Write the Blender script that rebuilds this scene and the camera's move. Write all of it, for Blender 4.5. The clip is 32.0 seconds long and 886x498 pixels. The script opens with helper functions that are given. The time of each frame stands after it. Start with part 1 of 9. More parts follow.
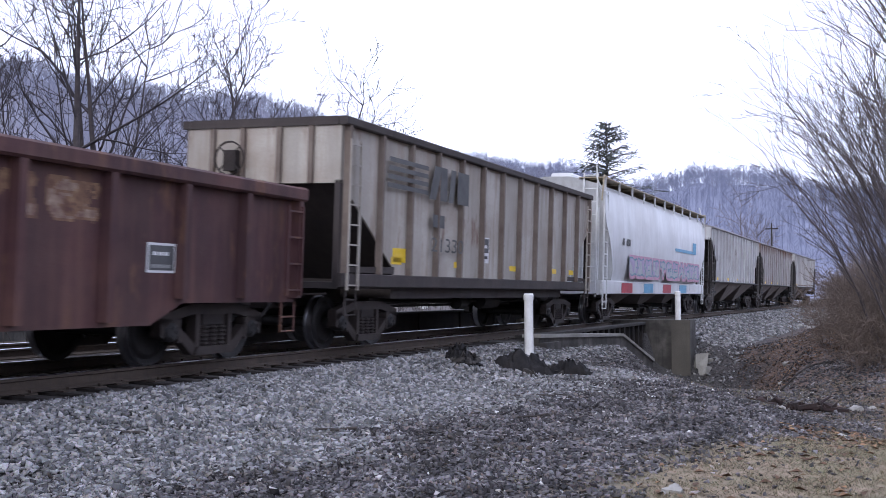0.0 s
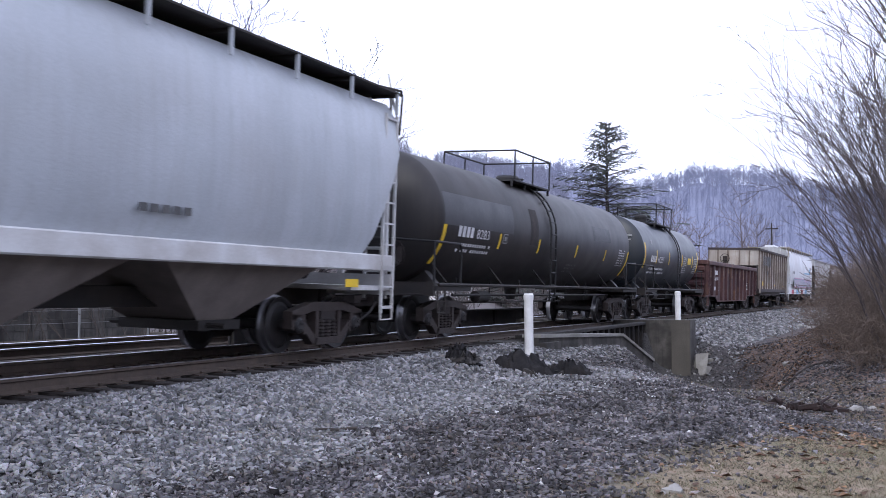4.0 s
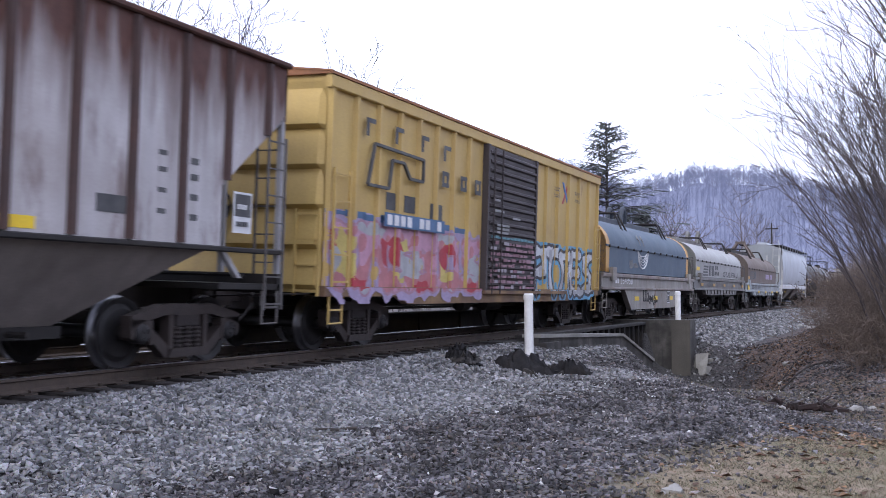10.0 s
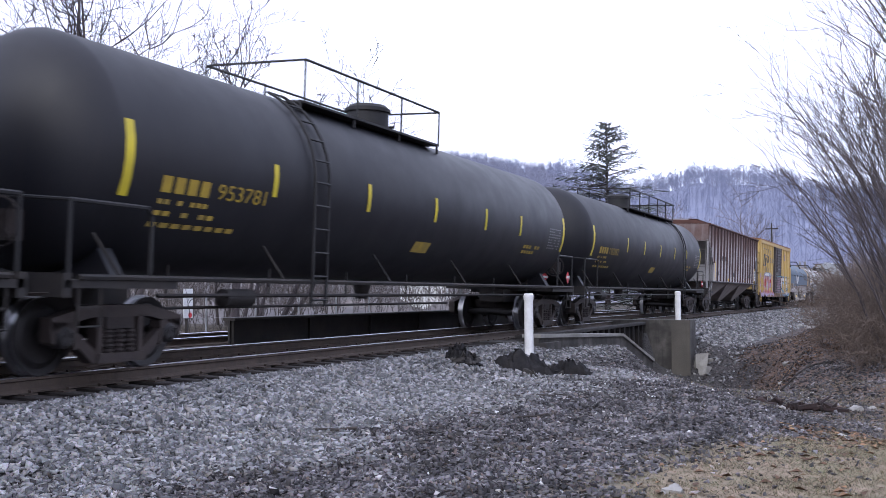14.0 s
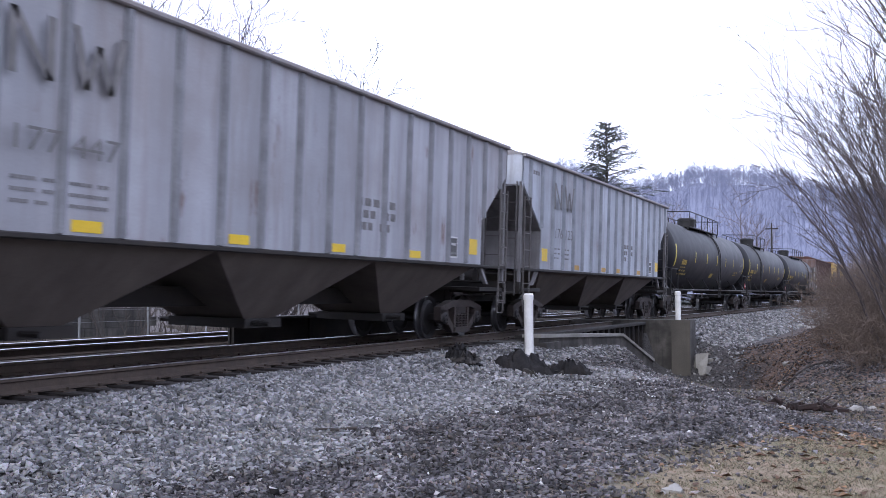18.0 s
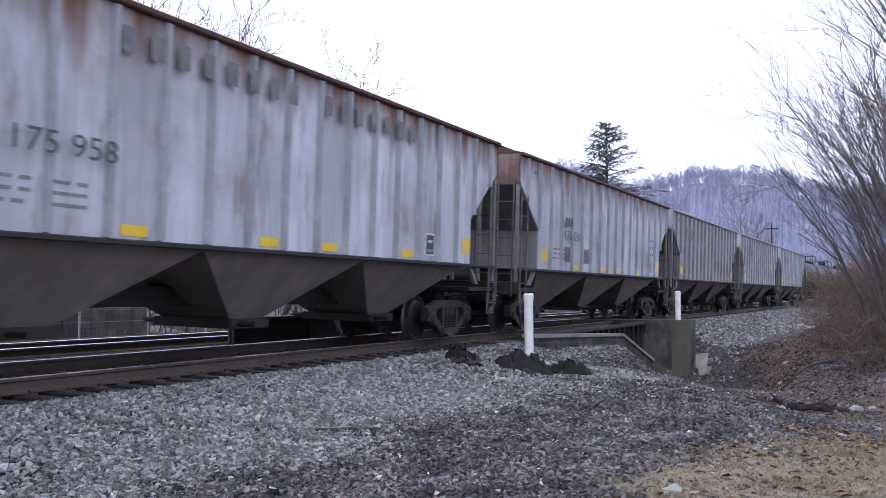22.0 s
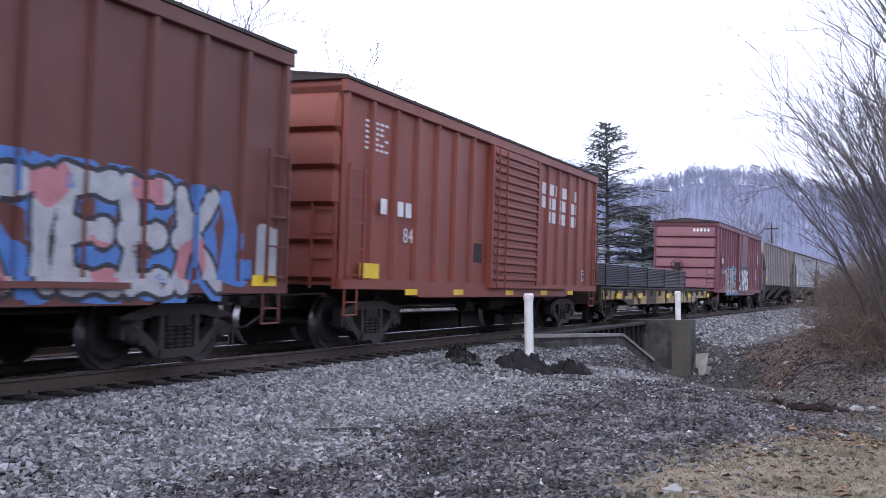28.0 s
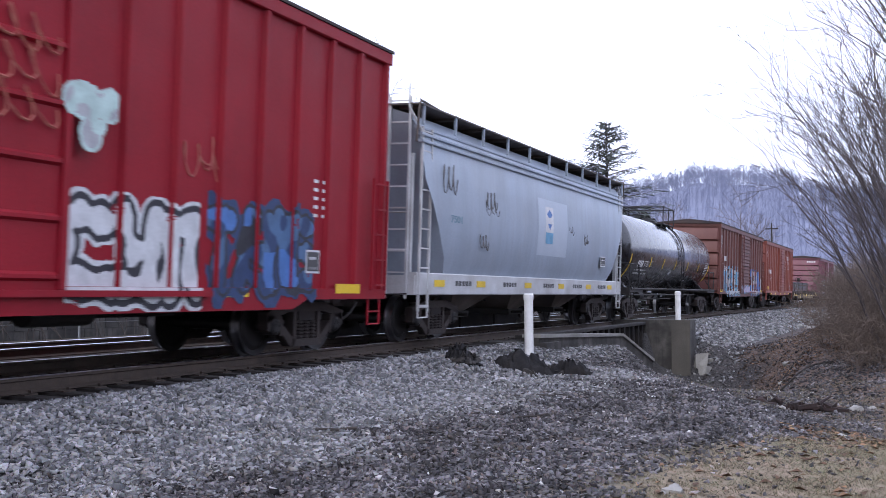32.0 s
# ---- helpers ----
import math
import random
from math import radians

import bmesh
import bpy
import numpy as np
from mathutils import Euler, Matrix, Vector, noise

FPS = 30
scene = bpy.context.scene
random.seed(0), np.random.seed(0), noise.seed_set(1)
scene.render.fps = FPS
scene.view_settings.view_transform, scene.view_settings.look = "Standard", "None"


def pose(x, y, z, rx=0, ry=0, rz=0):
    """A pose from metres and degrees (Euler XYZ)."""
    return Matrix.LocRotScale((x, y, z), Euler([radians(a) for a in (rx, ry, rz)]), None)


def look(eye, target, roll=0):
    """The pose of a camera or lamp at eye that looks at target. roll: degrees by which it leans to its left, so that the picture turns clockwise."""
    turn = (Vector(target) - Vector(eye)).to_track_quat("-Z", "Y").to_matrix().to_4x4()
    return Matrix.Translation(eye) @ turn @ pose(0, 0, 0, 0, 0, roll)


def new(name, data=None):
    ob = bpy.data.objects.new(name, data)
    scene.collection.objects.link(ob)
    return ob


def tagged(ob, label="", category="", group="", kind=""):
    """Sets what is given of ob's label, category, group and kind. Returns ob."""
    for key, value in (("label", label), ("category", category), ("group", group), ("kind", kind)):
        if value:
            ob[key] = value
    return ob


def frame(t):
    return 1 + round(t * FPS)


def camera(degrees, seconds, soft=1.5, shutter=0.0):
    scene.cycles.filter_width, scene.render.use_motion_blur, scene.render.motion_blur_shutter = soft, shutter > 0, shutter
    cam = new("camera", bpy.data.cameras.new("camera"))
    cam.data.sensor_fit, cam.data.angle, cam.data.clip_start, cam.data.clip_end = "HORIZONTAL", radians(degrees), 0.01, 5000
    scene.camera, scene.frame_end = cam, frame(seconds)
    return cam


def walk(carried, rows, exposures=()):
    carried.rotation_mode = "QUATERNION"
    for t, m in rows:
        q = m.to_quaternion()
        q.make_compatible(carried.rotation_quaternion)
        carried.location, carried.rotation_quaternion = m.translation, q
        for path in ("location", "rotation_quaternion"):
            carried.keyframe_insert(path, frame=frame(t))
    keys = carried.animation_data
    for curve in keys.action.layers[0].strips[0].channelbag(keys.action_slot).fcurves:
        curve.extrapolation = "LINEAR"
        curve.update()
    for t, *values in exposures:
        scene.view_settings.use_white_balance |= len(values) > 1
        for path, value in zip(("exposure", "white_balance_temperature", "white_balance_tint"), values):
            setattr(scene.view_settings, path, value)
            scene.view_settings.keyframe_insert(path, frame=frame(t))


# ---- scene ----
cam = camera(45.84, 32.0, soft=0.8, shutter=0.18)
EYE = Vector((0.0, -9.5525, 0.867))
YAW, PITCH = 0.40369, 0.04388
AIM = Vector((math.cos(YAW) * math.cos(PITCH), math.sin(YAW) * math.cos(PITCH), math.sin(PITCH)))
STAND = look(EYE, EYE + AIM, -0.1)
walk(cam, [(0.0, STAND), (32.0, STAND)], exposures=[(0.0, 0.63), (1.0, 0.7), (3.0, 0.74), (5.5, 0.65), (8.0, 0.66), (10.0, 0.71), (12.0, 0.81), (14.0, 0.8), (18.0, 0.82), (20.0, 0.78), (23.0, 0.7), (25.0, 0.79), (29.0, 0.8), (32.0, 0.76)])

# ---- light: a bright overcast winter afternoon ----
world = bpy.data.worlds.new("world")
scene.world = world
world.use_nodes = True
wn = world.node_tree.nodes
wl = world.node_tree.links
sky = wn.new("ShaderNodeTexSky")
sky.sky_type = 'NISHITA'
sky.sun_disc = False
SUN_EL, SUN_ROT = radians(36), radians(-88)
sky.sun_elevation, sky.sun_rotation = SUN_EL, SUN_ROT
sky.air_density, sky.dust_density = 1.0, 3.0
cloud = wn.new("ShaderNodeMix")
cloud.data_type = 'RGBA'
cloud.inputs[0].default_value = 0.8
cloud.inputs[7].default_value = (8.75, 9.45, 12.75, 1)
wl.new(sky.outputs[0], cloud.inputs[6])
wl.new(cloud.outputs[2], wn["Background"].inputs[0])
wn["Background"].inputs[1].default_value = 0.12
sun_data = bpy.data.lights.new("sun", 'SUN')
sun_data.energy, sun_data.angle, sun_data.color = 0.75, radians(25), (0.97, 0.98, 1.0)
sun = new("sun", sun_data)
sun.matrix_world = look((0, 0, 60), (0 - math.sin(SUN_ROT) * math.cos(SUN_EL), 0 - math.cos(SUN_ROT) * math.cos(SUN_EL), 60 - math.sin(SUN_EL)))


# ---- mesh building ----
class Shape:
    """Collects corners and faces of one mesh."""

    def __init__(self):
        self.v, self.f, self.m = [], [], []

    def add(self, verts, faces, slot=0):
        n = len(self.v)
        self.v.extend(verts)
        self.f.extend([tuple(i + n for i in f) for f in faces])
        self.m.extend([slot] * len(faces))
        return self

    def box(self, x0, x1, y0, y1, z0, z1, slot=0):
        return self.add([(x0, y0, z0), (x1, y0, z0), (x1, y1, z0), (x0, y1, z0), (x0, y0, z1), (x1, y0, z1), (x1, y1, z1), (x0, y1, z1)],
                        [(3, 2, 1, 0), (4, 5, 6, 7), (0, 1, 5, 4), (1, 2, 6, 5), (2, 3, 7, 6), (3, 0, 4, 7)], slot)

    def bar(self, x0, x1, y0, y1, z0, z1, b=0.01):
        """A box with its long edges bevelled, lying along x."""
        prof = [(y0 + b, z0), (y1 - b, z0), (y1, z0 + b), (y1, z1 - b), (y1 - b, z1), (y0 + b, z1), (y0, z1 - b), (y0, z0 + b)]
        return self.sweep([(x0, p) for p in (prof,)] + [(x1, prof)])

    def sweep(self, rings, caps=True, slot=0):
        """Closed profiles of (y, z) at rising x."""
        n = len(rings[0][1])
        verts = [(x, y, z) for x, prof in rings for y, z in prof]
        faces = []
        for r in range(len(rings) - 1):
            for i in range(n):
                j = (i + 1) % n
                faces.append((r * n + i, r * n + j, (r + 1) * n + j, (r + 1) * n + i))
        if caps:
            faces.append(tuple(range(n))[::-1])
            faces.append(tuple((len(rings) - 1) * n + i for i in range(n)))
        return self.add(verts, faces, slot)

    def slab(self, pts, y0, y1, slot=0):
        """A polygon of (x, z), extruded from y0 to y1."""
        n = len(pts)
        verts = [(x, y0, z) for x, z in pts] + [(x, y1, z) for x, z in pts]
        faces = [tuple(range(n)), tuple(range(2 * n - 1, n - 1, -1))]
        faces += [(i, i + n, (i + 1) % n + n, (i + 1) % n) for i in range(n)]
        return self.add(verts, faces, slot)

    def rod(self, a, b, r, n=6, r2=None, slot=0):
        a, b = Vector(a), Vector(b)
        d = (b - a).normalized()
        u = d.orthogonal().normalized()
        w = d.cross(u)
        r2 = r if r2 is None else r2
        verts = []
        for p, q in ((a, r), (b, r2)):
            for i in range(n):
                t = 2 * math.pi * i / n
                verts.append(tuple(p + q * (math.cos(t) * u + math.sin(t) * w)))
        faces = [(i, (i + 1) % n, (i + 1) % n + n, i + n) for i in range(n)]
        faces += [tuple(range(n))[::-1], tuple(range(n, 2 * n))]
        return self.add(verts, faces, slot)

    def pipe(self, pts, r, n=6):
        """One bent tube through the points; it closes where the last point is the first."""
        P = [Vector(p) for p in pts]
        closed = (P[0] - P[-1]).length < 1e-6
        if closed:
            P = P[:-1]
        m = len(P)
        verts, faces = [], []
        side = None
        for i, p in enumerate(P):
            a = P[i - 1] if i or closed else p
            b = P[(i + 1) % m] if i < m - 1 or closed else p
            d = (b - a).normalized()
            side = d.orthogonal().normalized() if side is None else (side - d * side.dot(d)).normalized()
            w = d.cross(side)
            for k in range(n):
                t = 2 * math.pi * k / n
                verts.append(tuple(p + r * (math.cos(t) * side + math.sin(t) * w)))
        for i in range(m if closed else m - 1):
            j = (i + 1) % m
            faces += [(i * n + k, i * n + (k + 1) % n, j * n + (k + 1) % n, j * n + k) for k in range(n)]
        if not closed:
            faces += [tuple(range(n))[::-1], tuple((m - 1) * n + k for k in range(n))]
        return self.add(verts, faces)

    def lathe(self, prof, n=32, axis='x', centre=(0, 0, 0), slot=0):
        """Turns (along, radius) pairs round an axis."""
        cx, cy, cz = centre
        verts, faces = [], []
        for s, r in prof:
            for i in range(n):
                t = 2 * math.pi * i / n
                c, w = r * math.cos(t), r * math.sin(t)
                verts.append({'x': (cx + s, cy + c, cz + w), 'y': (cx + w, cy + s, cz + c), 'z': (cx + c, cy + w, cz + s)}[axis])
        for k in range(len(prof) - 1):
            for i in range(n):
                j = (i + 1) % n
                faces.append((k * n + i, k * n + j, (k + 1) * n + j, (k + 1) * n + i))
        faces.append(tuple(range(n))[::-1])
        faces.append(tuple((len(prof) - 1) * n + i for i in range(n)))
        return self.add(verts, faces, slot)

    def mesh(self, name, mats, smooth=True):
        me = bpy.data.meshes.new(name)
        me.from_pydata(self.v, [], self.f)
        for m in mats if isinstance(mats, (list, tuple)) else [mats]:
            me.materials.append(m)
        if isinstance(mats, (list, tuple)) and len(mats) > 1:
            me.polygons.foreach_set("material_index", self.m)
        bm = bmesh.new()
        bm.from_mesh(me)
        bmesh.ops.recalc_face_normals(bm, faces=bm.faces)
        bm.to_mesh(me)
        bm.free()
        if smooth:
            me.shade_smooth()
            me.set_sharp_from_angle(angle=0.55)
        me.update()
        return me


def part(name, shape, material, parent, label="", smooth=True):
    ob = new(name, shape.mesh(name, material, smooth) if isinstance(shape, Shape) else shape)
    if not isinstance(shape, Shape) and material is not None and not shape.materials:
        shape.materials.append(material)
    ob.parent = parent
    if label:
        ob["label"] = label
    return ob


def fast_mesh(name, verts, faces, material, smooth=False):
    """A mesh from number arrays; all faces have the same number of corners."""
    verts, faces = np.asarray(verts, np.float32), np.asarray(faces, np.int32)
    me = bpy.data.meshes.new(name)
    k = faces.shape[1]
    me.vertices.add(len(verts))
    me.vertices.foreach_set("co", verts.ravel())
    me.loops.add(faces.size)
    me.loops.foreach_set("vertex_index", faces.ravel())
    me.polygons.add(len(faces))
    me.polygons.foreach_set("loop_start", np.arange(0, faces.size, k, dtype=np.int32))
    me.update(calc_edges=True)
    me.validate()
    for m in material if isinstance(material, (list, tuple)) else [material]:
        me.materials.append(m)
    if smooth:
        me.shade_smooth()
    return me


# ---- materials ----
def surf(name, c1, c2=None, scale=1.5, rough=0.7, metal=0.0, bump=0.15, fine=30.0, grime=None, grime_amount=0.35, streak=0.0, rust=None, rust_amount=0.0, top=None, spec=0.4, run_down=(0.56, 0.86), vary=0.0):
    """Painted or natural surface: two tones, fine grain, grime in patches, and rust that runs down from the top edge."""
    m = bpy.data.materials.new(name)
    m.use_nodes = True
    nt = m.node_tree
    N, L = nt.nodes, nt.links
    bsdf = N["Principled BSDF"]
    bsdf.inputs["Metallic"].default_value = metal
    bsdf.inputs["Specular IOR Level"].default_value = spec
    co = N.new("ShaderNodeTexCoord").outputs["Object"]
    c2 = c2 or tuple(c * 0.75 for c in c1)

    def noise_at(sc, detail=4.0, stretch=None, rough_n=0.55):
        src = co
        if stretch:
            mp = N.new("ShaderNodeMapping")
            mp.inputs["Scale"].default_value = stretch
            L.new(co, mp.inputs[0])
            src = mp.outputs[0]
        t = N.new("ShaderNodeTexNoise")
        t.inputs["Scale"].default_value, t.inputs["Detail"].default_value, t.inputs["Roughness"].default_value = sc, detail, rough_n
        L.new(src, t.inputs["Vector"])
        return t.outputs["Fac"]

    def ramp(fac, a, b):
        r = N.new("ShaderNodeMapRange")
        r.inputs[1].default_value, r.inputs[2].default_value = a, b
        L.new(fac, r.inputs[0])
        return r.outputs[0]

    def mixed(fac, a, b):
        x = N.new("ShaderNodeMix")
        x.data_type = 'RGBA'
        for k, val in ((0, fac), (6, a), (7, b)):
            if isinstance(val, tuple):
                x.inputs[k].default_value = (*val, 1)
            elif isinstance(val, float):
                x.inputs[k].default_value = val
            else:
                L.new(val, x.inputs[k])
        return x.outputs[2]

    def maths(op, a, b):
        x = N.new("ShaderNodeMath")
        x.operation = op
        for k, val in ((0, a), (1, b)):
            if isinstance(val, float):
                x.inputs[k].default_value = val
            else:
                L.new(val, x.inputs[k])
        return x.outputs[0]

    col = mixed(ramp(noise_at(scale), 0.3, 0.7), c1, c2)
    grain = noise_at(fine, 3.0)
    col = mixed(maths('MULTIPLY', ramp(grain, 0.35, 0.75), 0.3), col, tuple(c * 0.6 for c in c2))
    if grime:
        patch = ramp(noise_at(scale * 0.6, 5.0, (1.0, 1.0, 1.6)), 0.42, 0.66)
        col = mixed(maths('MULTIPLY', patch, float(grime_amount)), col, grime)
    if streak:
        run = ramp(noise_at(7.0, 4.0, (1.0, 1.0, 0.1)), 0.48, 0.72)
        col = mixed(maths('MULTIPLY', run, float(streak)), col, grime or tuple(c * 0.4 for c in c2))
        band = ramp(noise_at(1.7, 2.0, (1.0, 1.0, 0.05)), 0.42, 0.6)
        col = mixed(maths('MULTIPLY', band, float(streak) * 0.8), col, tuple(c * 0.6 for c in c2))
    if rust:
        r1 = ramp(noise_at(2.2, 6.0, (1.0, 1.0, 0.3), 0.65), 0.66 - 0.3 * rust_amount, 0.78 - 0.26 * rust_amount)
        if top:
            sep = N.new("ShaderNodeSeparateXYZ")
            L.new(co, sep.inputs[0])
            near_top = ramp(sep.outputs[2], top[0], top[1])
            r2 = ramp(maths('ADD', maths('MULTIPLY', near_top, 0.55), maths('MULTIPLY', noise_at(3.0, 5.0, (1.0, 1.0, 0.12)), 0.75)), *run_down)
            r1 = maths('MAXIMUM', maths('MULTIPLY', r1, 0.6), r2)
        col = mixed(r1, col, mixed(noise_at(9.0), rust, tuple(c * 0.45 for c in rust)))
    if vary:
        one = ramp(N.new("ShaderNodeObjectInfo").outputs["Random"], 0.0, 1.0)
        shade = maths('ADD', maths('MULTIPLY', one, 2.0 * float(vary)), 1.0 - float(vary))
        x = N.new("ShaderNodeMix")
        x.data_type, x.blend_type = 'RGBA', 'MULTIPLY'
        x.inputs[0].default_value = 1.0
        L.new(col, x.inputs[6])
        L.new(shade, x.inputs[7])
        col = x.outputs[2]
    L.new(col, bsdf.inputs["Base Color"])
    rr = N.new("ShaderNodeMapRange")
    rr.inputs[3].default_value, rr.inputs[4].default_value = max(0.02, rough - 0.12), min(1.0, rough + 0.12)
    L.new(noise_at(scale * 2.3), rr.inputs[0])
    L.new(rr.outputs[0], bsdf.inputs["Roughness"])
    if bump:
        b = N.new("ShaderNodeBump")
        b.inputs["Strength"].default_value, b.inputs["Distance"].default_value = bump, 0.02
        L.new(grain, b.inputs["Height"])
        L.new(b.outputs[0], bsdf.inputs["Normal"])
    return m


RUST = (0.16, 0.062, 0.03)
M_STEEL = surf("dirty_black_steel", (0.013, 0.0122, 0.013), (0.02, 0.017, 0.016), 2.0, 0.75, 0.0, 0.2, grime=(0.045, 0.033, 0.026), grime_amount=0.4)
M_BLACK = surf("dull_black_fittings", (0.013, 0.013, 0.015), (0.02, 0.019, 0.02), 2.0, 0.7)
M_TRUCK = surf("brown_dusty_cast_steel", (0.034, 0.025, 0.023), (0.015, 0.012, 0.012), 4.0, 0.85, 0.0, 0.3, grime=(0.05, 0.037, 0.03))
M_FRAME = surf("rust_dusted_side_frame", (0.042, 0.031, 0.028), (0.022, 0.017, 0.016), 4.0, 0.75, 0.0, 0.3, grime=(0.06, 0.042, 0.035))
M_WHEEL = surf("worn_wheel_steel", (0.032, 0.028, 0.028), (0.02, 0.019, 0.02), 3.0, 0.6, 0.3, 0.1)
M_TREAD = surf("bright_tread_steel", (0.42, 0.415, 0.43), (0.3, 0.3, 0.31), 6.0, 0.33, 1.0, 0.0)
M_RAILTOP = surf("polished_rail_head", (0.84, 0.84, 0.88), (0.72, 0.72, 0.76), 6.0, 0.32, 1.0, 0.0)
M_RAIL = surf("rusty_brown_rail_steel", (0.085, 0.062, 0.047), (0.055, 0.042, 0.035), 5.0, 0.85, 0.0, 0.25)
M_TIE = surf("dark_creosoted_timber", (0.028, 0.024, 0.023), (0.05, 0.042, 0.038), 3.0, 0.9, 0.0, 0.5, fine=18)
M_WHITE = surf("white_stencil_paint", (0.72, 0.72, 0.72), (0.55, 0.55, 0.56), 4.0, 0.6, bump=0.02)
M_DARKLET = surf("black_stencil_paint", (0.05, 0.05, 0.055), (0.1, 0.1, 0.1), 3.0, 0.65, bump=0.02)
M_YELLOW = surf("yellow_reflective_sheet", (0.80, 0.55, 0.025), (0.68, 0.45, 0.03), 3.0, 0.45, bump=0.0)
M_DULLYEL = surf("dull_yellow_lettering", (0.4, 0.28, 0.03), (0.3, 0.2, 0.03), 6.0, 0.6, bump=0.0)
M_AGEDYEL = surf("aged_orange_reflective_sheet", (0.55, 0.33, 0.07), (0.4, 0.24, 0.08), 5.0, 0.6, bump=0.0)
M_FADELET = surf("faded_grey_lettering", (0.1, 0.098, 0.1), (0.2, 0.19, 0.19), 6.0, 0.7, bump=0.0)
M_PALELET = surf("worn_pale_stencil", (0.3, 0.3, 0.3), (0.2, 0.2, 0.2), 6.0, 0.6, bump=0.0)
M_FADEYEL = surf("faded_yellow_stencil", (0.5, 0.34, 0.05), (0.3, 0.22, 0.06), 6.0, 0.6, bump=0.0)
M_RED = surf("red_placard", (0.6, 0.05, 0.06), (0.5, 0.04, 0.05), 4.0, 0.5, bump=0.0)


def side_text(parent, text, x, z, h, w, wall, material, name="number_marking"):
    """Lettering on the side towards the road; wall is how far that side lies from the middle."""
    cu = bpy.data.curves.new(name, 'FONT')
    cu.body, cu.size, cu.extrude = text, 1.0, 0.0
    tmp = bpy.data.objects.new(name, cu)
    scene.collection.objects.link(tmp)
    me = bpy.data.meshes.new_from_object(tmp.evaluated_get(bpy.context.evaluated_depsgraph_get()))
    bpy.data.objects.remove(tmp)
    n = len(me.vertices)
    co = np.empty(n * 3, np.float32)
    me.vertices.foreach_get("co", co)
    co = co.reshape(-1, 3)
    lo, hi = co.min(0), co.max(0)
    out = np.empty_like(co)
    out[:, 0] = (x + (co[:, 0] - lo[0]) / (hi[0] - lo[0]) * w) * LONG
    out[:, 2] = z + (co[:, 1] - lo[1]) / (hi[1] - lo[1]) * h
    out[:, 1] = -wall - 0.006
    me.vertices.foreach_set("co", out.ravel())
    me.materials.clear()
    me.materials.append(material)
    me.update()
    ob = new(name, me)
    ob.parent = parent
    return ob


def patch(parent, name, x0, x1, z0, z1, wall, material, skew=0.0, label=""):
    """A flat painted or glued rectangle on the side towards the road."""
    s = Shape()
    x0, x1 = x0 * LONG, x1 * LONG
    s.slab([(x0, z0), (x1, z0), (x1 + skew, z1), (x0 + skew, z1)], -wall - 0.006, -wall - 0.001)
    return part(name, s, material, parent, label, smooth=False)


def bars(parent, name, x0, z0, width, height, n, wall, material, lean=0.0, gap=0.3, seed=0):
    """A line of lettering that cannot be read: n blocks."""
    r = random.Random(seed + n)
    s = Shape()
    step, x0 = width / n * LONG, x0 * LONG
    for i in range(n):
        if n > 3 and r.random() < 0.12:
            continue
        a, b = x0 + i * step, x0 + (i + 1 - gap) * step
        s.slab([(a, z0), (b, z0), (b + lean, z0 + height), (a + lean, z0 + height)], -wall - 0.006, -wall - 0.001)
    ob = part(name, s, material, parent, smooth=False)
    ob["kind"] = "stuff"
    return ob


# ---- the line of the track ----
CANT = 0.03486
SPEED, GAIN = 13.0156, 0.014198


def line_y(s):
    return -0.000189 * np.clip(np.asarray(s, float) - 15, 0, 85) ** 2 - 0.03213 * np.maximum(np.asarray(s, float) - 100, 0)


def on_line(s, lift=0.0):
    y = float(line_y(s))
    turn = math.atan2(float(line_y(s + 4)) - float(line_y(s - 4)), 8.0)
    return pose(s, y, lift, math.degrees(CANT), 0, math.degrees(turn))


def run(t):
    return SPEED * t + GAIN * t * t


def rest_place(x):
    """Where a point of the train stands at the start: x counts headway at a slower, quicker-growing pace that passes the bridge end 17 m out."""
    a, b = 0.02455, 12.3253
    t = (-b + math.sqrt(b * b + 4 * a * (17.0 - x))) / (2 * a)
    return 17.0 - run(t)


LONG = 1.0
# ---- ground ----
def blend(x, a, b):
    t = np.clip((x - a) / (b - a), 0, 1)
    return t * t * (3 - 2 * t)


CREEK = [(33.0, 40.0), (33.0, 0.0), (33.3, -2.8), (31.8, -4.2), (28.0, -5.2), (23.5, -6.7), (19.0, -8.9), (10.0, -13.0), (-20.0, -22.0)]


def creek_distance(x, y):
    d = np.full(np.shape(x), 1e9)
    for (ax, ay), (bx, by) in zip(CREEK[:-1], CREEK[1:]):
        t = np.clip(((x - ax) * (bx - ax) + (y - ay) * (by - ay)) / ((bx - ax) ** 2 + (by - ay) ** 2), 0, 1)
        d = np.minimum(d, np.hypot(x - ax - t * (bx - ax), y - ay - t * (by - ay)))
    return d


def lumps(x, y, f, seed=0.0):
    return (np.sin(x * f + 1.7 * seed) * np.cos(y * f * 1.13 + seed) + 0.5 * np.sin(x * f * 2.3 + y * f * 1.9 + seed) + 0.3 * np.cos(x * f * 4.1 - y * f * 3.7 + 2 * seed)) / 1.8


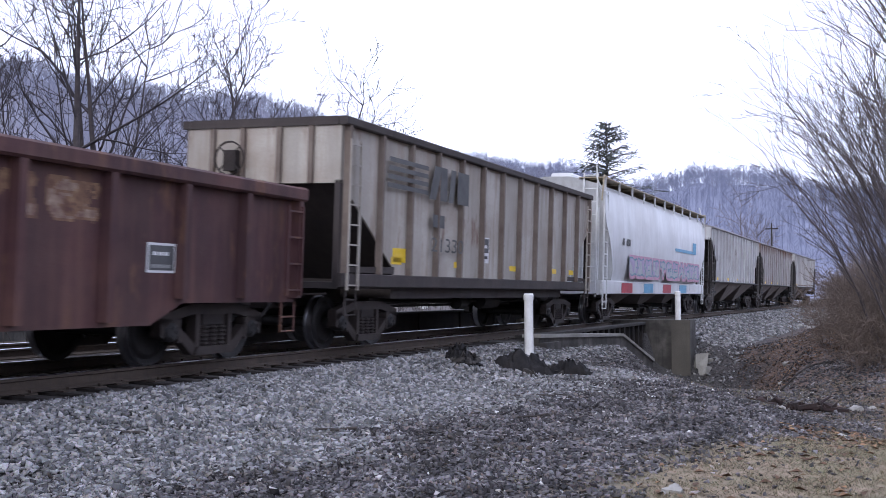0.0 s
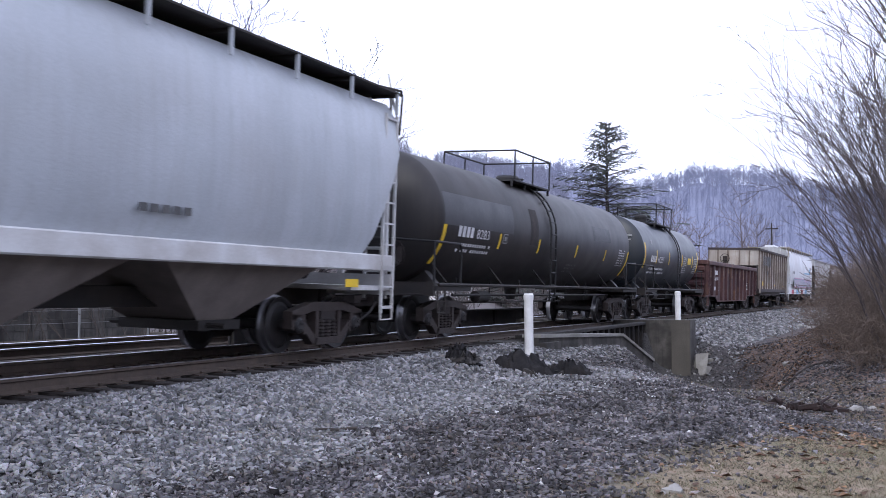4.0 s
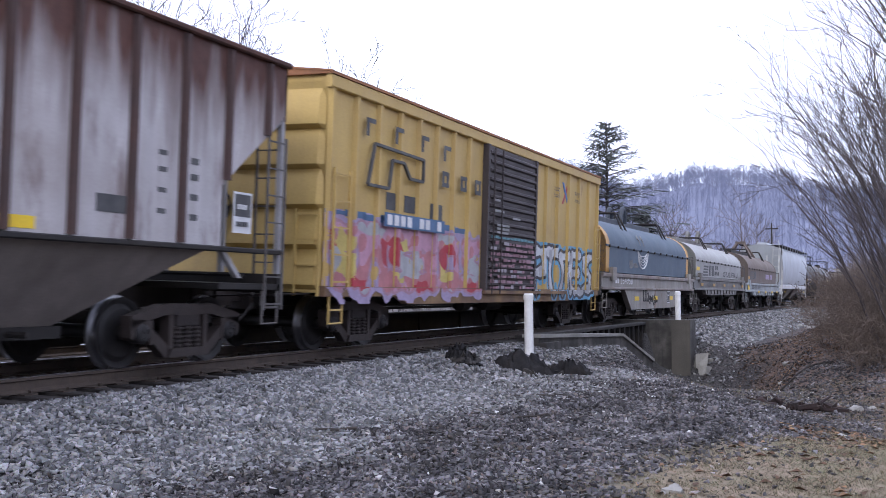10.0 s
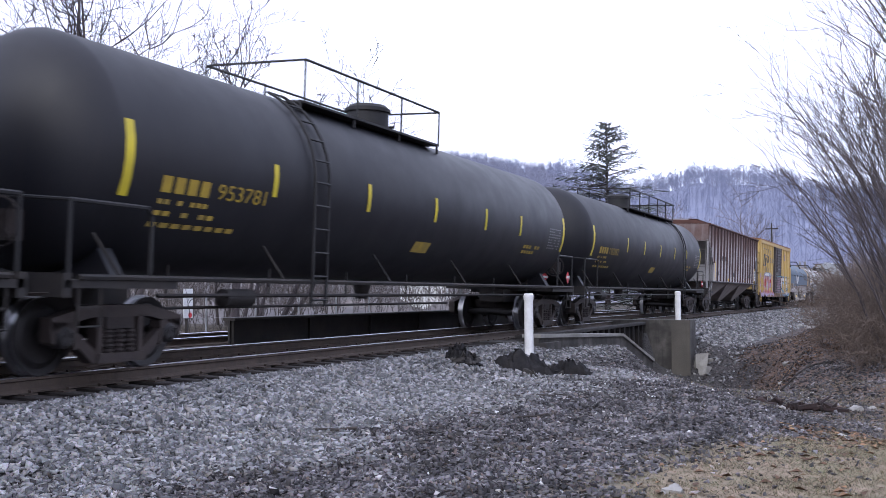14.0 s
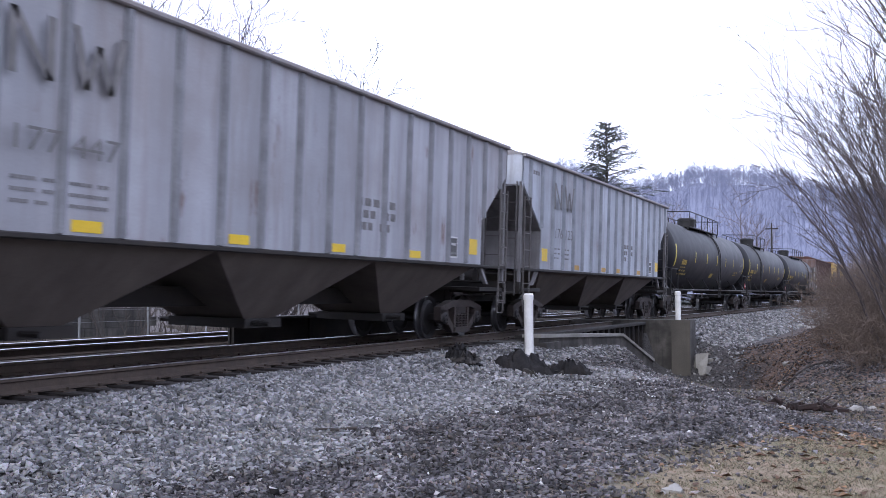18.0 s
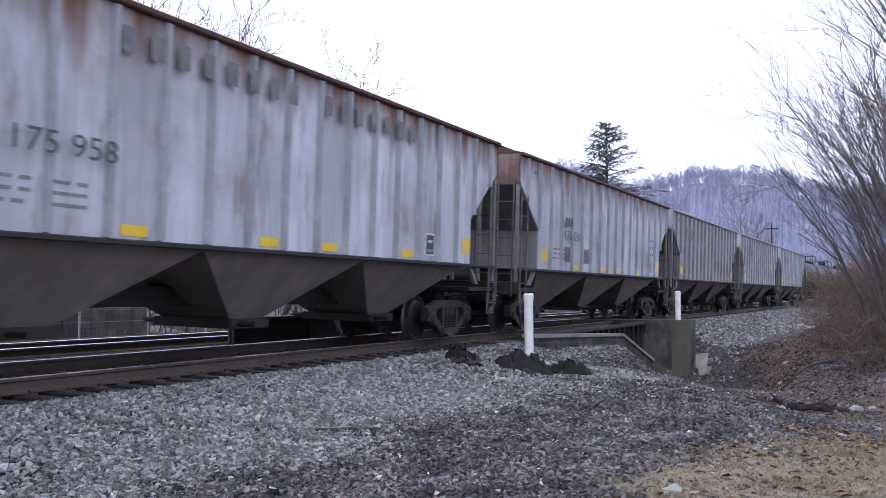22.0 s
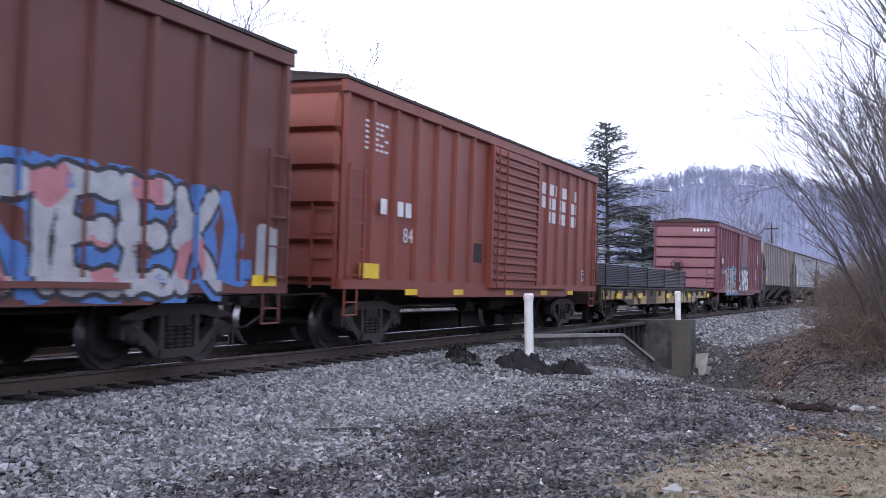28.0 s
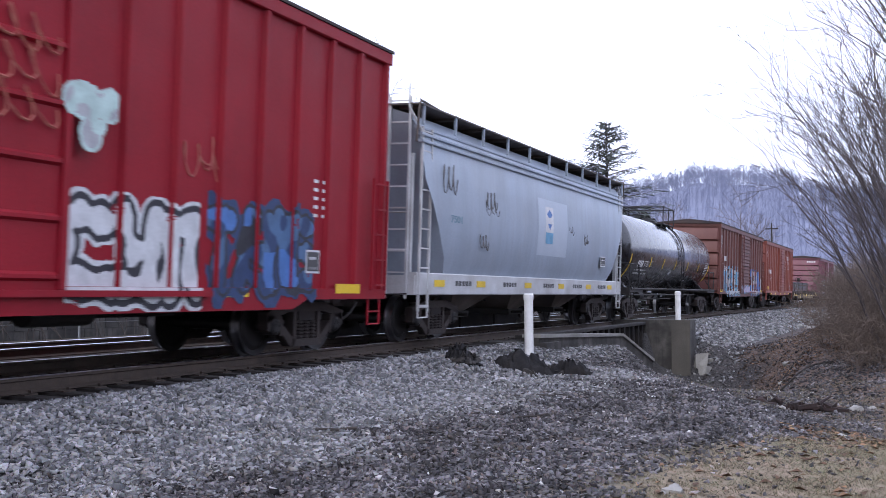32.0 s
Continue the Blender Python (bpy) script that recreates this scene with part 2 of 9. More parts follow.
def ground(x, y):
    x, y = np.asarray(x, float), np.asarray(y, float)
    u = y - line_y(x)
    near = -0.2 - 0.46 * blend(-u, 1.6, 3.9)
    far = -0.16 - 0.25 * blend(u, 6.2, 8.5)
    z = np.where(u < 0, near, far) + np.where(np.abs(u) < 1.9, CANT * u * 0.8, 0) - 0.055 * (1 - blend(np.abs(u), 1.3, 1.62))
    # the bank beyond the creek rises away from the line
    past = blend(x + 1.4 * (y + 6.0), 23.5, 30.0) * blend(-u, 2.6, 5.0)
    z = z + past * (-0.2 + 0.75 * blend(-u, 5.0, 9.5)) + 0.5 * blend(x, 24, 40) * blend(-u, 5.0, 9.0)
    d = creek_distance(x, y)
    hw = 1.5 + 1.0 * blend(x, 25.5, 31.5)
    z = z - 0.3 * (1 - blend(d, 0.8, 4.0)) * blend(-u, 3.2, 4.6)
    deep = 0.22 + 1.4 * blend(x, 22.5, 30.0)
    cut = 1 - blend(d / hw, 0.35, 1.35)
    track = blend(np.abs(u), 1.9, 2.3)
    z = z - deep * cut * np.where(u < 0, track, np.where(u > 6, 1.0, 0.0))
    under = (x > 23.2) & (x < 34.9) & (u > -2.3) & (u < 6.6)
    z = np.where(under, np.minimum(z, -2.0), z)
    z = z + 0.035 * lumps(x, y, 1.3) * blend(-u, 2.2, 3.5) + 0.015 * lumps(x, y, 5.0, 2.0) * blend(np.abs(u), 1.6, 2.4)
    # low mounds of spoil round the post
    z = z + 0.03 * np.exp(-((x - 18.6) ** 2 / 1.2 + (y + 3.35) ** 2 / 0.4)) + 0.06 * np.exp(-((x - 17.6) ** 2 / 0.5 + (y + 2.4) ** 2 / 0.25))
    return z


def spaced(parts):
    out = []
    for a, b, n in parts:
        out += list(np.linspace(a, b, n, endpoint=False))
    return np.array(out + [parts[-1][1]])


GX = spaced([(-900, -100, 12), (-100, -8, 20), (-8, 3, 22), (3, 42, 190), (42, 70, 56), (70, 140, 40), (140, 1500, 30)])
GY = spaced([(-900, -60, 12), (-60, -16, 14), (-16, -11, 16), (-11, 1, 84), (1, 9, 26), (9, 40, 25), (40, 1500, 30)])
XX, YY = np.meshgrid(GX, GY, indexing='ij')
ZZ = ground(XX, YY)
nx, ny = XX.shape
idx = np.arange(nx * ny).reshape(nx, ny)
faces = np.stack([idx[:-1, :-1], idx[1:, :-1], idx[1:, 1:], idx[:-1, 1:]], -1).reshape(-1, 4)


def ground_material():
    """Ballast by the track, dark cinders and soil further out, thin dry grass by the lane."""
    m = bpy.data.materials.new("gravel_cinder_and_grass_ground")
    m.use_nodes = True
    N, L = m.node_tree.nodes, m.node_tree.links
    bsdf = N["Principled BSDF"]
    bsdf.inputs["Roughness"].default_value = 0.95
    bsdf.inputs["Specular IOR Level"].default_value = 0.2
    co = N.new("ShaderNodeTexCoord").outputs["Object"]

    def tex(sc, det=5.0, ro=0.6):
        t = N.new("ShaderNodeTexNoise")
        t.inputs["Scale"].default_value, t.inputs["Detail"].default_value, t.inputs["Roughness"].default_value = sc, det, ro
        L.new(co, t.inputs["Vector"])
        return t.outputs["Fac"]

    def rng_(f, a, b):
        r = N.new("ShaderNodeMapRange")
        r.inputs[1].default_value, r.inputs[2].default_value = a, b
        L.new(f, r.inputs[0])
        return r.outputs[0]

    def mix(f, a, b):
        x = N.new("ShaderNodeMix")
        x.data_type = 'RGBA'
        for k, v in ((0, f), (6, a), (7, b)):
            if isinstance(v, tuple):
                x.inputs[k].default_value = (*v, 1)
            else:
                L.new(v, x.inputs[k])
        return x.outputs[2]

    def calc(op, a, b):
        x = N.new("ShaderNodeMath")
        x.operation = op
        for k, v in ((0, a), (1, b)):
            if isinstance(v, float):
                x.inputs[k].default_value = v
            else:
                L.new(v, x.inputs[k])
        return x.outputs[0]
    sep = N.new("ShaderNodeSeparateXYZ")
    L.new(co, sep.inputs[0])
    X, Y = sep.outputs[0], sep.outputs[1]
    stones = N.new("ShaderNodeTexVoronoi")
    stones.inputs["Scale"].default_value = 17.0
    L.new(co, stones.inputs["Vector"])
    # gravel base darkened to give shade and dirt in gaps between loose stones
    gravel = mix(rng_(tex(22.0), 0.3, 0.7), (0.07, 0.068, 0.07), (0.03, 0.029, 0.03))
    gravel = mix(rng_(stones.outputs["Color"], 0.1, 0.95), (0.065, 0.062, 0.062), gravel)
    cinder = mix(rng_(tex(14.0), 0.3, 0.7), (0.034, 0.031, 0.033), (0.085, 0.078, 0.08))
    soil = mix(rng_(tex(5.0), 0.3, 0.7), (0.17, 0.115, 0.09), (0.085, 0.064, 0.056))
    straw = mix(rng_(tex(11.0), 0.35, 0.65), (0.29, 0.225, 0.17), (0.17, 0.14, 0.1))
    green = mix(rng_(tex(11.0), 0.35, 0.65), (0.15, 0.15, 0.085), (0.24, 0.2, 0.14))
    grass = mix(rng_(tex(1.1, 3.0), 0.42, 0.6), straw, green)
    grass = mix(rng_(tex(3.4, 5.0, 0.7), 0.58, 0.72), grass, (0.085, 0.066, 0.055))
    wob = tex(0.55, 4.0)
    fine = tex(2.2, 4.0)
    # how far from the near rail, ragged
    out = calc('ADD', Y, calc('MULTIPLY', calc('SUBTRACT', wob, 0.5), 4.0))
    out = calc('ADD', out, calc('MULTIPLY', calc('SUBTRACT', fine, 0.5), 1.5))
    col = mix(rng_(out, -3.9, -4.7), gravel, cinder)
    lane = calc('ADD', Y, calc('MULTIPLY', calc('MAXIMUM', calc('SUBTRACT', X, 9.5), 0.0), 0.36))
    lane = calc('ADD', lane, calc('MULTIPLY', calc('SUBTRACT', fine, 0.5), 1.6))
    wild = calc('ADD', X, calc('MULTIPLY', calc('SUBTRACT', fine, 0.5), 5.0))
    lawn = calc('MULTIPLY', rng_(lane, -6.9, -7.9), rng_(wild, 17.5, 14.5))
    ditch = calc('MULTIPLY', rng_(out, -6.6, -7.8), rng_(wild, 13.5, 16.5))
    col = mix(ditch, col, soil)
    col = mix(lawn, col, grass)
    away = calc('ADD', X, calc('MULTIPLY', Y, -0.5))
    away = calc('ADD', away, calc('MULTIPLY', calc('SUBTRACT', fine, 0.5), 4.0))
    bank = calc('MULTIPLY', rng_(away, 28.5, 32.0), rng_(out, -5.0, -6.6))
    col = mix(bank, col, soil)
    rough_ground = mix(rng_(tex(6.0), 0.35, 0.65), (0.09, 0.076, 0.06), (0.045, 0.038, 0.031))
    col = mix(rng_(out, 6.5, 8.0), col, rough_ground)
    # darker bed under and between the tracks
    dark_bed = mix(rng_(tex(18.0), 0.3, 0.7), (0.022, 0.02, 0.02), (0.045, 0.04, 0.038))
    bed = calc('MULTIPLY', rng_(Y, -1.75, -1.4), rng_(Y, 6.4, 5.9))
    bed = calc('MULTIPLY', bed, rng_(X, 75.0, 45.0))
    col = mix(bed, col, dark_bed)
    L.new(col, bsdf.inputs["Base Color"])
    b = N.new("ShaderNodeBump")
    b.inputs["Strength"].default_value, b.inputs["Distance"].default_value = 0.6, 0.04
    L.new(stones.outputs["Distance"], b.inputs["Height"])
    L.new(b.outputs[0], bsdf.inputs["Normal"])
    return m


M_GROUND = ground_material()
gr = new("ground", fast_mesh("ground", np.stack([XX, YY, ZZ], -1).reshape(-1, 3), faces, M_GROUND, True))
tagged(gr, "grey ballast, dark cinders and thin dry grass beside the railway", "ground", kind="structure")

# ---- rails and sleepers ----
RAIL_PROF = [(-0.07, -0.175), (0.07, -0.175), (0.07, -0.16), (0.012, -0.13), (0.01, -0.05), (0.036, -0.035), (0.036, -0.006), (0.028, 0.0), (-0.028, 0.0), (-0.036, -0.006), (-0.036, -0.035), (-0.01, -0.05), (-0.012, -0.13), (-0.07, -0.16)]


def rail_shape(off, lift, tilt, s0=-60.0, s1=420.0):
    s = Shape()
    xs = np.concatenate([np.arange(s0, 10, 10.0), np.arange(10, 110, 5.0), np.arange(110, s1, 20.0)])
    rings = []
    for x in xs:
        y = float(line_y(x)) + off
        rings.append((float(x), [(y + a - tilt * b, lift + b + tilt * a) for a, b in RAIL_PROF]))
    s.sweep(rings)
    n = len(RAIL_PROF)
    for r in range(len(xs) - 1):
        for i in (6, 7, 8):
            s.m[r * n + i] = 1
    return s


tr1 = tagged(new("railway_track"), "rusty rails on dark sleepers in grey ballast under the train", "railway track", kind="structure")
for off in (-0.755, 0.755):
    part("rail", rail_shape(off, off * CANT, CANT), [M_RAIL, M_RAILTOP], tr1)
tr2 = tagged(new("railway_track"), "second rusty track behind the train", "railway track", kind="structure")
for off in (3.45, 4.96):
    part("rail", rail_shape(off, 0.02, 0.0), [M_RAIL, M_RAILTOP], tr2)
tie = Shape().bar(-1.3, 1.3, -0.115, 0.115, -0.2, 0.0, 0.015)
tie_mesh = tie.mesh("sleeper", M_TIE)
plate = Shape()
for y in (-0.755, 0.755):
    plate.box(y - 0.17, y + 0.17, -0.1, 0.1, 0.0, 0.018)
    for a in (-0.11, 0.11):
        plate.box(y + a - 0.02, y + a + 0.02, -0.06, -0.03, 0.018, 0.05)
plate_mesh = plate.mesh("tie_plate", M_RAIL)
rt = random.Random(3)
for k in range(150):
    x = 1.0 + k * 0.52
    t = new("sleeper", tie_mesh)
    t.parent = tr1
    t.matrix_local = pose(x, float(line_y(x)) + rt.uniform(-0.11, 0.09), -0.192, 0, 0, 90) @ pose(0, 0, 0, 0, -math.degrees(CANT), rt.uniform(-1.2, 1.2))
    p = new("tie_plate", plate_mesh)
    p.parent = t
far_ties = Shape()
for k in range(150):
    x = 1.0 + k * 0.55
    far_ties.box(x - 0.11, x + 0.11, float(line_y(x)) + 2.9, float(line_y(x)) + 5.5, -0.36, -0.155)
tagged(part("sleepers", far_ties, M_TIE, tr2), kind="stuff")

# ---- bridge over the creek ----
M_CONC = surf("stained_grey_concrete", (0.15, 0.14, 0.125), (0.055, 0.05, 0.047), 2.2, 0.9, grime=(0.03, 0.028, 0.027), grime_amount=0.75, streak=0.8, bump=0.4)
M_CONC2 = surf("pale_weathered_concrete", (0.34, 0.33, 0.31), (0.25, 0.24, 0.22), 1.5, 0.9, grime=(0.12, 0.11, 0.1), streak=0.3, bump=0.4)
br = tagged(new("girder_bridge"), "low dark steel girder bridge on concrete abutments over a creek", "bridge", kind="structure")
s = Shape().bar(22.6, 35.4, -1.98, -1.68, -0.14, -0.05, 0.01)
s.box(22.6, 35.4, -1.86, -1.82, -1.5, -0.14)
s.bar(22.6, 35.4, -1.98, -1.68, -1.56, -1.5, 0.01)
part("girder", s, M_STEEL, br)
for k in range(20):
    x = 22.9 + k * 0.65
    part("stiffener", Shape().box(x - 0.03, x + 0.03, -1.96, -1.86, -1.5, -0.14), M_STEEL, br)
s = Shape().box(22.6, 35.4, 1.68, 1.98, -1.5, -0.2)
s.box(22.6, 35.4, -1.68, 1.68, -0.52, -0.42)
part("girder", s, M_STEEL, br)
s = Shape().slab([(35.0, -2.2), (36.0, -2.2), (36.0, 0.02), (35.0, 0.02)], -3.45, 7.0)
part("abutment", s, M_CONC, br)
part("pilaster", Shape().box(34.9, 34.99, -3.46, -2.85, -2.2, 0.03), surf("grey_brown_concrete", (0.11, 0.1, 0.085), (0.07, 0.064, 0.057), 1.2, 0.9, bump=0.4), br)
s = Shape().slab([(22.2, -2.2), (23.3, -2.2), (23.3, -0.2), (22.2, -0.2)], -2.55, 7.0)
part("abutment", s, M_CONC, br)
s = Shape()
wall_top = [(22.3, -2.35, -0.09), (27.6, -2.95, -0.24), (29.6, -3.35, -1.02)]
for (ax, ay, az), (bx, by, bz) in zip(wall_top[:-1], wall_top[1:]):
    s.add([(ax, ay, -2.3), (bx, by, -2.3), (bx, by, bz), (ax, ay, az), (ax, ay + 0.35, -2.3), (bx, by + 0.35, -2.3), (bx, by + 0.35, bz), (ax, ay + 0.35, az)], [(0, 1, 2, 3), (5, 4, 7, 6), (3, 2, 6, 7), (0, 3, 7, 4), (1, 5, 6, 2), (0, 4, 5, 1)])
part("wing_wall", s, M_CONC, br)
s = Shape()
for (ax, ay, az), (bx, by, bz) in zip(wall_top[:-1], wall_top[1:]):
    s.add([(ax, ay - 0.04, az + 0.004), (bx, by - 0.04, bz + 0.004), (bx, by - 0.04, bz + 0.08), (ax, ay - 0.04, az + 0.08), (ax, ay + 0.4, az + 0.004), (bx, by + 0.4, bz + 0.004), (bx, by + 0.4, bz + 0.08), (ax, ay + 0.4, az + 0.08)], [(0, 1, 2, 3), (5, 4, 7, 6), (3, 2, 6, 7), (0, 3, 7, 4), (1, 5, 6, 2), (0, 4, 5, 1)])
part("coping", s, M_CONC2, br)
br2 = tagged(new("girder_bridge"), "dark plate girder of the second track's bridge", "bridge", kind="structure")
s = Shape().box(17.6, 36.0, 2.6, 2.64, -0.7, 0.36)
s.bar(17.6, 36.0, 2.47, 2.77, 0.36, 0.42, 0.01)
part("girder", s, M_STEEL, br2)
for k in range(7):
    x = 17.7 + 3 * k
    part("stiffener", Shape().box(x - 0.04, x + 0.04, 2.54, 2.6, -0.65, 0.36), M_STEEL, br2)

# ---- white posts ----
M_PVC = surf("white_plastic_pipe", (0.78, 0.78, 0.78), (0.7, 0.7, 0.7), 3.0, 0.4, bump=0.02, grime=(0.4, 0.38, 0.36), grime_amount=0.2)


def marker_post(x, y, z0, z1, r, lean):
    o = tagged(new("marker_post"), "white plastic pipe post with a cap, standing in dark spoil", "marker post", "white posts")
    o.location = (x, y, z0)
    o.rotation_euler = (0, radians(lean), 0)
    h = z1 - z0
    part("pipe", Shape().lathe([(-0.3, r), (h - 0.12, r)], 20, 'z'), M_PVC, o)
    part("cap", Shape().lathe([(h - 0.13, r * 1.12), (h - 0.03, r * 1.12), (h, r * 0.9)], 20, 'z'), M_PVC, o)


marker_post(20.75, -2.63, -0.5, 0.895, 0.094, -1.4)
marker_post(35.6, -2.95, -0.2, 0.98, 0.094, -2.5)
# ---- growing things ----
def tubes(name, segs, material, sides=4):
    """Tapered twigs: rows of x0 y0 z0 x1 y1 z1 r0 r1, as one mesh."""
    s = np.asarray(segs, np.float64)
    p0, p1, r0, r1 = s[:, 0:3], s[:, 3:6], s[:, 6:7], s[:, 7:8]
    d = p1 - p0
    d /= np.maximum(np.linalg.norm(d, axis=1, keepdims=True), 1e-6)
    ref = np.where(np.abs(d[:, 2:3]) > 0.9, np.array([[1.0, 0, 0]]), np.array([[0, 0, 1.0]]))
    u = np.cross(d, ref)
    u /= np.linalg.norm(u, axis=1, keepdims=True)
    w = np.cross(d, u)
    n = len(s)
    V = np.zeros((n, 2 * sides, 3))
    for i in range(sides):
        a = 2 * math.pi * i / sides
        o = math.cos(a) * u + math.sin(a) * w
        V[:, i] = p0 + r0 * o
        V[:, sides + i] = p1 + r1 * o
    base = (np.arange(n) * 2 * sides)[:, None]
    F = np.concatenate([base + np.array([[i, (i + 1) % sides, sides + (i + 1) % sides, sides + i]]) for i in range(sides)])
    return fast_mesh(name, V.reshape(-1, 3), F, material, True)


def grow(r, start, way, length, radius, depth, out, spread=0.6, up=0.12, kids=(2, 4), thin=0.006, bend=0.18, shrink=0.68):
    """Adds a branch and its side branches to out."""
    n = max(2, int(4 if depth > 1 else 3))
    p = np.array(start, float)
    d = np.array(way, float)
    d /= np.linalg.norm(d)
    rr = radius
    marks = []
    for i in range(n):
        d = d + r.normal(0, bend, 3) + np.array([0, 0, up])
        d /= np.linalg.norm(d)
        q = p + d * length / n
        r2 = max(thin, radius * (1 - 0.55 * (i + 1) / n))
        out.append((*p, *q, rr, r2))
        marks.append((p, q, d.copy(), r2))
        p, rr = q, r2
    if depth <= 0:
        return
    for k in range(int(r.integers(kids[0], kids[1] + 1))):
        a, b, dd, r2 = marks[int(r.integers(max(0, n - 3), n))]
        t = r.random()
        side = r.normal(0, 1, 3)
        side -= dd * side.dot(dd)
        side /= np.linalg.norm(side) + 1e-6
        ang = spread * r.uniform(0.6, 1.3)
        grow(r, a + (b - a) * t, dd * math.cos(ang) + side * math.sin(ang), length * shrink * r.uniform(0.75, 1.15), max(thin, r2 * r.uniform(0.5, 0.8)), depth - 1, out, spread, up, kids, thin, bend, shrink)
    grow(r, p, d + r.normal(0, 0.2, 3), length * shrink, max(thin, rr * 0.9), depth - 1, out, spread, up, kids, thin, bend, shrink)


M_BARK = surf("grey_brown_bark", (0.082, 0.068, 0.07), (0.05, 0.042, 0.045), 4.0, 0.95, bump=0.6, fine=22)
M_TWIG = surf("dark_bare_twigs", (0.06, 0.05, 0.056), (0.04, 0.034, 0.04), 4.0, 0.95, bump=0.0)
M_BRUSH = surf("grey_brown_brush", (0.098, 0.082, 0.072), (0.058, 0.048, 0.043), 2.0, 0.95, bump=0.0)
M_VINE = surf("brown_shrub_stems", (0.185, 0.14, 0.112), (0.12, 0.092, 0.078), 2.0, 0.95, bump=0.0)


def branch(r, start, way, length, radius, level, out, open_=0.75, up=0.08, bend=0.16, thin=0.008, kids=1.0):
    """A crooked branch that keeps throwing side shoots, left and right in turn."""
    n = 5 if level > 1 else 3
    p = np.array(start, float)
    d = np.array(way, float)
    d /= np.linalg.norm(d)
    rr = radius
    turn = r.uniform(0, 6.28)
    for i in range(n):
        d = d + r.normal(0, bend, 3) + np.array([0, 0, up])
        d /= np.linalg.norm(d)
        q = p + d * length / n
        r2 = max(thin * 0.6, radius * (1 - 0.7 * (i + 1) / n))
        out.append((*p, *q, max(rr, thin * 0.7), r2))
        if level > 0 and (i > 0 or level > 2) and r.random() < kids:
            turn += 2.4 + r.normal(0, 0.5)
            side = np.cross(d, (math.cos(turn), math.sin(turn), 0.3 * math.sin(turn * 1.7)))
            side /= np.linalg.norm(side) + 1e-6
            ang = open_ * r.uniform(0.65, 1.25)
            branch(r, p + (q - p) * r.random(), d * math.cos(ang) + side * math.sin(ang), length * r.uniform(0.4, 0.68) * (1 - 0.35 * i / n), max(thin, r2 * r.uniform(0.5, 0.75)), level - 1, out, open_, up, bend, thin, kids)
        p, rr = q, r2


def bare_tree(x, y, seed, stems, label="tall bare winter tree with dark forking limbs", limbs=7, level=3, thin=0.014, bark=None):
    """stems: rows of lean across the line of sight, lean away, length, radius."""
    r = np.random.default_rng(seed)
    o = tagged(new("bare_tree"), label, "tree", "bare trees behind the railway")
    o.location = (x, y, float(ground(x, y)) - 0.15)
    az = math.atan2(y - EYE.y, x - EYE.x)
    across = np.array([math.sin(az), -math.cos(az), 0])
    away = np.array([math.cos(az), math.sin(az), 0])
    low, high = [], []
    for lr, la, length, rad in stems:
        d = across * lr + away * la + np.array([0, 0, 1.0])
        d /= np.linalg.norm(d)
        p = np.array([r.normal(0, 0.1), r.normal(0, 0.1), 0.0])
        n, rr = 9, rad
        turn = r.uniform(0, 6.28)
        for i in range(n):
            d = d + r.normal(0, 0.04, 3) + np.array([0, 0, 0.02])
            d /= np.linalg.norm(d)
            q = p + d * length / n
            r2 = rad * (1 - 0.92 * ((i + 1) / n) ** 1.05)
            low.append((*p, *q, rr, r2))
            if i >= 2:
                for k in range(2 if i > n - limbs + 1 else 1):
                    turn += 2.4 + r.normal(0, 0.4)
                    tilt = r.uniform(0.55, 1.0)
                    w = across * math.cos(turn) * math.sin(tilt) + away * math.sin(turn) * math.sin(tilt) + d * math.cos(tilt)
                    branch(r, p + (q - p) * r.random(), w, length * r.uniform(0.28, 0.5) * (1.1 - 0.55 * i / n), max(thin * 2.2, r2 * r.uniform(0.45, 0.7)), level, high, 0.66, 0.07, 0.16, thin, 0.9)
            p, rr = q, r2
    part("trunk", tubes("trunk", low, bark or M_BARK, 8), None, o)
    part("crown", tubes("crown", high, bark or M_TWIG, 3), None, o)
    return o


bare_tree(27.2, 15.6, 101, ((-0.04, 0.0, 14.0, 0.19), (-0.3, 0.1, 9.0, 0.08)))
bare_tree(28.4, 15.4, 102, ((-0.06, 0.0, 12.5, 0.13), (0.05, -0.1, 13.0, 0.16), (0.18, 0.1, 11.0, 0.1)), "bare tree forking low into several upright stems")
bare_tree(29.2, 15.0, 112, ((0.5, 0.0, 10.5, 0.12),), "leaning bare tree with long arching limbs", 7, 3)
bare_tree(34.7, 14.2, 104, ((0.01, 0.0, 12.4, 0.18), (0.13, -0.1, 8.0, 0.09)), "slender bare tree with a spreading crown")
bare_tree(35.8, 13.9, 113, ((0.06, 0.0, 8.6, 0.1), (0.2, 0.1, 7.4, 0.08)), "small bare tree among the brush", 6, 3)
bare_tree(38.2, 14.3, 105, ((0.52, -0.1, 10.4, 0.13), (0.75, 0.0, 8.6, 0.1)), "small leaning bare tree with fine twigs", 7, 3)
bare_tree(25.3, 16.9, 103, ((-0.05, 0.1, 9.5, 0.1),), "thin bare tree at the wood's edge", 6, 2)
bare_tree(31.5, 17.0, 106, ((0.12, 0.0, 8.6, 0.09), (0.3, 0.0, 8.0, 0.08)), "thin bare tree at the wood's edge", 6, 2)
bare_tree(37.8, 17.0, 107, ((0.15, 0.0, 8.0, 0.08), (-0.2, 0.0, 7.0, 0.07)), "thin bare tree at the wood's edge", 6, 2)
M_FARBARK = surf("red_grey_far_bark", (0.17, 0.135, 0.14), (0.13, 0.108, 0.112), 2.0, 0.95, bump=0.0)
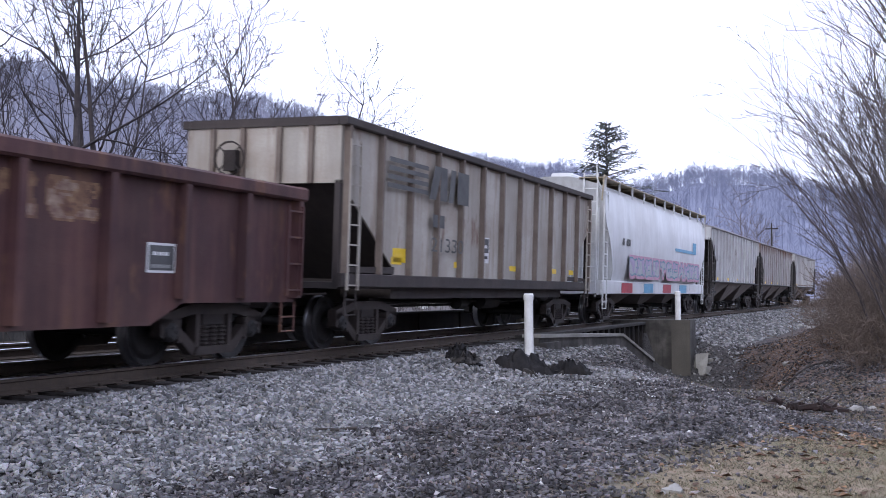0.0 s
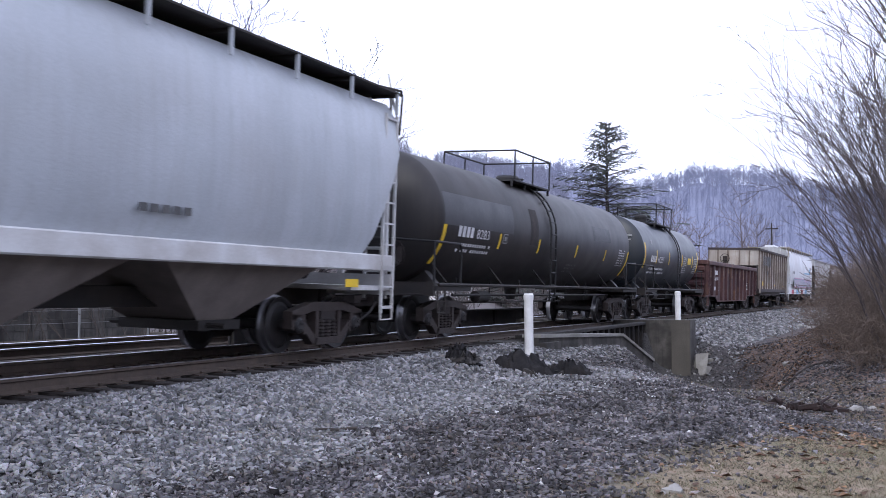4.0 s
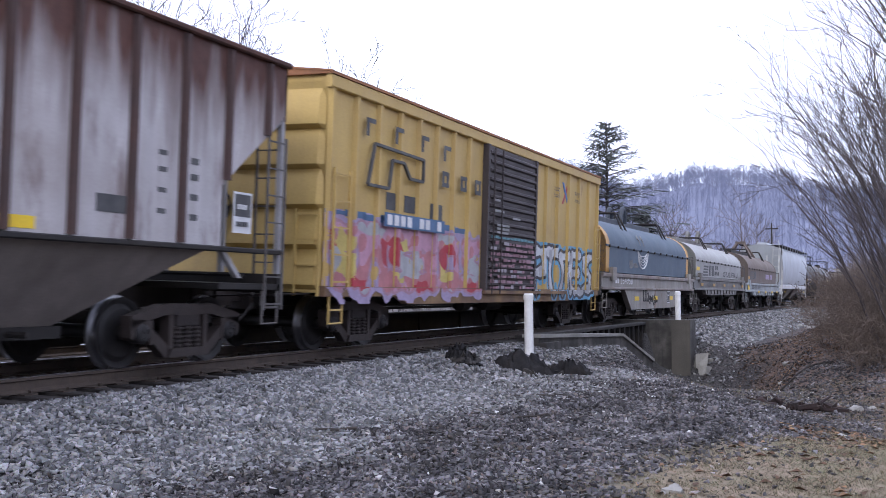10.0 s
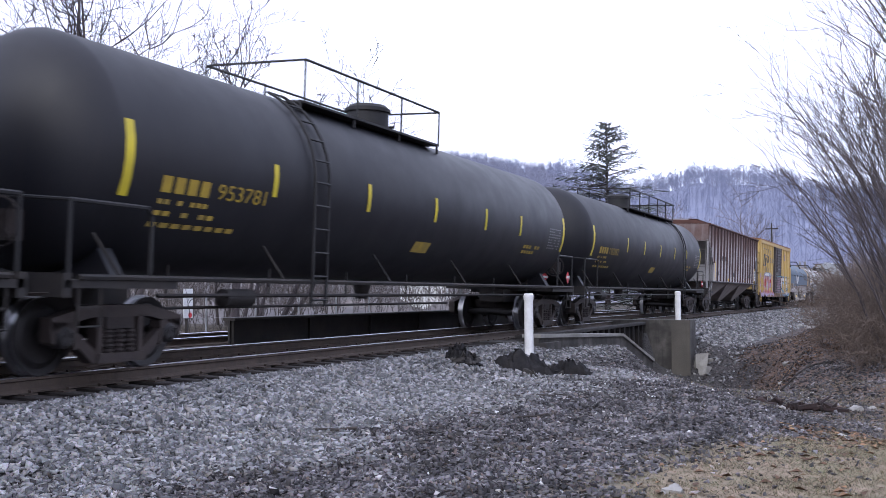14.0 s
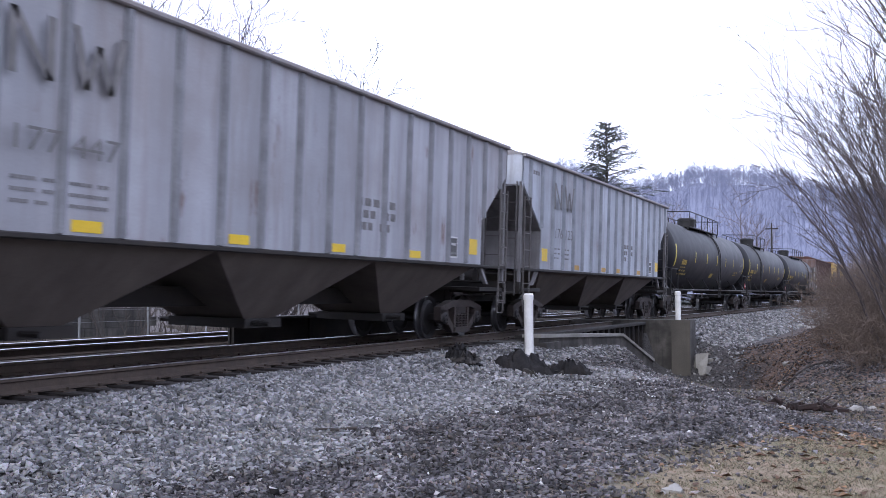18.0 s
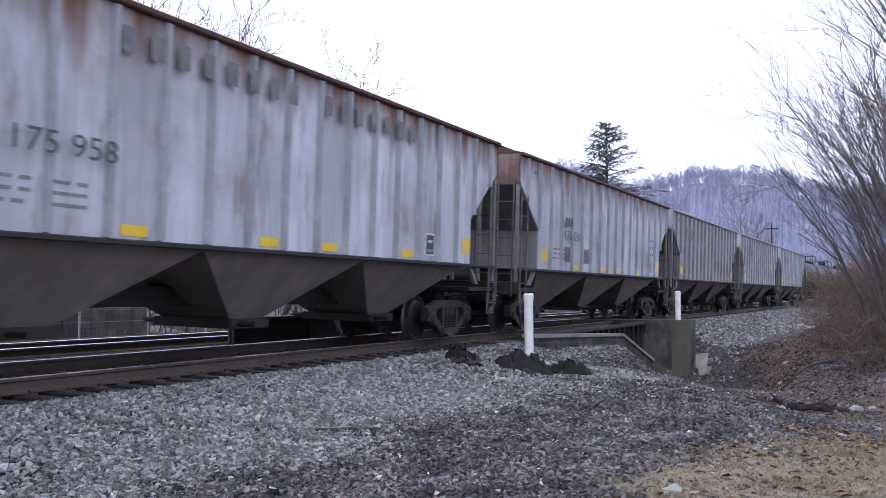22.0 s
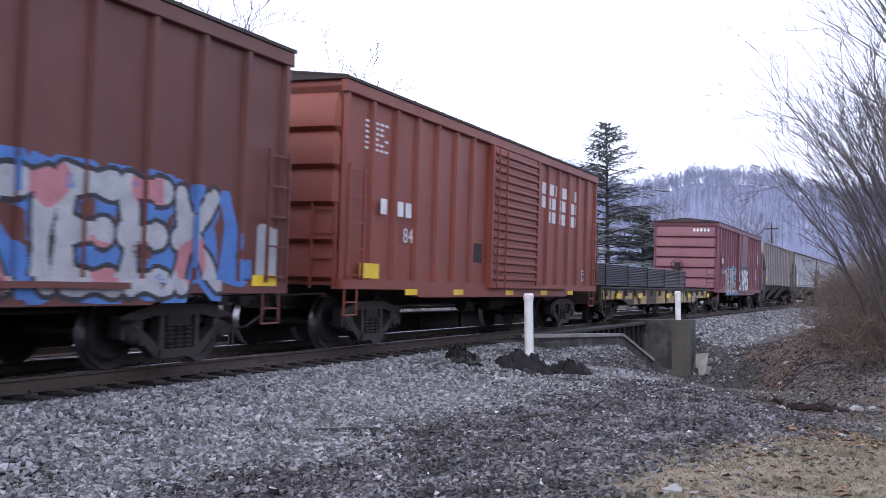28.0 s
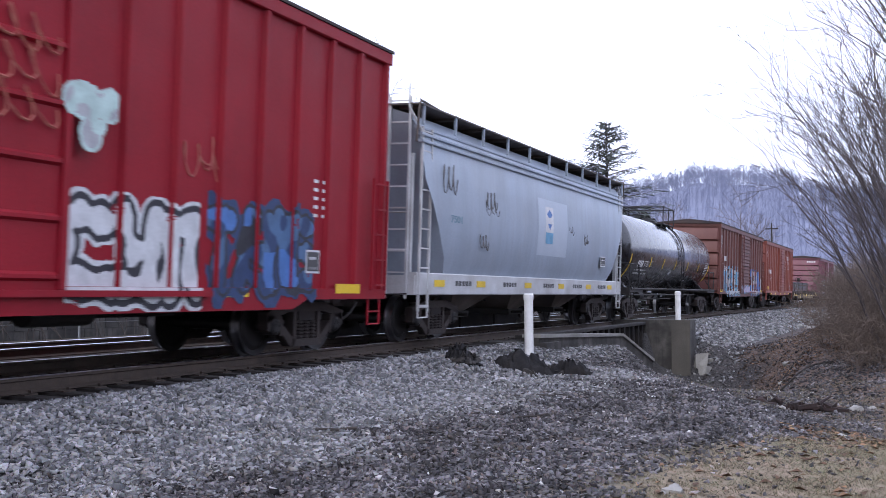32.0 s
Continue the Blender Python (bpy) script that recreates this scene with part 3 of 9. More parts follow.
for x, y, h, seed in ((98.0, 9.5, 8.5, 108), (126.0, 6.0, 12.0, 109), (90.0, 21.0, 9.0, 110), (150.0, 7.0, 11.0, 111), (108.0, 8.0, 8.0, 114), (116.0, 13.0, 9.5, 115)):
    bare_tree(x, y, seed, ((0.0, 0.0, h, 0.16), (0.2, 0.1, h * 0.8, 0.1)), "bare tree far down the line", 7, 2, 0.022, M_FARBARK)

# a thicket of thin young trees at the wood's edge
r = np.random.default_rng(52)
segs = []
for k in range(56):
    x, y = r.uniform(18, 75), r.uniform(17, 30)
    y += 0.06 * (x - 18)
    L = r.uniform(2.6, 4.8)
    branch(r, (x, y, float(ground(x, y)) - 0.1), (r.normal(0, 0.2), r.normal(0, 0.2), 1), L, 0.045, 3, segs, 0.6, 0.1, 0.1, 0.011)
tagged(new("thicket", tubes("thicket", segs, surf("grey_brown_thicket", (0.17, 0.148, 0.148), (0.115, 0.1, 0.102), 2.0, 0.95, bump=0.0), 3)), "thicket of thin bare young trees beyond the tracks", "thicket", kind="stuff")

# brush beyond the second track
r = np.random.default_rng(55)
segs = []
for k in range(1100):
    x = r.uniform(12, 95)
    y = r.uniform(10.5, 26) + 0.05 * (x - 12)
    z = float(ground(x, y)) - 0.1
    grow(r, (x, y, z), (r.normal(0, 0.25), r.normal(0, 0.25), 1), r.uniform(0.9, 2.0), 0.02, 2, segs, 0.5, 0.1, (1, 3), 0.007)
ob = tagged(new("brush", tubes("brush", segs, M_BRUSH, 3)), "tangle of bare grey-brown brush beyond the tracks", "brush", kind="stuff")

# dense shrubs on the bank beside the line
segs, tall = [], []
r = np.random.default_rng(77)


def along(px, d):
    """A place d metres out, at an angle given as the slope from the middle of the view."""
    a = YAW - math.atan(px)
    return EYE.x + d * math.cos(a), EYE.y + d * math.sin(a)


for k in range(400):
    px = r.uniform(0.372, 0.5)
    d = r.uniform(24, 50)
    x, y = along(px, d)
    if y - float(line_y(x)) > -3.4:
        continue
    z = float(ground(x, y)) - 0.1
    grow(r, (x, y, z), (r.normal(-0.1, 0.3), r.normal(0.1, 0.3), 1), r.uniform(0.6, 1.2), 0.016, 3, segs, 0.75, 0.02, (2, 3), 0.006, 0.3)
# a fan of stems that arch out over the bank towards the line
def arching_stem(start, a0, a1, length, radius, n=8):
    p = np.array(start, float)
    rr = radius
    for i in range(n):
        a = a0 + (a1 - a0) * (i / (n - 1)) ** 1.2 + r.normal(0, 0.05)
        d = np.array([r.normal(0, 0.05), math.sin(a), math.cos(a)])
        q = p + d * length / n
        r2 = max(0.006, radius * (1 - 0.85 * (i + 1) / n))
        tall.append((*p, *q, rr, r2))
        if i > 1:
            for k in range(2):
                b = a + r.normal(0, 0.35)
                w = np.array([r.normal(0, 0.3), math.sin(b), math.cos(b)])
                branch(r, p + (q - p) * r.random(), w, length * r.uniform(0.16, 0.34), max(0.009, r2 * 0.6), 2, tall, 0.38, 0.02, 0.1, 0.0065, 0.85)
        p, rr = q, r2


for k in range(50):
    f = r.random()
    x, y = along(0.465 + 0.07 * r.random() - 0.055 * f, r.uniform(22, 29))
    a1 = 0.08 + 0.72 * f + r.normal(0, 0.07)
    arching_stem((x, y, float(ground(x, y)) - 0.1), a1 * 0.3, a1, r.uniform(5.2, 7.0) - 0.5 * f, r.uniform(0.03, 0.055))
for k in range(7):
    x, y = along(0.45 + 0.05 * r.random(), r.uniform(16, 21))
    arching_stem((x, y, float(ground(x, y)) - 0.1), 0.0, 0.05 + 0.25 * r.random(), r.uniform(4.5, 6.0), r.uniform(0.022, 0.034))
for k in range(4):
    x, y = along(0.505 + 0.01 * k, r.uniform(19, 22))
    arching_stem((x, y, float(ground(x, y)) - 0.1), 0.02, 0.5 + 0.2 * r.random(), r.uniform(8.0, 9.0), 0.06)
for k in range(200):
    x, y = along(r.uniform(0.385, 0.5), r.uniform(24, 46))
    if y - float(line_y(x)) < -3.4:
        grow(r, (x, y, float(ground(x, y)) - 0.1), (r.normal(-0.1, 0.3), r.normal(0.1, 0.3), 1), r.uniform(0.6, 1.2), 0.016, 3, segs, 0.75, 0.02, (2, 3), 0.006, 0.3)
ob = tagged(new("shrubs", tubes("shrubs", segs, M_VINE, 3)), "dense brown leafless shrubs on the bank beside the line", "shrubs", kind="stuff")
ob = tagged(new("saplings", tubes("saplings", tall, surf("grey_sapling_bark", (0.12, 0.1, 0.1), (0.08, 0.068, 0.07), 2.0, 0.95, bump=0.0), 3)), "tall bare saplings over the shrubs on the bank", "saplings", kind="stuff")

# ---- conifers ----
# needle green is greyed and lightened to include the haze in between
M_NEEDLE = surf("hazed_dark_green_needles", (0.075, 0.088, 0.082), (0.1, 0.11, 0.102), 3.0, 0.9, bump=0.0)


def conifer(x, y, height, width, seed):
    r = np.random.default_rng(seed)
    o = tagged(new("conifer"), "dark green conifer with drooping layered branches", "conifer", "evergreens across the tracks")
    z0 = float(ground(x, y)) - 0.1
    o.location = (x, y, z0)
    part("trunk", tubes("trunk", [(0, 0, 0, 0, 0, height * 0.5, 0.2, 0.12), (0, 0, height * 0.5, 0, 0, height, 0.12, 0.015)], M_BARK, 8), None, o)
    limbs, V, F = [], [], []
    z = height * 0.08
    while z < height * 0.985:
        f = 1 - z / height
        for k in range(int(r.integers(6, 9))):
            a = r.uniform(0, 6.28)
            L = width * (0.05 + 1.35 * f ** 0.85) * r.uniform(0.6, 1.08)
            p = np.array([0, 0, min(height * 0.98, z + r.normal(0, 0.05 + 0.2 * f))])
            n = 5
            rise = 0.5 - 0.6 * f
            for i in range(n):
                slope = rise - 0.06 * i + (0.3 if i == n - 1 else 0)
                q = p + np.array([math.cos(a), math.sin(a), slope]) * L / n
                limbs.append((*p, *q, 0.03 * (1 - i / n) + 0.008, 0.03 * (1 - (i + 1) / n) + 0.006))
                # needle sprays along the limb
                for j in range(int((8 if i > 0 else 3) * min(1.0, 0.45 + 1.2 * f))):
                    t = r.random()
                    c = p + (q - p) * t
                    b = a + r.normal(0, 0.8)
                    l = L * r.uniform(0.1, 0.24) + 0.06 + 0.14 * f
                    tip = c + np.array([math.cos(b) * l, math.sin(b) * l, r.normal(-0.06, 0.08) - 0.1 * l])
                    side = np.array([-math.sin(b), math.cos(b), r.normal(0, 0.4)]) * r.uniform(0.018, 0.05)
                    m = len(V)
                    V += [c - side * 0.5, c + side * 0.5, tip + side, tip - side]
                    F.append((m, m + 1, m + 2, m + 3))
                p = q
        z += height * 0.034 * (0.5 + f)
    part("branchwork", tubes("branchwork", limbs, M_BARK, 4), None, o)
    part("needles", fast_mesh("needles", V, F, M_NEEDLE), None, o)


conifer(66.8, 7.35, 12.7, 5.6, 201)
conifer(74.0, 6.6, 7.2, 3.8, 203)
conifer(66.0, 14.2, 8.6, 3.2, 202)

# ---- hills ----
RIDGE = [(-0.90, 0.20), (-0.42, 0.222), (-0.36, 0.207), (-0.30, 0.197), (-0.2, 0.187), (-0.14, 0.18), (-0.1, 0.163), (-0.056, 0.15), (-0.013, 0.132), (0.06, 0.125), (0.13, 0.119), (0.17, 0.105), (0.2, 0.108), (0.25, 0.117), (0.3, 0.118), (0.35, 0.104), (0.42, 0.1), (0.6, 0.11), (1.2, 0.12)]
RP = np.array([p for p, e in RIDGE])
RE = np.array([e - 0.014 for p, e in RIDGE])
# distance haze is painted into this slope as a lighter, bluer tone
M_HILL = surf("hazed_bare_woodland_slope", (0.2, 0.205, 0.262), (0.15, 0.152, 0.195), 0.06, 1.0, bump=0.0, fine=0.5, grime=(0.19, 0.175, 0.2), grime_amount=0.5)
# the far slope is blued and paled so that its colour holds the haze
M_HILL2 = surf("distant_hazed_blue_grey_woodland_slope", (0.185, 0.2, 0.28), (0.15, 0.162, 0.23), 0.04, 1.0, bump=0.0, fine=0.5, grime=(0.26, 0.28, 0.37), grime_amount=0.4)


RISE_P = np.array([-1.0, -0.42, -0.33, -0.22, -0.12, 0.0, 0.1])
RISE_E = np.array([0.14, 0.112, 0.094, 0.075, 0.058, 0.04, 0.02])


def slope_height(p, d, far, low=0.0):
    """The hillside's height at bearing p and distance d; its crest lies far metres out."""
    e = float(np.interp(p, RP, RE)) - low if far > 200 else float(np.interp(p, RISE_P, RISE_E))
    f = float(blend(np.array(min(d, far)), far * 0.26, far))
    return -1.0 + far * e * math.cos(math.atan(p)) * f + (2.0 * math.sin(p * 60) + 1.4 * math.sin(p * 143 + d * 0.02)) * f * 0.6


def hillside(name, p0, p1, far, material, label, fall=0.0):
    pp = np.linspace(p0, p1, 90)
    rr = np.array([0.26, 0.33, 0.42, 0.53, 0.66, 0.8, 0.91, 1.0, 1.15, 1.4]) * far
    hv = []
    for p in pp:
        a = YAW - math.atan(p)
        low = fall * float(blend(np.array(p), p1 - 0.12, p1)) if fall > 0 else 0.0
        for d in rr:
            hv.append((d * math.cos(a), EYE.y + d * math.sin(a), slope_height(p, d, far, low) - (0.04 * far if d > far else 0)))
    hi = np.arange(len(pp) * len(rr)).reshape(len(pp), len(rr))
    hf = np.stack([hi[:-1, :-1], hi[1:, :-1], hi[1:, 1:], hi[:-1, 1:]], -1).reshape(-1, 4)
    return tagged(new(name, fast_mesh(name, hv, hf, material, True)), label, "hill", kind="structure")


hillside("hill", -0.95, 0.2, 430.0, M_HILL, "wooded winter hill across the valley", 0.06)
hillside("hill", 0.02, 1.2, 620.0, M_HILL2, "far wooded hill at the end of the valley, blue-grey haze painted in")
hillside("hill", -0.2, 0.12, 620.0, M_HILL2, "far wooded hill at the end of the valley, blue-grey haze painted in")

M_RISE = surf("brown_grey_woodland_floor", (0.15, 0.128, 0.118), (0.09, 0.08, 0.078), 0.15, 1.0, bump=0.0, fine=1.2, grime=(0.13, 0.125, 0.14), grime_amount=0.5)
hillside("hill", -0.95, 0.1, 130.0, M_RISE, "brown-grey wooded rise beyond the tracks")

# unseen wooded slope added behind the road: closes the valley, darkens reflections
hv = []
back = np.linspace(YAW + 1.0, YAW + 2 * math.pi - 1.25, 60)
steps = ((55.0, -1.2), (75.0, 2.0), (95.0, 9.0), (115.0, 17.0), (140.0, 23.0), (180.0, 26.0))
for k, a in enumerate(back):
    for d, h in steps:
        hv.append((d * math.cos(a), EYE.y + d * math.sin(a), h * (1 + 0.1 * math.sin(a * 9) + 0.06 * math.sin(a * 31)) if h > 0 else h))
hi = np.arange(len(back) * len(steps)).reshape(len(back), len(steps))
hf = np.stack([hi[:-1, :-1], hi[1:, :-1], hi[1:, 1:], hi[:-1, 1:]], -1).reshape(-1, 4)
tagged(new("hill", fast_mesh("hill", hv, hf, surf("unseen_brown_wooded_slope", (0.1, 0.085, 0.075), (0.06, 0.052, 0.048), 0.3, 1.0, bump=0.0, fine=2.0), True)), "unseen brown wooded slope added behind the road", "hill", kind="structure")

# tree tones lightened and blued to carry the hill's haze
M_WOODS = surf("hazed_bare_hillside_trees", (0.235, 0.245, 0.32), (0.19, 0.198, 0.258), 0.03, 1.0, bump=0.0, fine=0.4)
# far trees share the blue haze painted into their slope
M_WOODS2 = surf("far_hazed_blue_grey_trees", (0.225, 0.245, 0.345), (0.18, 0.196, 0.272), 0.025, 1.0, bump=0.0, fine=0.4)
r = np.random.default_rng(91)
M_RISETREES = surf("brown_grey_bare_trees", (0.14, 0.12, 0.115), (0.085, 0.075, 0.078), 0.1, 1.0, bump=0.0, fine=0.8)
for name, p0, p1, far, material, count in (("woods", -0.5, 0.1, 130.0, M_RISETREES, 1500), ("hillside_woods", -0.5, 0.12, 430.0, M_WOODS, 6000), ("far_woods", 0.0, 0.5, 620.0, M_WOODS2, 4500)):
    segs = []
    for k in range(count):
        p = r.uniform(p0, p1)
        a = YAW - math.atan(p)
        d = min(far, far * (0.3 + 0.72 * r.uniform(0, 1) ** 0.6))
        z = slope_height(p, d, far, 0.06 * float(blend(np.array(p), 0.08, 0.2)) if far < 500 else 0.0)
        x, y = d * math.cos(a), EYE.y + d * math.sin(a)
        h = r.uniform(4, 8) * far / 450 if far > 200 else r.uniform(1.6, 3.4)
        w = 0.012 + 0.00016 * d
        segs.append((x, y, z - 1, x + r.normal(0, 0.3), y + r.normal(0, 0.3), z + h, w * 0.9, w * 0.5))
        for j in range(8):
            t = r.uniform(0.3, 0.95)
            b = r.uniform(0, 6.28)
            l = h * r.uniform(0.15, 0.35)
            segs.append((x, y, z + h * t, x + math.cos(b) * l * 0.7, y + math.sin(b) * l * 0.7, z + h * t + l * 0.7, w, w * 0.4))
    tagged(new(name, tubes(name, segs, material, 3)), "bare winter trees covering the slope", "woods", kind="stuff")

# ---- ballast stones, cinders, litter ----
def stone_material(name, dark, light, warm=(0.2, 0.16, 0.13), mid=0.32, stain=(0.9, 1.06)):
    m = bpy.data.materials.new(name)
    m.use_nodes = True
    N, L = m.node_tree.nodes, m.node_tree.links
    b = N["Principled BSDF"]
    b.inputs["Roughness"].default_value = 0.9
    b.inputs["Specular IOR Level"].default_value = 0.25
    g = N.new("ShaderNodeNewGeometry")
    ramp = N.new("ShaderNodeValToRGB")
    e = ramp.color_ramp.elements
    e[0].position, e[0].color = 0.0, (*dark, 1)
    e[1].position, e[1].color = 0.8, (*light, 1)
    k = e.new(0.45)
    k.color = (*[(1 - mid) * p + mid * q for p, q in zip(dark, light)], 1)
    k = e.new(0.9)
    k.color = (*warm, 1)
    k = e.new(0.97)
    k.color = (*[min(0.7, 1.25 * q) for q in light], 1)
    L.new(g.outputs["Random Per Island"], ramp.inputs[0])
    t = N.new("ShaderNodeTexNoise")
    t.inputs["Scale"].default_value = 60.0
    co = N.new("ShaderNodeTexCoord")
    L.new(co.outputs["Object"], t.inputs["Vector"])
    x = N.new("ShaderNodeMix")
    x.data_type = 'RGBA'
    x.blend_type = 'MULTIPLY'
    x.inputs[0].default_value = 0.45
    L.new(ramp.outputs[0], x.inputs[6])
    L.new(t.outputs["Color"], x.inputs[7])
    broad = N.new("ShaderNodeTexNoise")
    broad.inputs["Scale"].default_value, broad.inputs["Detail"].default_value = 1.6, 4.0
    L.new(co.outputs["Object"], broad.inputs["Vector"])
    lift = N.new("ShaderNodeMapRange")
    lift.inputs[1].default_value, lift.inputs[2].default_value, lift.inputs[3].default_value, lift.inputs[4].default_value = 0.36, 0.62, *stain
    L.new(broad.outputs["Fac"], lift.inputs[0])
    y = N.new("ShaderNodeMix")
    y.data_type = 'RGBA'
    y.blend_type = 'MULTIPLY'
    y.inputs[0].default_value = 1.0
    L.new(x.outputs[2], y.inputs[6])
    L.new(lift.outputs[0], y.inputs[7])
    L.new(y.outputs[2], b.inputs["Base Color"])
    return m


def scatter(name, pts, size, material, label, r, flat=0.6, sink=0.2):
    """Angular stones: boxes with shifted corners."""
    n = len(pts)
    cube = np.array([(-1, -1, -1), (1, -1, -1), (1, 1, -1), (-1, 1, -1), (-1, -1, 1), (1, -1, 1), (1, 1, 1), (-1, 1, 1)], float)
    V = cube[None] + r.normal(0, 0.42, (n, 8, 3))
    V[:, 4:, :2] *= r.uniform(0.45, 0.95, (n, 1, 1))
    sc = size[:, None] * np.stack([r.uniform(0.7, 1.3, n), r.uniform(0.55, 1.0, n), r.uniform(0.5, 1.0, n) * flat], -1) * 0.5
    V = V * sc[:, None, :]
    a, b = r.uniform(0, 6.28, n), r.normal(0, 0.7, n)
    ca, sa, cb, sb = np.cos(a)[:, None], np.sin(a)[:, None], np.cos(b)[:, None], np.sin(b)[:, None]
    x, y, z = V[..., 0], V[..., 1], V[..., 2]
    x, z = x * cb + z * sb, z * cb - x * sb
    x, y = x * ca - y * sa, x * sa + y * ca
    V = np.stack([x, y, z], -1) + pts[:, None, :]
    V[..., 2] += (size * flat * (0.5 - sink))[:, None]
    f = np.array([(3, 2, 1, 0), (4, 5, 6, 7), (0, 1, 5, 4), (1, 2, 6, 5), (2, 3, 7, 6), (3, 0, 4, 7)])
    F = (np.arange(n)[:, None, None] * 8 + f[None]).reshape(-1, 4)
    return tagged(new(name, fast_mesh(name, V.reshape(-1, 3), F, material)), label, "stones", kind="stuff")


def in_view(r, n, d0, d1, p0=-0.46, p1=0.46):
    p = r.uniform(p0, p1, n)
    d = np.sqrt(r.uniform(d0 * d0, d1 * d1, n))
    a = YAW - np.arctan(p)
    return d * np.cos(a), EYE.y + d * np.sin(a)


M_STONE = stone_material("grey_ballast_stone", (0.1, 0.101, 0.106), (0.37, 0.366, 0.378), (0.25, 0.228, 0.21), 0.32, (0.82, 1.08))
M_CINDER = stone_material("dark_cinder_stone", (0.036, 0.033, 0.037), (0.235, 0.223, 0.235), (0.16, 0.125, 0.11), 0.3, (0.5, 1.2))
r = np.random.default_rng(17)
X, Y = in_view(r, 92000, 7.0, 17.0)
X2, Y2 = in_view(r, 190000, 17.0, 38.0)
X, Y = np.concatenate([X, X2]), np.concatenate([Y, Y2])
U = Y - line_y(X)
D = np.hypot(X, Y - EYE.y)
edge = -1.33 + 0.1 * lumps(X, Y, 2.1, 6.0) + r.normal(0, 0.09, len(X))
keep = (U < edge) & (U > -9.4) & (r.random(len(X)) < np.clip(1.6 - D / 24, 0.4, 1.0))
zone = U + 0.9 * lumps(X, Y, 0.55, 1.0) + 0.6 * lumps(X, Y, 1.7, 3.0) + 0.045 * (X - 10)
light = zone + r.normal(0, 0.45, len(X)) > -4.15
bank = (X + 1.4 * (Y + 6.0)) > 25.0
light = np.where(bank, U > -3.1 + r.normal(0, 0.3, len(X)), light)
onbridge = (X > 22.6) & (X < 35.2) & (U > -2.6)
lane = Y + 0.36 * np.maximum(X - 9.5, 0) + 0.4 * lumps(X, Y, 1.1, 5.0) + 0.3 * lumps(X, Y, 3.1, 2.0)
grass_edge = (X < 17.0) & (r.random(len(X)) < 0.97 * blend(-lane, 6.7, 8.0))
keep &= ~onbridge & ~grass_edge & ~(bank & (U < -3.6) & (r.random(len(X)) < 0.02 + 0.3 * blend(-U, 5.0, 7.0)))
for nm, sel, lo, hi, mt, lb in (("ballast_stones", keep & light, 0.032, 0.066, M_STONE, "loose angular grey ballast stones beside the rails"), ("cinders", keep & ~light, 0.022, 0.058, M_CINDER, "dark cinders and broken stone on the ground")):
    x, y = X[sel], Y[sel]
    size = r.uniform(lo, hi, len(x)) * (1 + 0.012 * np.hypot(x, y - EYE.y))
    scatter(nm, np.stack([x, y, ground(x, y)], -1), size, mt, lb, r, *((0.55, 0.2) if mt is M_STONE else (0.3, 0.1)))
x = r.uniform(34, 90, 9000)
y = line_y(x) + r.uniform(-5.0, -1.1, 9000)
s = (x > 36.2) | (y - line_y(x) < -3.6)
x, y = x[s], y[s]
scatter("ballast_stones", np.stack([x, y, ground(x, y)], -1), r.uniform(0.06, 0.13, len(x)), M_STONE, "loose angular grey ballast stones beside the rails", r)
M_CHIP = stone_material("pale_stone_chip", (0.3, 0.29, 0.29), (0.6, 0.59, 0.6), (0.42, 0.36, 0.32))
# pale chips and light stones lying among the cinders
x, y = in_view(r, 2000, 7.0, 24.0)
u = y - line_y(x)
s = (u < -3.2) & (y > -8.4)
x, y = x[s], y[s]
scatter("pale_chips", np.stack([x, y, ground(x, y)], -1), r.uniform(0.02, 0.06, len(x)), M_CHIP, "pale stone chips lying among the cinders", r)
# dark crusts of old asphalt
M_CRUST = surf("black_asphalt_crust", (0.03, 0.028, 0.028), (0.05, 0.045, 0.042), 6.0, 0.9, bump=0.6)
x, y = in_view(r, 9000, 7.2, 21.0, -0.4, 0.35)
s = (y - line_y(x) < -4.2) & (y > -7.8) & (lumps(x, y, 1.1, 4.0) + 0.6 * lumps(x, y, 0.6, 1.0) > 0.1)
x, y = x[s], y[s]
scatter("asphalt_crusts", np.stack([x, y, ground(x, y)], -1), r.uniform(0.03, 0.09, len(x)), M_CRUST, "flat black crusts of old asphalt in the cinders", r, flat=0.2, sink=0.05)


def spoil_heap(x, y, w, h, n, seed):
    r = np.random.default_rng(seed)
    o = tagged(new("spoil_heap"), "heap of torn black sheeting and clods by the post", "spoil heap")
    o.location = (x, y, float(ground(x, y)))
    for k in range(n):
        s = Shape()
        a, rad = r.uniform(0, 6.28), w * math.sqrt(r.random())
        cx, cy, cz = rad * math.cos(a), rad * math.sin(a) * 0.6, h * (1 - rad / w) * r.uniform(0.3, 1)
        l, t = r.uniform(0.08, 0.26), r.uniform(0.015, 0.06)
        q = Euler((r.normal(0, 0.7), r.normal(0, 0.7), r.uniform(0, 6.28))).to_matrix()
        cube = [(-1, -1, -1), (1, -1, -1), (1, 1, -1), (-1, 1, -1), (-1, -1, 1), (1, -1, 1), (1, 1, 1), (-1, 1, 1)]
        vs = [tuple(q @ Vector((c[0] * l / 2 + r.normal(0, 0.03), c[1] * l * 0.35 + r.normal(0, 0.03), c[2] * t / 2 + r.normal(0, 0.02))) + Vector((cx, cy, cz))) for c in cube]
        s.add(vs, [(3, 2, 1, 0), (4, 5, 6, 7), (0, 1, 5, 4), (1, 2, 6, 5), (2, 3, 7, 6), (3, 0, 4, 7)])
        part("clod", s, M_CRUST, o, smooth=False)
    return o


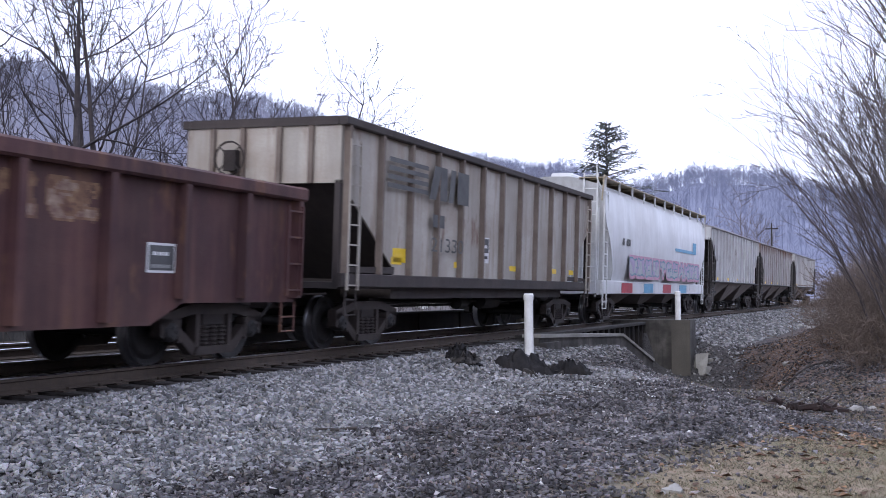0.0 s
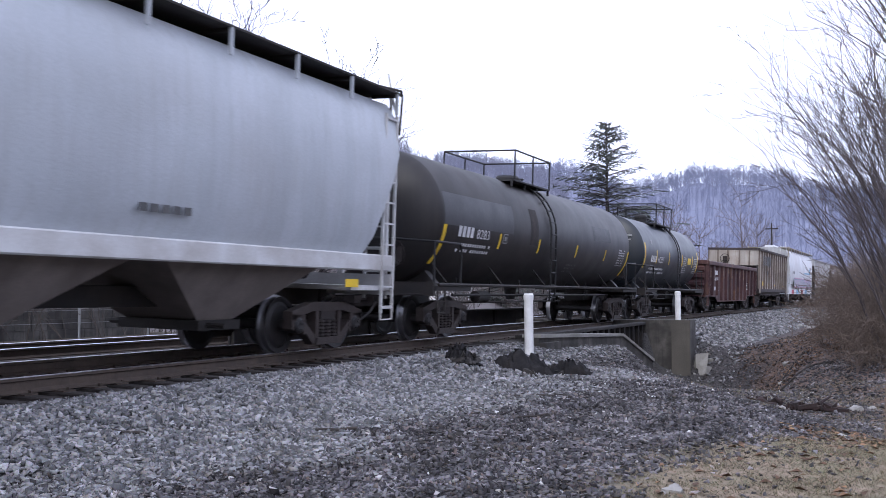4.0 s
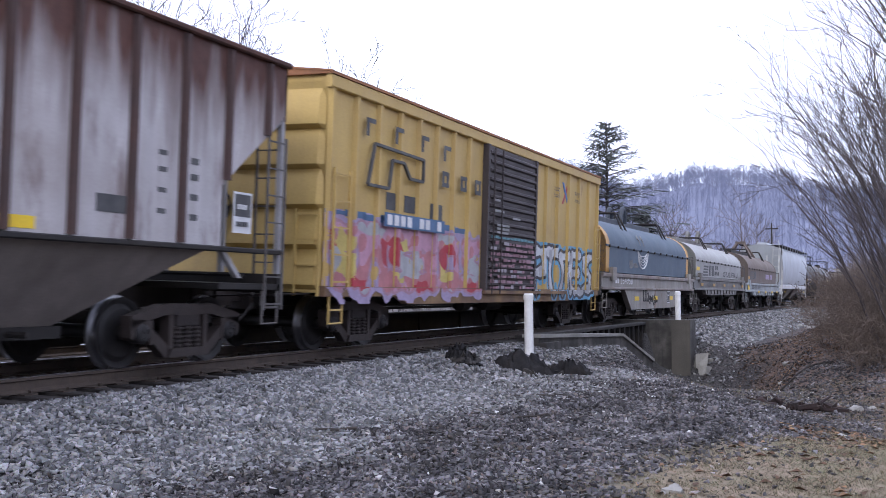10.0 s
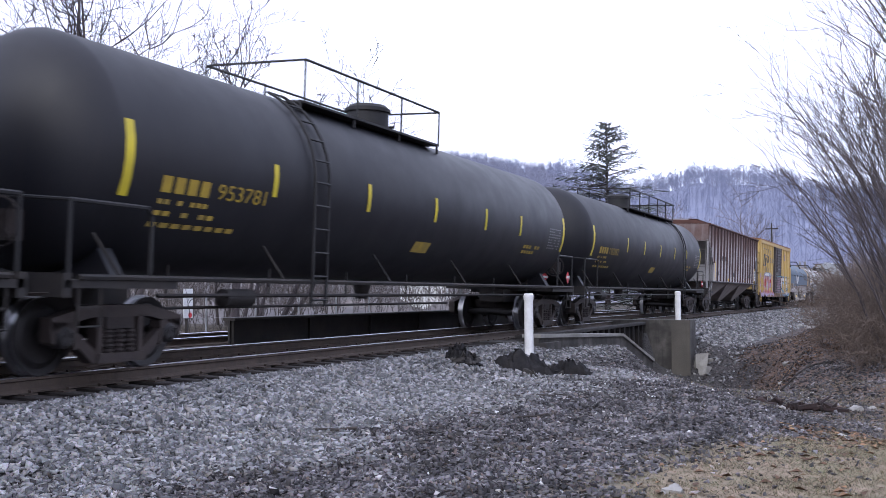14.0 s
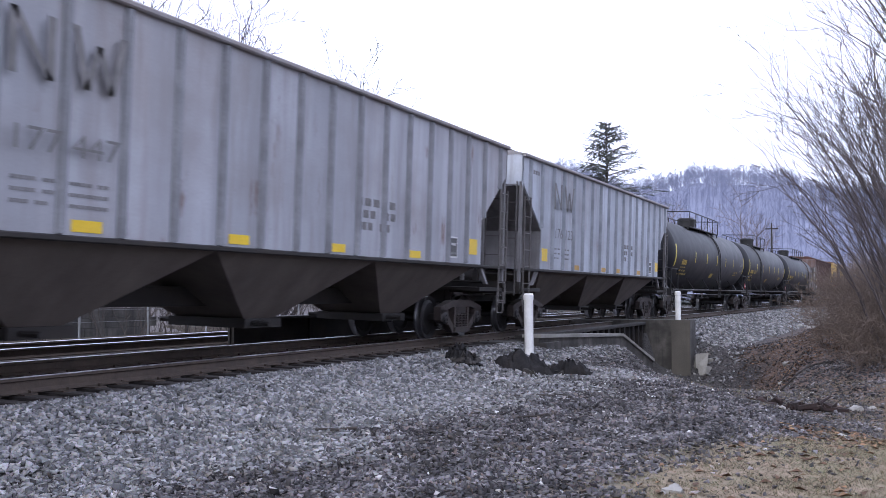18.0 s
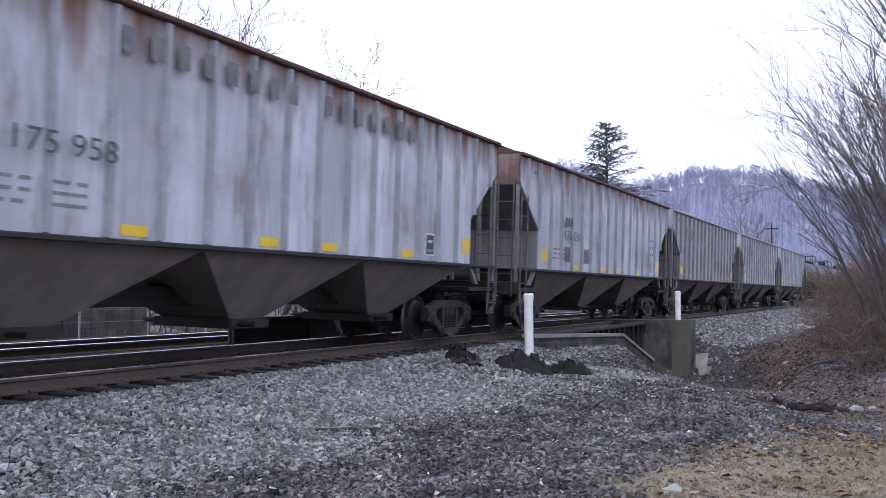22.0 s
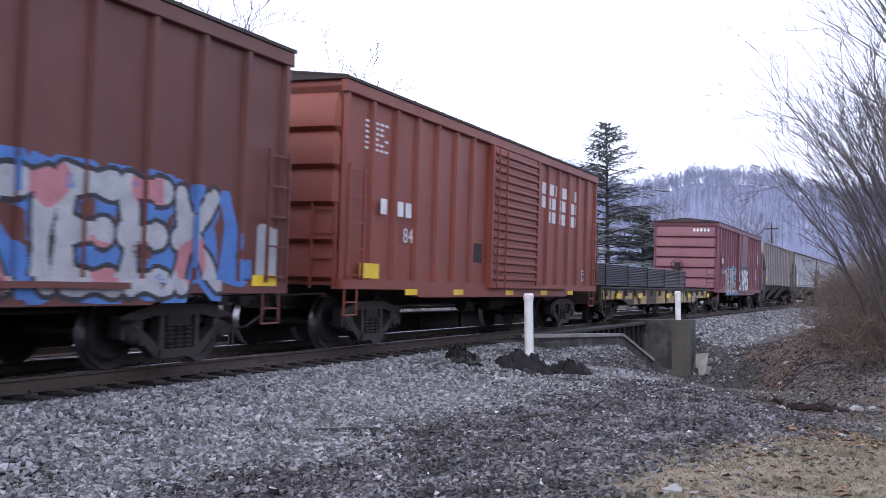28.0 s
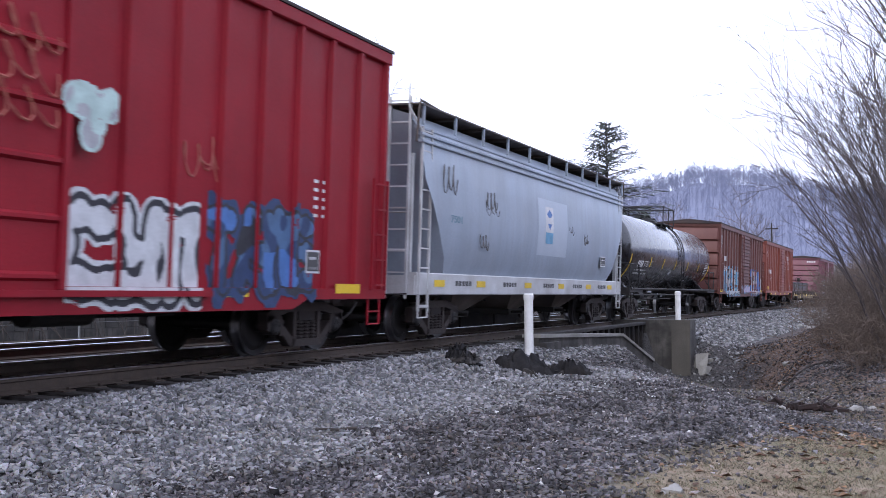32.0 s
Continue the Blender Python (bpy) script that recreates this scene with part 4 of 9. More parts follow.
M_SHEET = surf("torn_black_sheeting", (0.012, 0.012, 0.014), (0.022, 0.02, 0.02), 5.0, 0.85, bump=0.5, spec=0.15)


def torn_sheet(w, d, h, seed, o, turn, shift):
    """A crumpled sheet thrown into sharp folds, whose rim goes into the ground."""
    r = np.random.default_rng(seed)
    n, m = 25, 13
    V = []
    ph = r.uniform(0, 6.28, 4)
    for i in range(n):
        for j in range(m):
            a, b = 2 * i / (n - 1) - 1, 2 * j / (m - 1) - 1
            rim = max(abs(a), abs(b))
            fold = 0.5 + 0.5 * abs(math.sin(4.3 * a + 1.6 * b + ph[0])) * abs(math.cos(2.2 * a - 2.7 * b + ph[1])) + 0.25 * abs(math.sin(9.0 * a - 4.0 * b + ph[2]))
            z = h * max(0, 1 - (a * a + b * b)) ** 0.7 * fold * (1.0 - 0.45 * a) + r.normal(0, 0.04) - 0.12 * rim ** 5 + 0.03
            V.append((a * w * (1 + 0.12 * math.sin(5 * b + ph[3])) + r.normal(0, 0.025), b * d * (1 + 0.2 * math.sin(4 * a + ph[0])) + r.normal(0, 0.02), z))
    idx = np.arange(n * m).reshape(n, m)
    F = np.stack([idx[:-1, :-1], idx[1:, :-1], idx[1:, 1:], idx[:-1, 1:]], -1).reshape(-1, 4)
    ob = part("sheet", fast_mesh("sheet", V, F, M_SHEET), None, o)
    ob.location, ob.rotation_euler = shift, (0, 0, turn)


# the folds run across the line of sight
ACROSS = YAW - math.pi / 2
heap = spoil_heap(18.9, -3.45, 0.8, 0.1, 46, 5)
torn_sheet(0.64, 0.4, 0.38, 8, heap, ACROSS, (-0.3, 0.25, 0.0))
torn_sheet(0.45, 0.22, 0.2, 9, heap, ACROSS - 0.2, (0.35, -0.5, -0.02))
heap = spoil_heap(17.3, -2.55, 0.34, 0.14, 22, 6)
torn_sheet(0.3, 0.2, 0.22, 11, heap, ACROSS + 0.3, (0.0, 0.05, 0.0))

# dead leaves and dry grass
M_LEAF = stone_material("dead_leaf", (0.09, 0.05, 0.032), (0.24, 0.14, 0.08), (0.36, 0.22, 0.12))
x, y = in_view(r, 26000, 8.0, 36.0, 0.12, 0.46)
u = y - line_y(x)
lane = y + 0.36 * np.maximum(x - 9.5, 0)
s = ((lane < -7.6) & (r.random(len(x)) < np.where(x < 13, 0.12, 0.4))) | (((x + 1.4 * (y + 6.0)) > 25.0) & (u < -5.2 + 0.7 * lumps(x, y, 1.4, 2.0)) & (x < 40)) | (np.hypot(x - 18.9, y + 3.9) < 0.35) | (np.hypot(x - 17.0, y + 2.9) < 0.3) | ((np.hypot(x - 13.6, y + 9.2) < 1.1) & (r.random(len(x)) < 0.9))
x, y = x[s], y[s]
n = len(x)
z = ground(x, y)
a = r.uniform(0, 6.28, n)
l = r.uniform(0.025, 0.07, n)
V = np.zeros((n, 4, 3))
for k, (p, q, h) in enumerate(((-1, 0, 0), (0, -0.5, 0.3), (1, 0, 0.1), (0, 0.5, 0.35))):
    V[:, k, 0] = x + l * (p * np.cos(a) - q * np.sin(a))
    V[:, k, 1] = y + l * (p * np.sin(a) + q * np.cos(a))
    V[:, k, 2] = z + 0.012 + l * h * r.uniform(0.3, 1.6, n)
tagged(new("dead_leaves", fast_mesh("dead_leaves", V.reshape(-1, 3), np.arange(4 * n).reshape(-1, 4), M_LEAF)), "scattered brown dead leaves on the bank and grass", "leaves", kind="stuff")
M_GRASS = stone_material("dry_winter_grass", (0.13, 0.115, 0.075), (0.33, 0.265, 0.19), (0.13, 0.15, 0.07))
x, y = in_view(r, 230000, 7.0, 24.0, 0.0, 0.47)
lane = y + 0.36 * np.maximum(x - 9.5, 0) + 0.4 * lumps(x, y, 1.1, 5.0) + 0.3 * lumps(x, y, 3.1, 2.0)
s = ((r.random(len(x)) < blend(-lane, 6.7, 8.2)) & (x < 17.0)) | ((creek_distance(x, y) < 1.9) & (x < 27) & (y < -5.0) & (r.random(len(x)) < 0.6)) | (np.hypot(x - 8.15, y + 6.75) < 0.16) | (np.hypot(x - 7.8, y + 6.3) < 0.1)
x, y = x[s], y[s]
n = len(x)
z = ground(x, y)
a, t = r.uniform(0, 6.28, n), r.uniform(0.008, 0.035, n) * (1 + 0.7 * (lumps(x, y, 2.6, 4.0) > 0.25))
lean = r.normal(0, 1.3, (n, 2)) * t[:, None]
V = np.zeros((n, 3, 3))
V[:, 0] = np.stack([x - 0.004 * np.cos(a), y - 0.004 * np.sin(a), z], -1)
V[:, 1] = np.stack([x + 0.004 * np.cos(a), y + 0.004 * np.sin(a), z], -1)
V[:, 2] = np.stack([x + lean[:, 0], y + lean[:, 1], z + t], -1)
tagged(new("grass", fast_mesh("grass", V.reshape(-1, 3), np.arange(3 * n).reshape(-1, 3), M_GRASS)), "short dry straw-coloured winter grass with green tufts", "grass", kind="stuff")

# sticks and bigger stones
r = np.random.default_rng(23)
for (x, y, l, a, w) in ((8.08, -2.85, 0.36, -0.75, 0.016), (12.6, -5.5, 0.55, -0.9, 0.013), (10.2, -3.9, 0.4, -1.2, 0.02), (9.0, -4.75, 0.5, -1.3, 0.011), (14.8, -4.7, 0.8, -1.0, 0.014), (30.0, -6.7, 1.6, -0.9, 0.03), (26.5, -7.6, 1.4, -1.2, 0.025)):
    pts = [(l * (t - 0.5) * math.cos(a) + r.normal(0, 0.02), l * (t - 0.5) * math.sin(a) + r.normal(0, 0.02)) for t in np.linspace(0, 1, 6)]
    o = tagged(new("stick", Shape().pipe([(p, q, float(ground(x + p, y + q)) - float(ground(x, y)) + w + 0.012) for p, q in pts], w, 6).mesh("stick", M_TIE)), "dark broken stick lying on the ground", "stick", "fallen sticks")
    o.location = (x, y, float(ground(x, y)))
# a rotten log in the ditch
o = tagged(new("rotten_log"), "dark wet rotten log lying in the ditch", "log")
o.location = (19.3, -8.05, float(ground(19.3, -8.05)))
rings = []
for t in np.linspace(0, 1, 15):
    c = np.array([0.25 * math.sin(2.4 * t), 0.75 - 1.55 * t])
    c[0] += 0.05 * math.sin(9 * t)
    z = float(ground(19.3 + c[0], -8.05 + c[1])) - o.location.z + 0.03
    w = 0.085 * (1 - 0.4 * t) * (0.25 if t in (0.0, 1.0) else r.uniform(0.5, 1.5))
    rings.append([(c[0] + w * math.cos(k) * r.uniform(0.75, 1.25), c[1] + 0.3 * w * math.cos(k), z + 0.8 * w * math.sin(k) * r.uniform(0.7, 1.3)) for k in np.linspace(0, 2 * math.pi, 11)[:-1]])
n = 10
s = Shape().add([p for ring in rings for p in ring], [(i * n + k, i * n + (k + 1) % n, (i + 1) * n + (k + 1) % n, (i + 1) * n + k) for i in range(14) for k in range(n)] + [tuple(range(n))[::-1], tuple(14 * n + k for k in range(n))])
M_ROT = surf("wet_rotten_wood", (0.016, 0.013, 0.014), (0.035, 0.018, 0.016), 6.0, 0.8, bump=0.6, fine=25)
part("trunk", s, M_ROT, o, smooth=False)
for k in range(26):
    t = r.random()
    c = (0.25 * math.sin(2.4 * t) + r.normal(0, 0.12), 0.75 - 1.55 * t + r.normal(0, 0.1))
    z = float(ground(19.3 + c[0], -8.05 + c[1])) - o.location.z + r.uniform(0.0, 0.1)
    a, l, w = r.normal(-math.pi / 2, 0.6), r.uniform(0.06, 0.2), r.uniform(0.02, 0.05)
    tip = r.normal(0, 0.05)
    s = Shape().add([(c[0] + e * l * math.cos(a) - f * w * math.sin(a), c[1] + e * l * math.sin(a) + f * w * math.cos(a), z + e * tip + g + r.normal(0, 0.01)) for g in (-0.03, 0.03) for e, f in ((-1, -1), (1, -0.5), (1, 0.6), (-1, 1))], [(3, 2, 1, 0), (4, 5, 6, 7), (0, 1, 5, 4), (1, 2, 6, 5), (2, 3, 7, 6), (3, 0, 4, 7)])
    part("splinter", s, M_ROT, o, smooth=False)
for dx, dy, a, l in ((0.05, 0.3, 0.5, 0.45), (0.2, -0.3, -0.4, 0.5)):
    z = float(ground(19.3 + dx, -8.05 + dy)) - o.location.z
    part("branch_stub", Shape().rod((dx, dy, z + 0.12), (dx + 0.3 * math.cos(a), dy + l * math.sin(a), z + 0.24), 0.035, 6, 0.015), M_ROT, o)
for x, y, sz in ((8.29, -7.96, 0.19), (58.7, -5.14, 0.5), (55.5, -5.8, 0.45), (31.8, -6.75, 0.28), (35.44, -3.99, 0.3), (19.9, -8.95, 0.26), (20.1, -9.2, 0.16), (13.7, -8.96, 0.16), (10.27, -6.97, 0.055), (28.6, -6.9, 0.2), (19.05, -7.35, 0.12), (19.0, -7.75, 0.22), (8.9, -6.55, 0.06), (11.9, -6.0, 0.06)):
    s = Shape()
    n = 10
    prof = [(-0.3 * sz, 0.3 * sz), (0.0, 0.5 * sz), (0.14 * sz, 0.44 * sz), (0.24 * sz, 0.22 * sz)]
    s.lathe(prof, n, 'z')
    s.v = [tuple(c + r.normal(0, 0.05 * sz) for c in v) for v in s.v]
    o = tagged(new("boulder", s.mesh("boulder", M_CONC2)), "pale rounded stone on the ground", "stone", "loose pale stones")
    o.location = (x, y, float(ground(x, y)))
    o.rotation_euler = (0, 0, r.uniform(0, 6.28))
# broken lumps of concrete against the far abutment
for x, y, w, h, a in ((35.3, -3.7, 0.4, 0.4, 0.3), (35.1, -3.95, 0.3, 0.2, 0.9)):
    s = Shape().add([(c * w * 0.5 + r.normal(0, 0.04), d * w * 0.4 + r.normal(0, 0.04), e + r.normal(0, 0.04)) for e in (-0.2, h) for c, d in ((-1, -1), (1, -1), (1, 1), (-1, 1))], [(3, 2, 1, 0), (4, 5, 6, 7), (0, 1, 5, 4), (1, 2, 6, 5), (2, 3, 7, 6), (3, 0, 4, 7)])
    o = tagged(new("concrete_block", s.mesh("concrete_block", M_CONC2, False)), "broken concrete lump leaning by the abutment", "rubble", "broken concrete")
    o.location, o.rotation_euler = (x, y, float(ground(x, y))), (0.15, 0.2, a)

# ---- far side of the line ----
M_PAINTW = surf("white_painted_boards", (0.72, 0.72, 0.72), (0.6, 0.6, 0.6), 1.5, 0.7)
M_GALV = surf("galvanised_steel", (0.34, 0.345, 0.35), (0.26, 0.265, 0.27), 3.0, 0.45, 0.6)
fence = tagged(new("wire_fence"), "low wire fence on galvanised posts beyond the tracks", "fence")
for k in range(9):
    x = 17.4 + 3.0 * k
    part("post", Shape().rod((x, 11.7, -0.5), (x, 11.7, 0.85), 0.035, 8), M_GALV, fence)
for z in (0.1, 0.45, 0.8):
    part("wire", Shape().rod((17.4, 11.7, z), (41.4, 11.7, z), 0.006, 4), M_GALV, fence)
shed = tagged(new("white_shed"), "small white boarded shed with a grey roof beyond the tracks", "shed")
shed.location = (62.5, 17.5, -0.4)
part("wall", Shape().box(-2.4, 2.4, -1.6, 1.6, 0, 2.3), M_PAINTW, shed)
part("roof", Shape().slab([(-2.7, 2.302), (2.7, 2.302), (0, 3.3)], -1.8, 1.8), M_STEEL, shed)
part("door", Shape().box(-0.5, 0.5, -1.64, -1.602, 0.02, 1.95), M_GALV, shed)
board = tagged(new("sign_board"), "white upright board with a red spot on a post", "sign")
board.location = (29.5, 12.5, float(ground(29.5, 12.5)))
part("post", Shape().box(-0.04, 0.04, 0.03, 0.1, -0.2, 1.3), M_TIE, board)
part("panel", Shape().box(-0.25, 0.25, 0.0, 0.03, 0.5, 1.5), M_PAINTW, board)
part("red_spot", Shape().lathe([(-0.02, 0.09), (-0.002, 0.09)], 14, 'y', (0.1, 0, 0.6)), M_RED, board)
lw = tagged(new("block_wall"), "low stained concrete block wall beyond the tracks", "wall", kind="structure")
for row in range(3):
    for k in range(20):
        x = 16.0 + 0.62 * k + 0.31 * (row % 2)
        part("block", Shape().box(x, x + 0.6, 13.2, 13.5, -0.45 + 0.31 * row, -0.15 + 0.31 * row), M_CONC, lw)
pole = tagged(new("utility_pole"), "weathered wooden utility pole far down the line", "utility pole")
pole.location = (118.0, 2.2, -0.4)
part("pole", Shape().rod((0, 0, 0), (0, 0, 9.0), 0.11, 8, 0.08), M_TIE, pole)
part("crossarm", Shape().box(-0.06, 0.06, -0.7, 0.7, 8.3, 8.42), M_TIE, pole)
# ---- the train: shared running gear ----
CARS = []
WHEELS = []
R_WHEEL = 0.44


def wheelset_mesh():
    s = Shape()
    for side in (-1, 1):
        prof = [(-0.07, 0.12), (-0.07, 0.30), (-0.03, 0.36), (-0.06, 0.40), (-0.065, R_WHEEL), (0.045, R_WHEEL - 0.012), (0.05, R_WHEEL + 0.025), (0.075, R_WHEEL + 0.025), (0.08, 0.39), (0.04, 0.33), (0.05, 0.14)]
        prof = [(side * 0.0 - side * p, r) for p, r in prof]
        n0 = len(s.f)
        s.lathe(prof, 28, 'y', (0, side * 0.755, 0))
        for k in range(n0 + 4 * 28, n0 + 7 * 28):
            s.m[k] = 1
    s.lathe([(-1.12, 0.085), (1.12, 0.085)], 14, 'y')
    for side in (-1, 1):
        s.lathe([(side * 1.0, 0.125), (side * 1.17, 0.125), (side * 1.2, 0.09)], 14, 'y')
        for a in range(3):
            t = a * 2.0944
            s.box(0.06 * math.cos(t) - 0.02, 0.06 * math.cos(t) + 0.02, side * 1.2 - 0.012, side * 1.2 + 0.012, 0.06 * math.sin(t) - 0.02, 0.06 * math.sin(t) + 0.02)
    return s.mesh("wheelset", [M_WHEEL, M_TREAD])


def side_frame_mesh():
    """Cast side frame with its two windows, on the side towards -y."""
    s = Shape()
    y0, y1 = -0.09, 0.07
    s.slab([(-1.13, 0.5), (-1.13, 0.66), (-0.5, 0.80), (0.5, 0.80), (1.13, 0.66), (1.13, 0.5), (0.95, 0.57), (0.5, 0.66), (-0.5, 0.66), (-0.95, 0.57)], y0, y1)
    s.slab([(-1.0, 0.56), (-0.82, 0.57), (-0.36, 0.24), (-0.36, 0.13), (-0.45, 0.13)], y0 + 0.01, y1)
    s.slab([(1.0, 0.56), (0.45, 0.13), (0.36, 0.13), (0.36, 0.24), (0.82, 0.57)], y0 + 0.01, y1)
    s.slab([(-0.42, 0.13), (0.42, 0.13), (0.38, 0.24), (-0.38, 0.24)], y0 - 0.03, y1 + 0.03)
    s.box(-0.40, -0.31, y0, y1, 0.22, 0.68)
    s.box(0.31, 0.40, y0, y1, 0.22, 0.68)
    for side in (-1, 1):
        s.slab([(side * 0.72, 0.30), (side * 0.72, 0.6), (side * 1.12, 0.62), (side * 1.12, 0.40), (side * 1.06, 0.36), (side * 1.04, 0.5), (side * 0.78, 0.5), (side * 0.77, 0.30)], y0, y1)
    return s.mesh("side_frame", M_FRAME)


def springs_mesh():
    s = Shape()
    for x in (-0.19, 0.0, 0.19):
        for y in (-0.07, 0.07):
            for k in range(5):
                s.lathe([(0.24 + k * 0.055, 0.062), (0.265 + k * 0.055, 0.075), (0.29 + k * 0.055, 0.062)], 8, 'z', (x, y, 0))
    return s.mesh("spring_nest", M_TRUCK)


def bolster_mesh():
    s = Shape()
    s.box(-0.24, 0.24, -1.16, 1.16, 0.52, 0.66)
    s.box(-0.17, 0.17, -0.8, 0.8, 0.45, 0.72)
    s.lathe([(0.66, 0.22), (0.8, 0.22)], 16, 'z')
    for x in (-0.5, 0.5):
        s.rod((x, -0.95, 0.38), (x, 0.95, 0.38), 0.05)
        for y in (-0.76, 0.76):
            s.box(x - (0.03 if x < 0 else -0.03) - 0.04, x + 0.04, y - 0.09, y + 0.09, 0.25, 0.55)
    return s.mesh("bolster", M_TRUCK)


ME_WHEELSET, ME_FRAME, ME_SPRING, ME_BOLSTER = wheelset_mesh(), side_frame_mesh(), springs_mesh(), bolster_mesh()


def truck(car, x):
    tr = new("truck", ME_BOLSTER)
    tr.parent = car
    tr.location = (x, 0, 0)
    for side in (-1, 1):
        f = new("side_frame", ME_FRAME)
        f.parent, f.location = tr, (0, side * 1.08, 0)
        if side > 0:
            f.rotation_euler = (0, 0, math.pi)
        g = new("spring_nest", ME_SPRING)
        g.parent, g.location = tr, (0, side * 1.06, 0)
        g["kind"] = "stuff"
    for dx in (-0.9, 0.9):
        w = new("wheelset", ME_WHEELSET)
        w.parent, w.location = tr, (dx, 0, R_WHEEL)
        WHEELS.append((w, dx, car))
    return tr


def coupler(car, end, x, z=0.86):
    """Coupler with knuckle and hanging air hose at one end (end is -1 or 1)."""
    s = Shape()
    s.box(*sorted((x - end * 0.3, x + end * 0.42)), -0.07, 0.07, z - 0.08, z + 0.08)
    s.slab([(x + end * 0.38, z - 0.14), (x + end * 0.62, z - 0.14), (x + end * 0.66, z + 0.14), (x + end * 0.38, z + 0.14)], -0.13, 0.02)
    s.box(*sorted((x + end * 0.45, x + end * 0.6)), 0.02, 0.13, z - 0.11, z + 0.11)
    s.box(*sorted((x - end * 0.35, x + end * 0.02)), -0.22, 0.22, z - 0.2, z + 0.2)
    s.rod((x + end * 0.1, 0.2, z - 0.02), (x + end * 0.1, -1.35, z + 0.08), 0.016, 5)
    part("coupler", s, M_TRUCK, car)
    h = Shape()
    h.pipe([(x + end * 0.05, -0.3, z - 0.12), (x + end * 0.3, -0.3, z - 0.3), (x + end * 0.55, -0.2, z - 0.48), (x + end * 0.66, -0.1, z - 0.5)], 0.025)
    part("air_hose", h, M_STEEL, car)


def ladder(car, x0, x1, y, z0, z1, mat, rungs=None, name="ladder", axis='x', r=0.018):
    """Two stiles and rungs, in the plane y (or, with axis y, in the plane x=y)."""
    s = Shape()
    n = rungs or max(2, int((z1 - z0) / 0.38) + 1)
    at = (lambda a, z: (a, y, z)) if axis == 'x' else (lambda a, z: (y, a, z))
    for a in (x0, x1):
        s.rod(at(a, z0), at(a, z1), r * 1.5, 4)
    for i in range(n):
        z = z0 + 0.08 + (z1 - z0 - 0.16) * i / (n - 1)
        s.rod(at(x0, z), at(x1, z), r, 4)
    return part(name, s, mat, car)


def stirrup(car, x, y, z, mat, drop=0.5, w=0.36):
    s = Shape()
    s.pipe([(x - w / 2, y, z), (x - w / 2, y, z - drop), (x + w / 2, y, z - drop), (x + w / 2, y, z)], 0.022, 4)
    s.rod((x - w / 2, y, z - drop * 0.5), (x + w / 2, y, z - drop * 0.5), 0.018, 4)
    part("stirrup_step", s, mat, car)


def brake_wheel(car, x, y, z, end):
    s = Shape()
    n = 14
    s.pipe([(x, y + 0.28 * math.cos(2 * math.pi * (i % n) / n), z + 0.28 * math.sin(2 * math.pi * (i % n) / n)) for i in range(n + 1)], 0.018, 4)
    for i in range(4):
        a = math.pi / 4 + i * math.pi / 2
        s.rod((x, y, z), (x, y + 0.28 * math.cos(a), z + 0.28 * math.sin(a)), 0.014, 4)
    s.box(*sorted((x - end * 0.22, x)), y - 0.12, y + 0.12, z - 0.2, z + 0.14)
    part("brake_wheel", s, M_TRUCK, car)


def start_car(name, label, near, far, inset_near, inset_far=None, reach=0.0, category="freight car"):
    """An Empty at the middle of a car whose body reaches from near to far along the line when the clip starts."""
    global LONG
    near_end, far_end = rest_place(near), rest_place(far)
    LONG = (far_end - near_end) / (far - near)
    mid = (near_end + far_end) / 2
    car = new(name)
    car.empty_display_size = 0.5
    tagged(car, label, category, "cars of the freight train")
    CARS.append((car, mid))
    half = (far_end - near_end) / 2
    inset_far = inset_near if inset_far is None else inset_far
    truck(car, -half + inset_near)
    truck(car, half - inset_far)
    coupler(car, -1, -half - reach)
    coupler(car, 1, half + reach)
    return car, half


def centre_sill(car, half, mat=None, z0=0.62, z1=1.05):
    s = Shape()
    s.box(-half + 0.1, half - 0.1, -0.33, 0.33, z0 + 0.05, z1)
    s.box(-half + 0.2, half - 0.2, -0.4, 0.4, z0, z0 + 0.05)
    part("centre_sill", s, mat or M_STEEL, car)
    g = Shape()
    g.rod((-half * 0.6, -0.7, z0 + 0.05), (half * 0.6, -0.7, z0 + 0.05), 0.025, 5)
    g.rod((-half * 0.55, -0.55, z0 - 0.02), (half * 0.45, -0.55, z0 - 0.02), 0.03, 5)
    g.lathe([(-0.55, 0.02), (-0.5, 0.17), (0.5, 0.17), (0.55, 0.02)], 12, 'x', (1.2, -0.75, z0 + 0.05))
    g.lathe([(-0.25, 0.02), (-0.2, 0.14), (0.2, 0.14), (0.25, 0.02)], 12, 'x', (-0.6, -0.8, z0 + 0.02))
    part("brake_rigging", g, M_STEEL, car)


def scribble(car, name, x0, x1, z0, z1, wall, mat, seed, turns=5, width=0.016, lean=0.12):
    """One quick looping stroke of a spray can or a paint stick."""
    r = random.Random(seed)
    pts, n = [], turns * 9
    amp, shift = 1.0, 0.0
    for i in range(n + 1):
        f = i / n
        if i % 9 == 0:
            amp, shift = r.uniform(0.45, 1.0), r.uniform(-0.2, 0.2)
        a = 2 * math.pi * f * turns
        z = (z0 + z1) / 2 + (z1 - z0) / 2 * max(-1, min(1, amp * math.sin(a) + shift))
        x = x0 + (x1 - x0) * (f + 0.11 * math.cos(a * 1.02 + 0.6)) + lean * (z - z0)
        pts.append((x * LONG, -wall - 0.004, z))
    return part(name, Shape().pipe(pts, width, 4), mat, car)


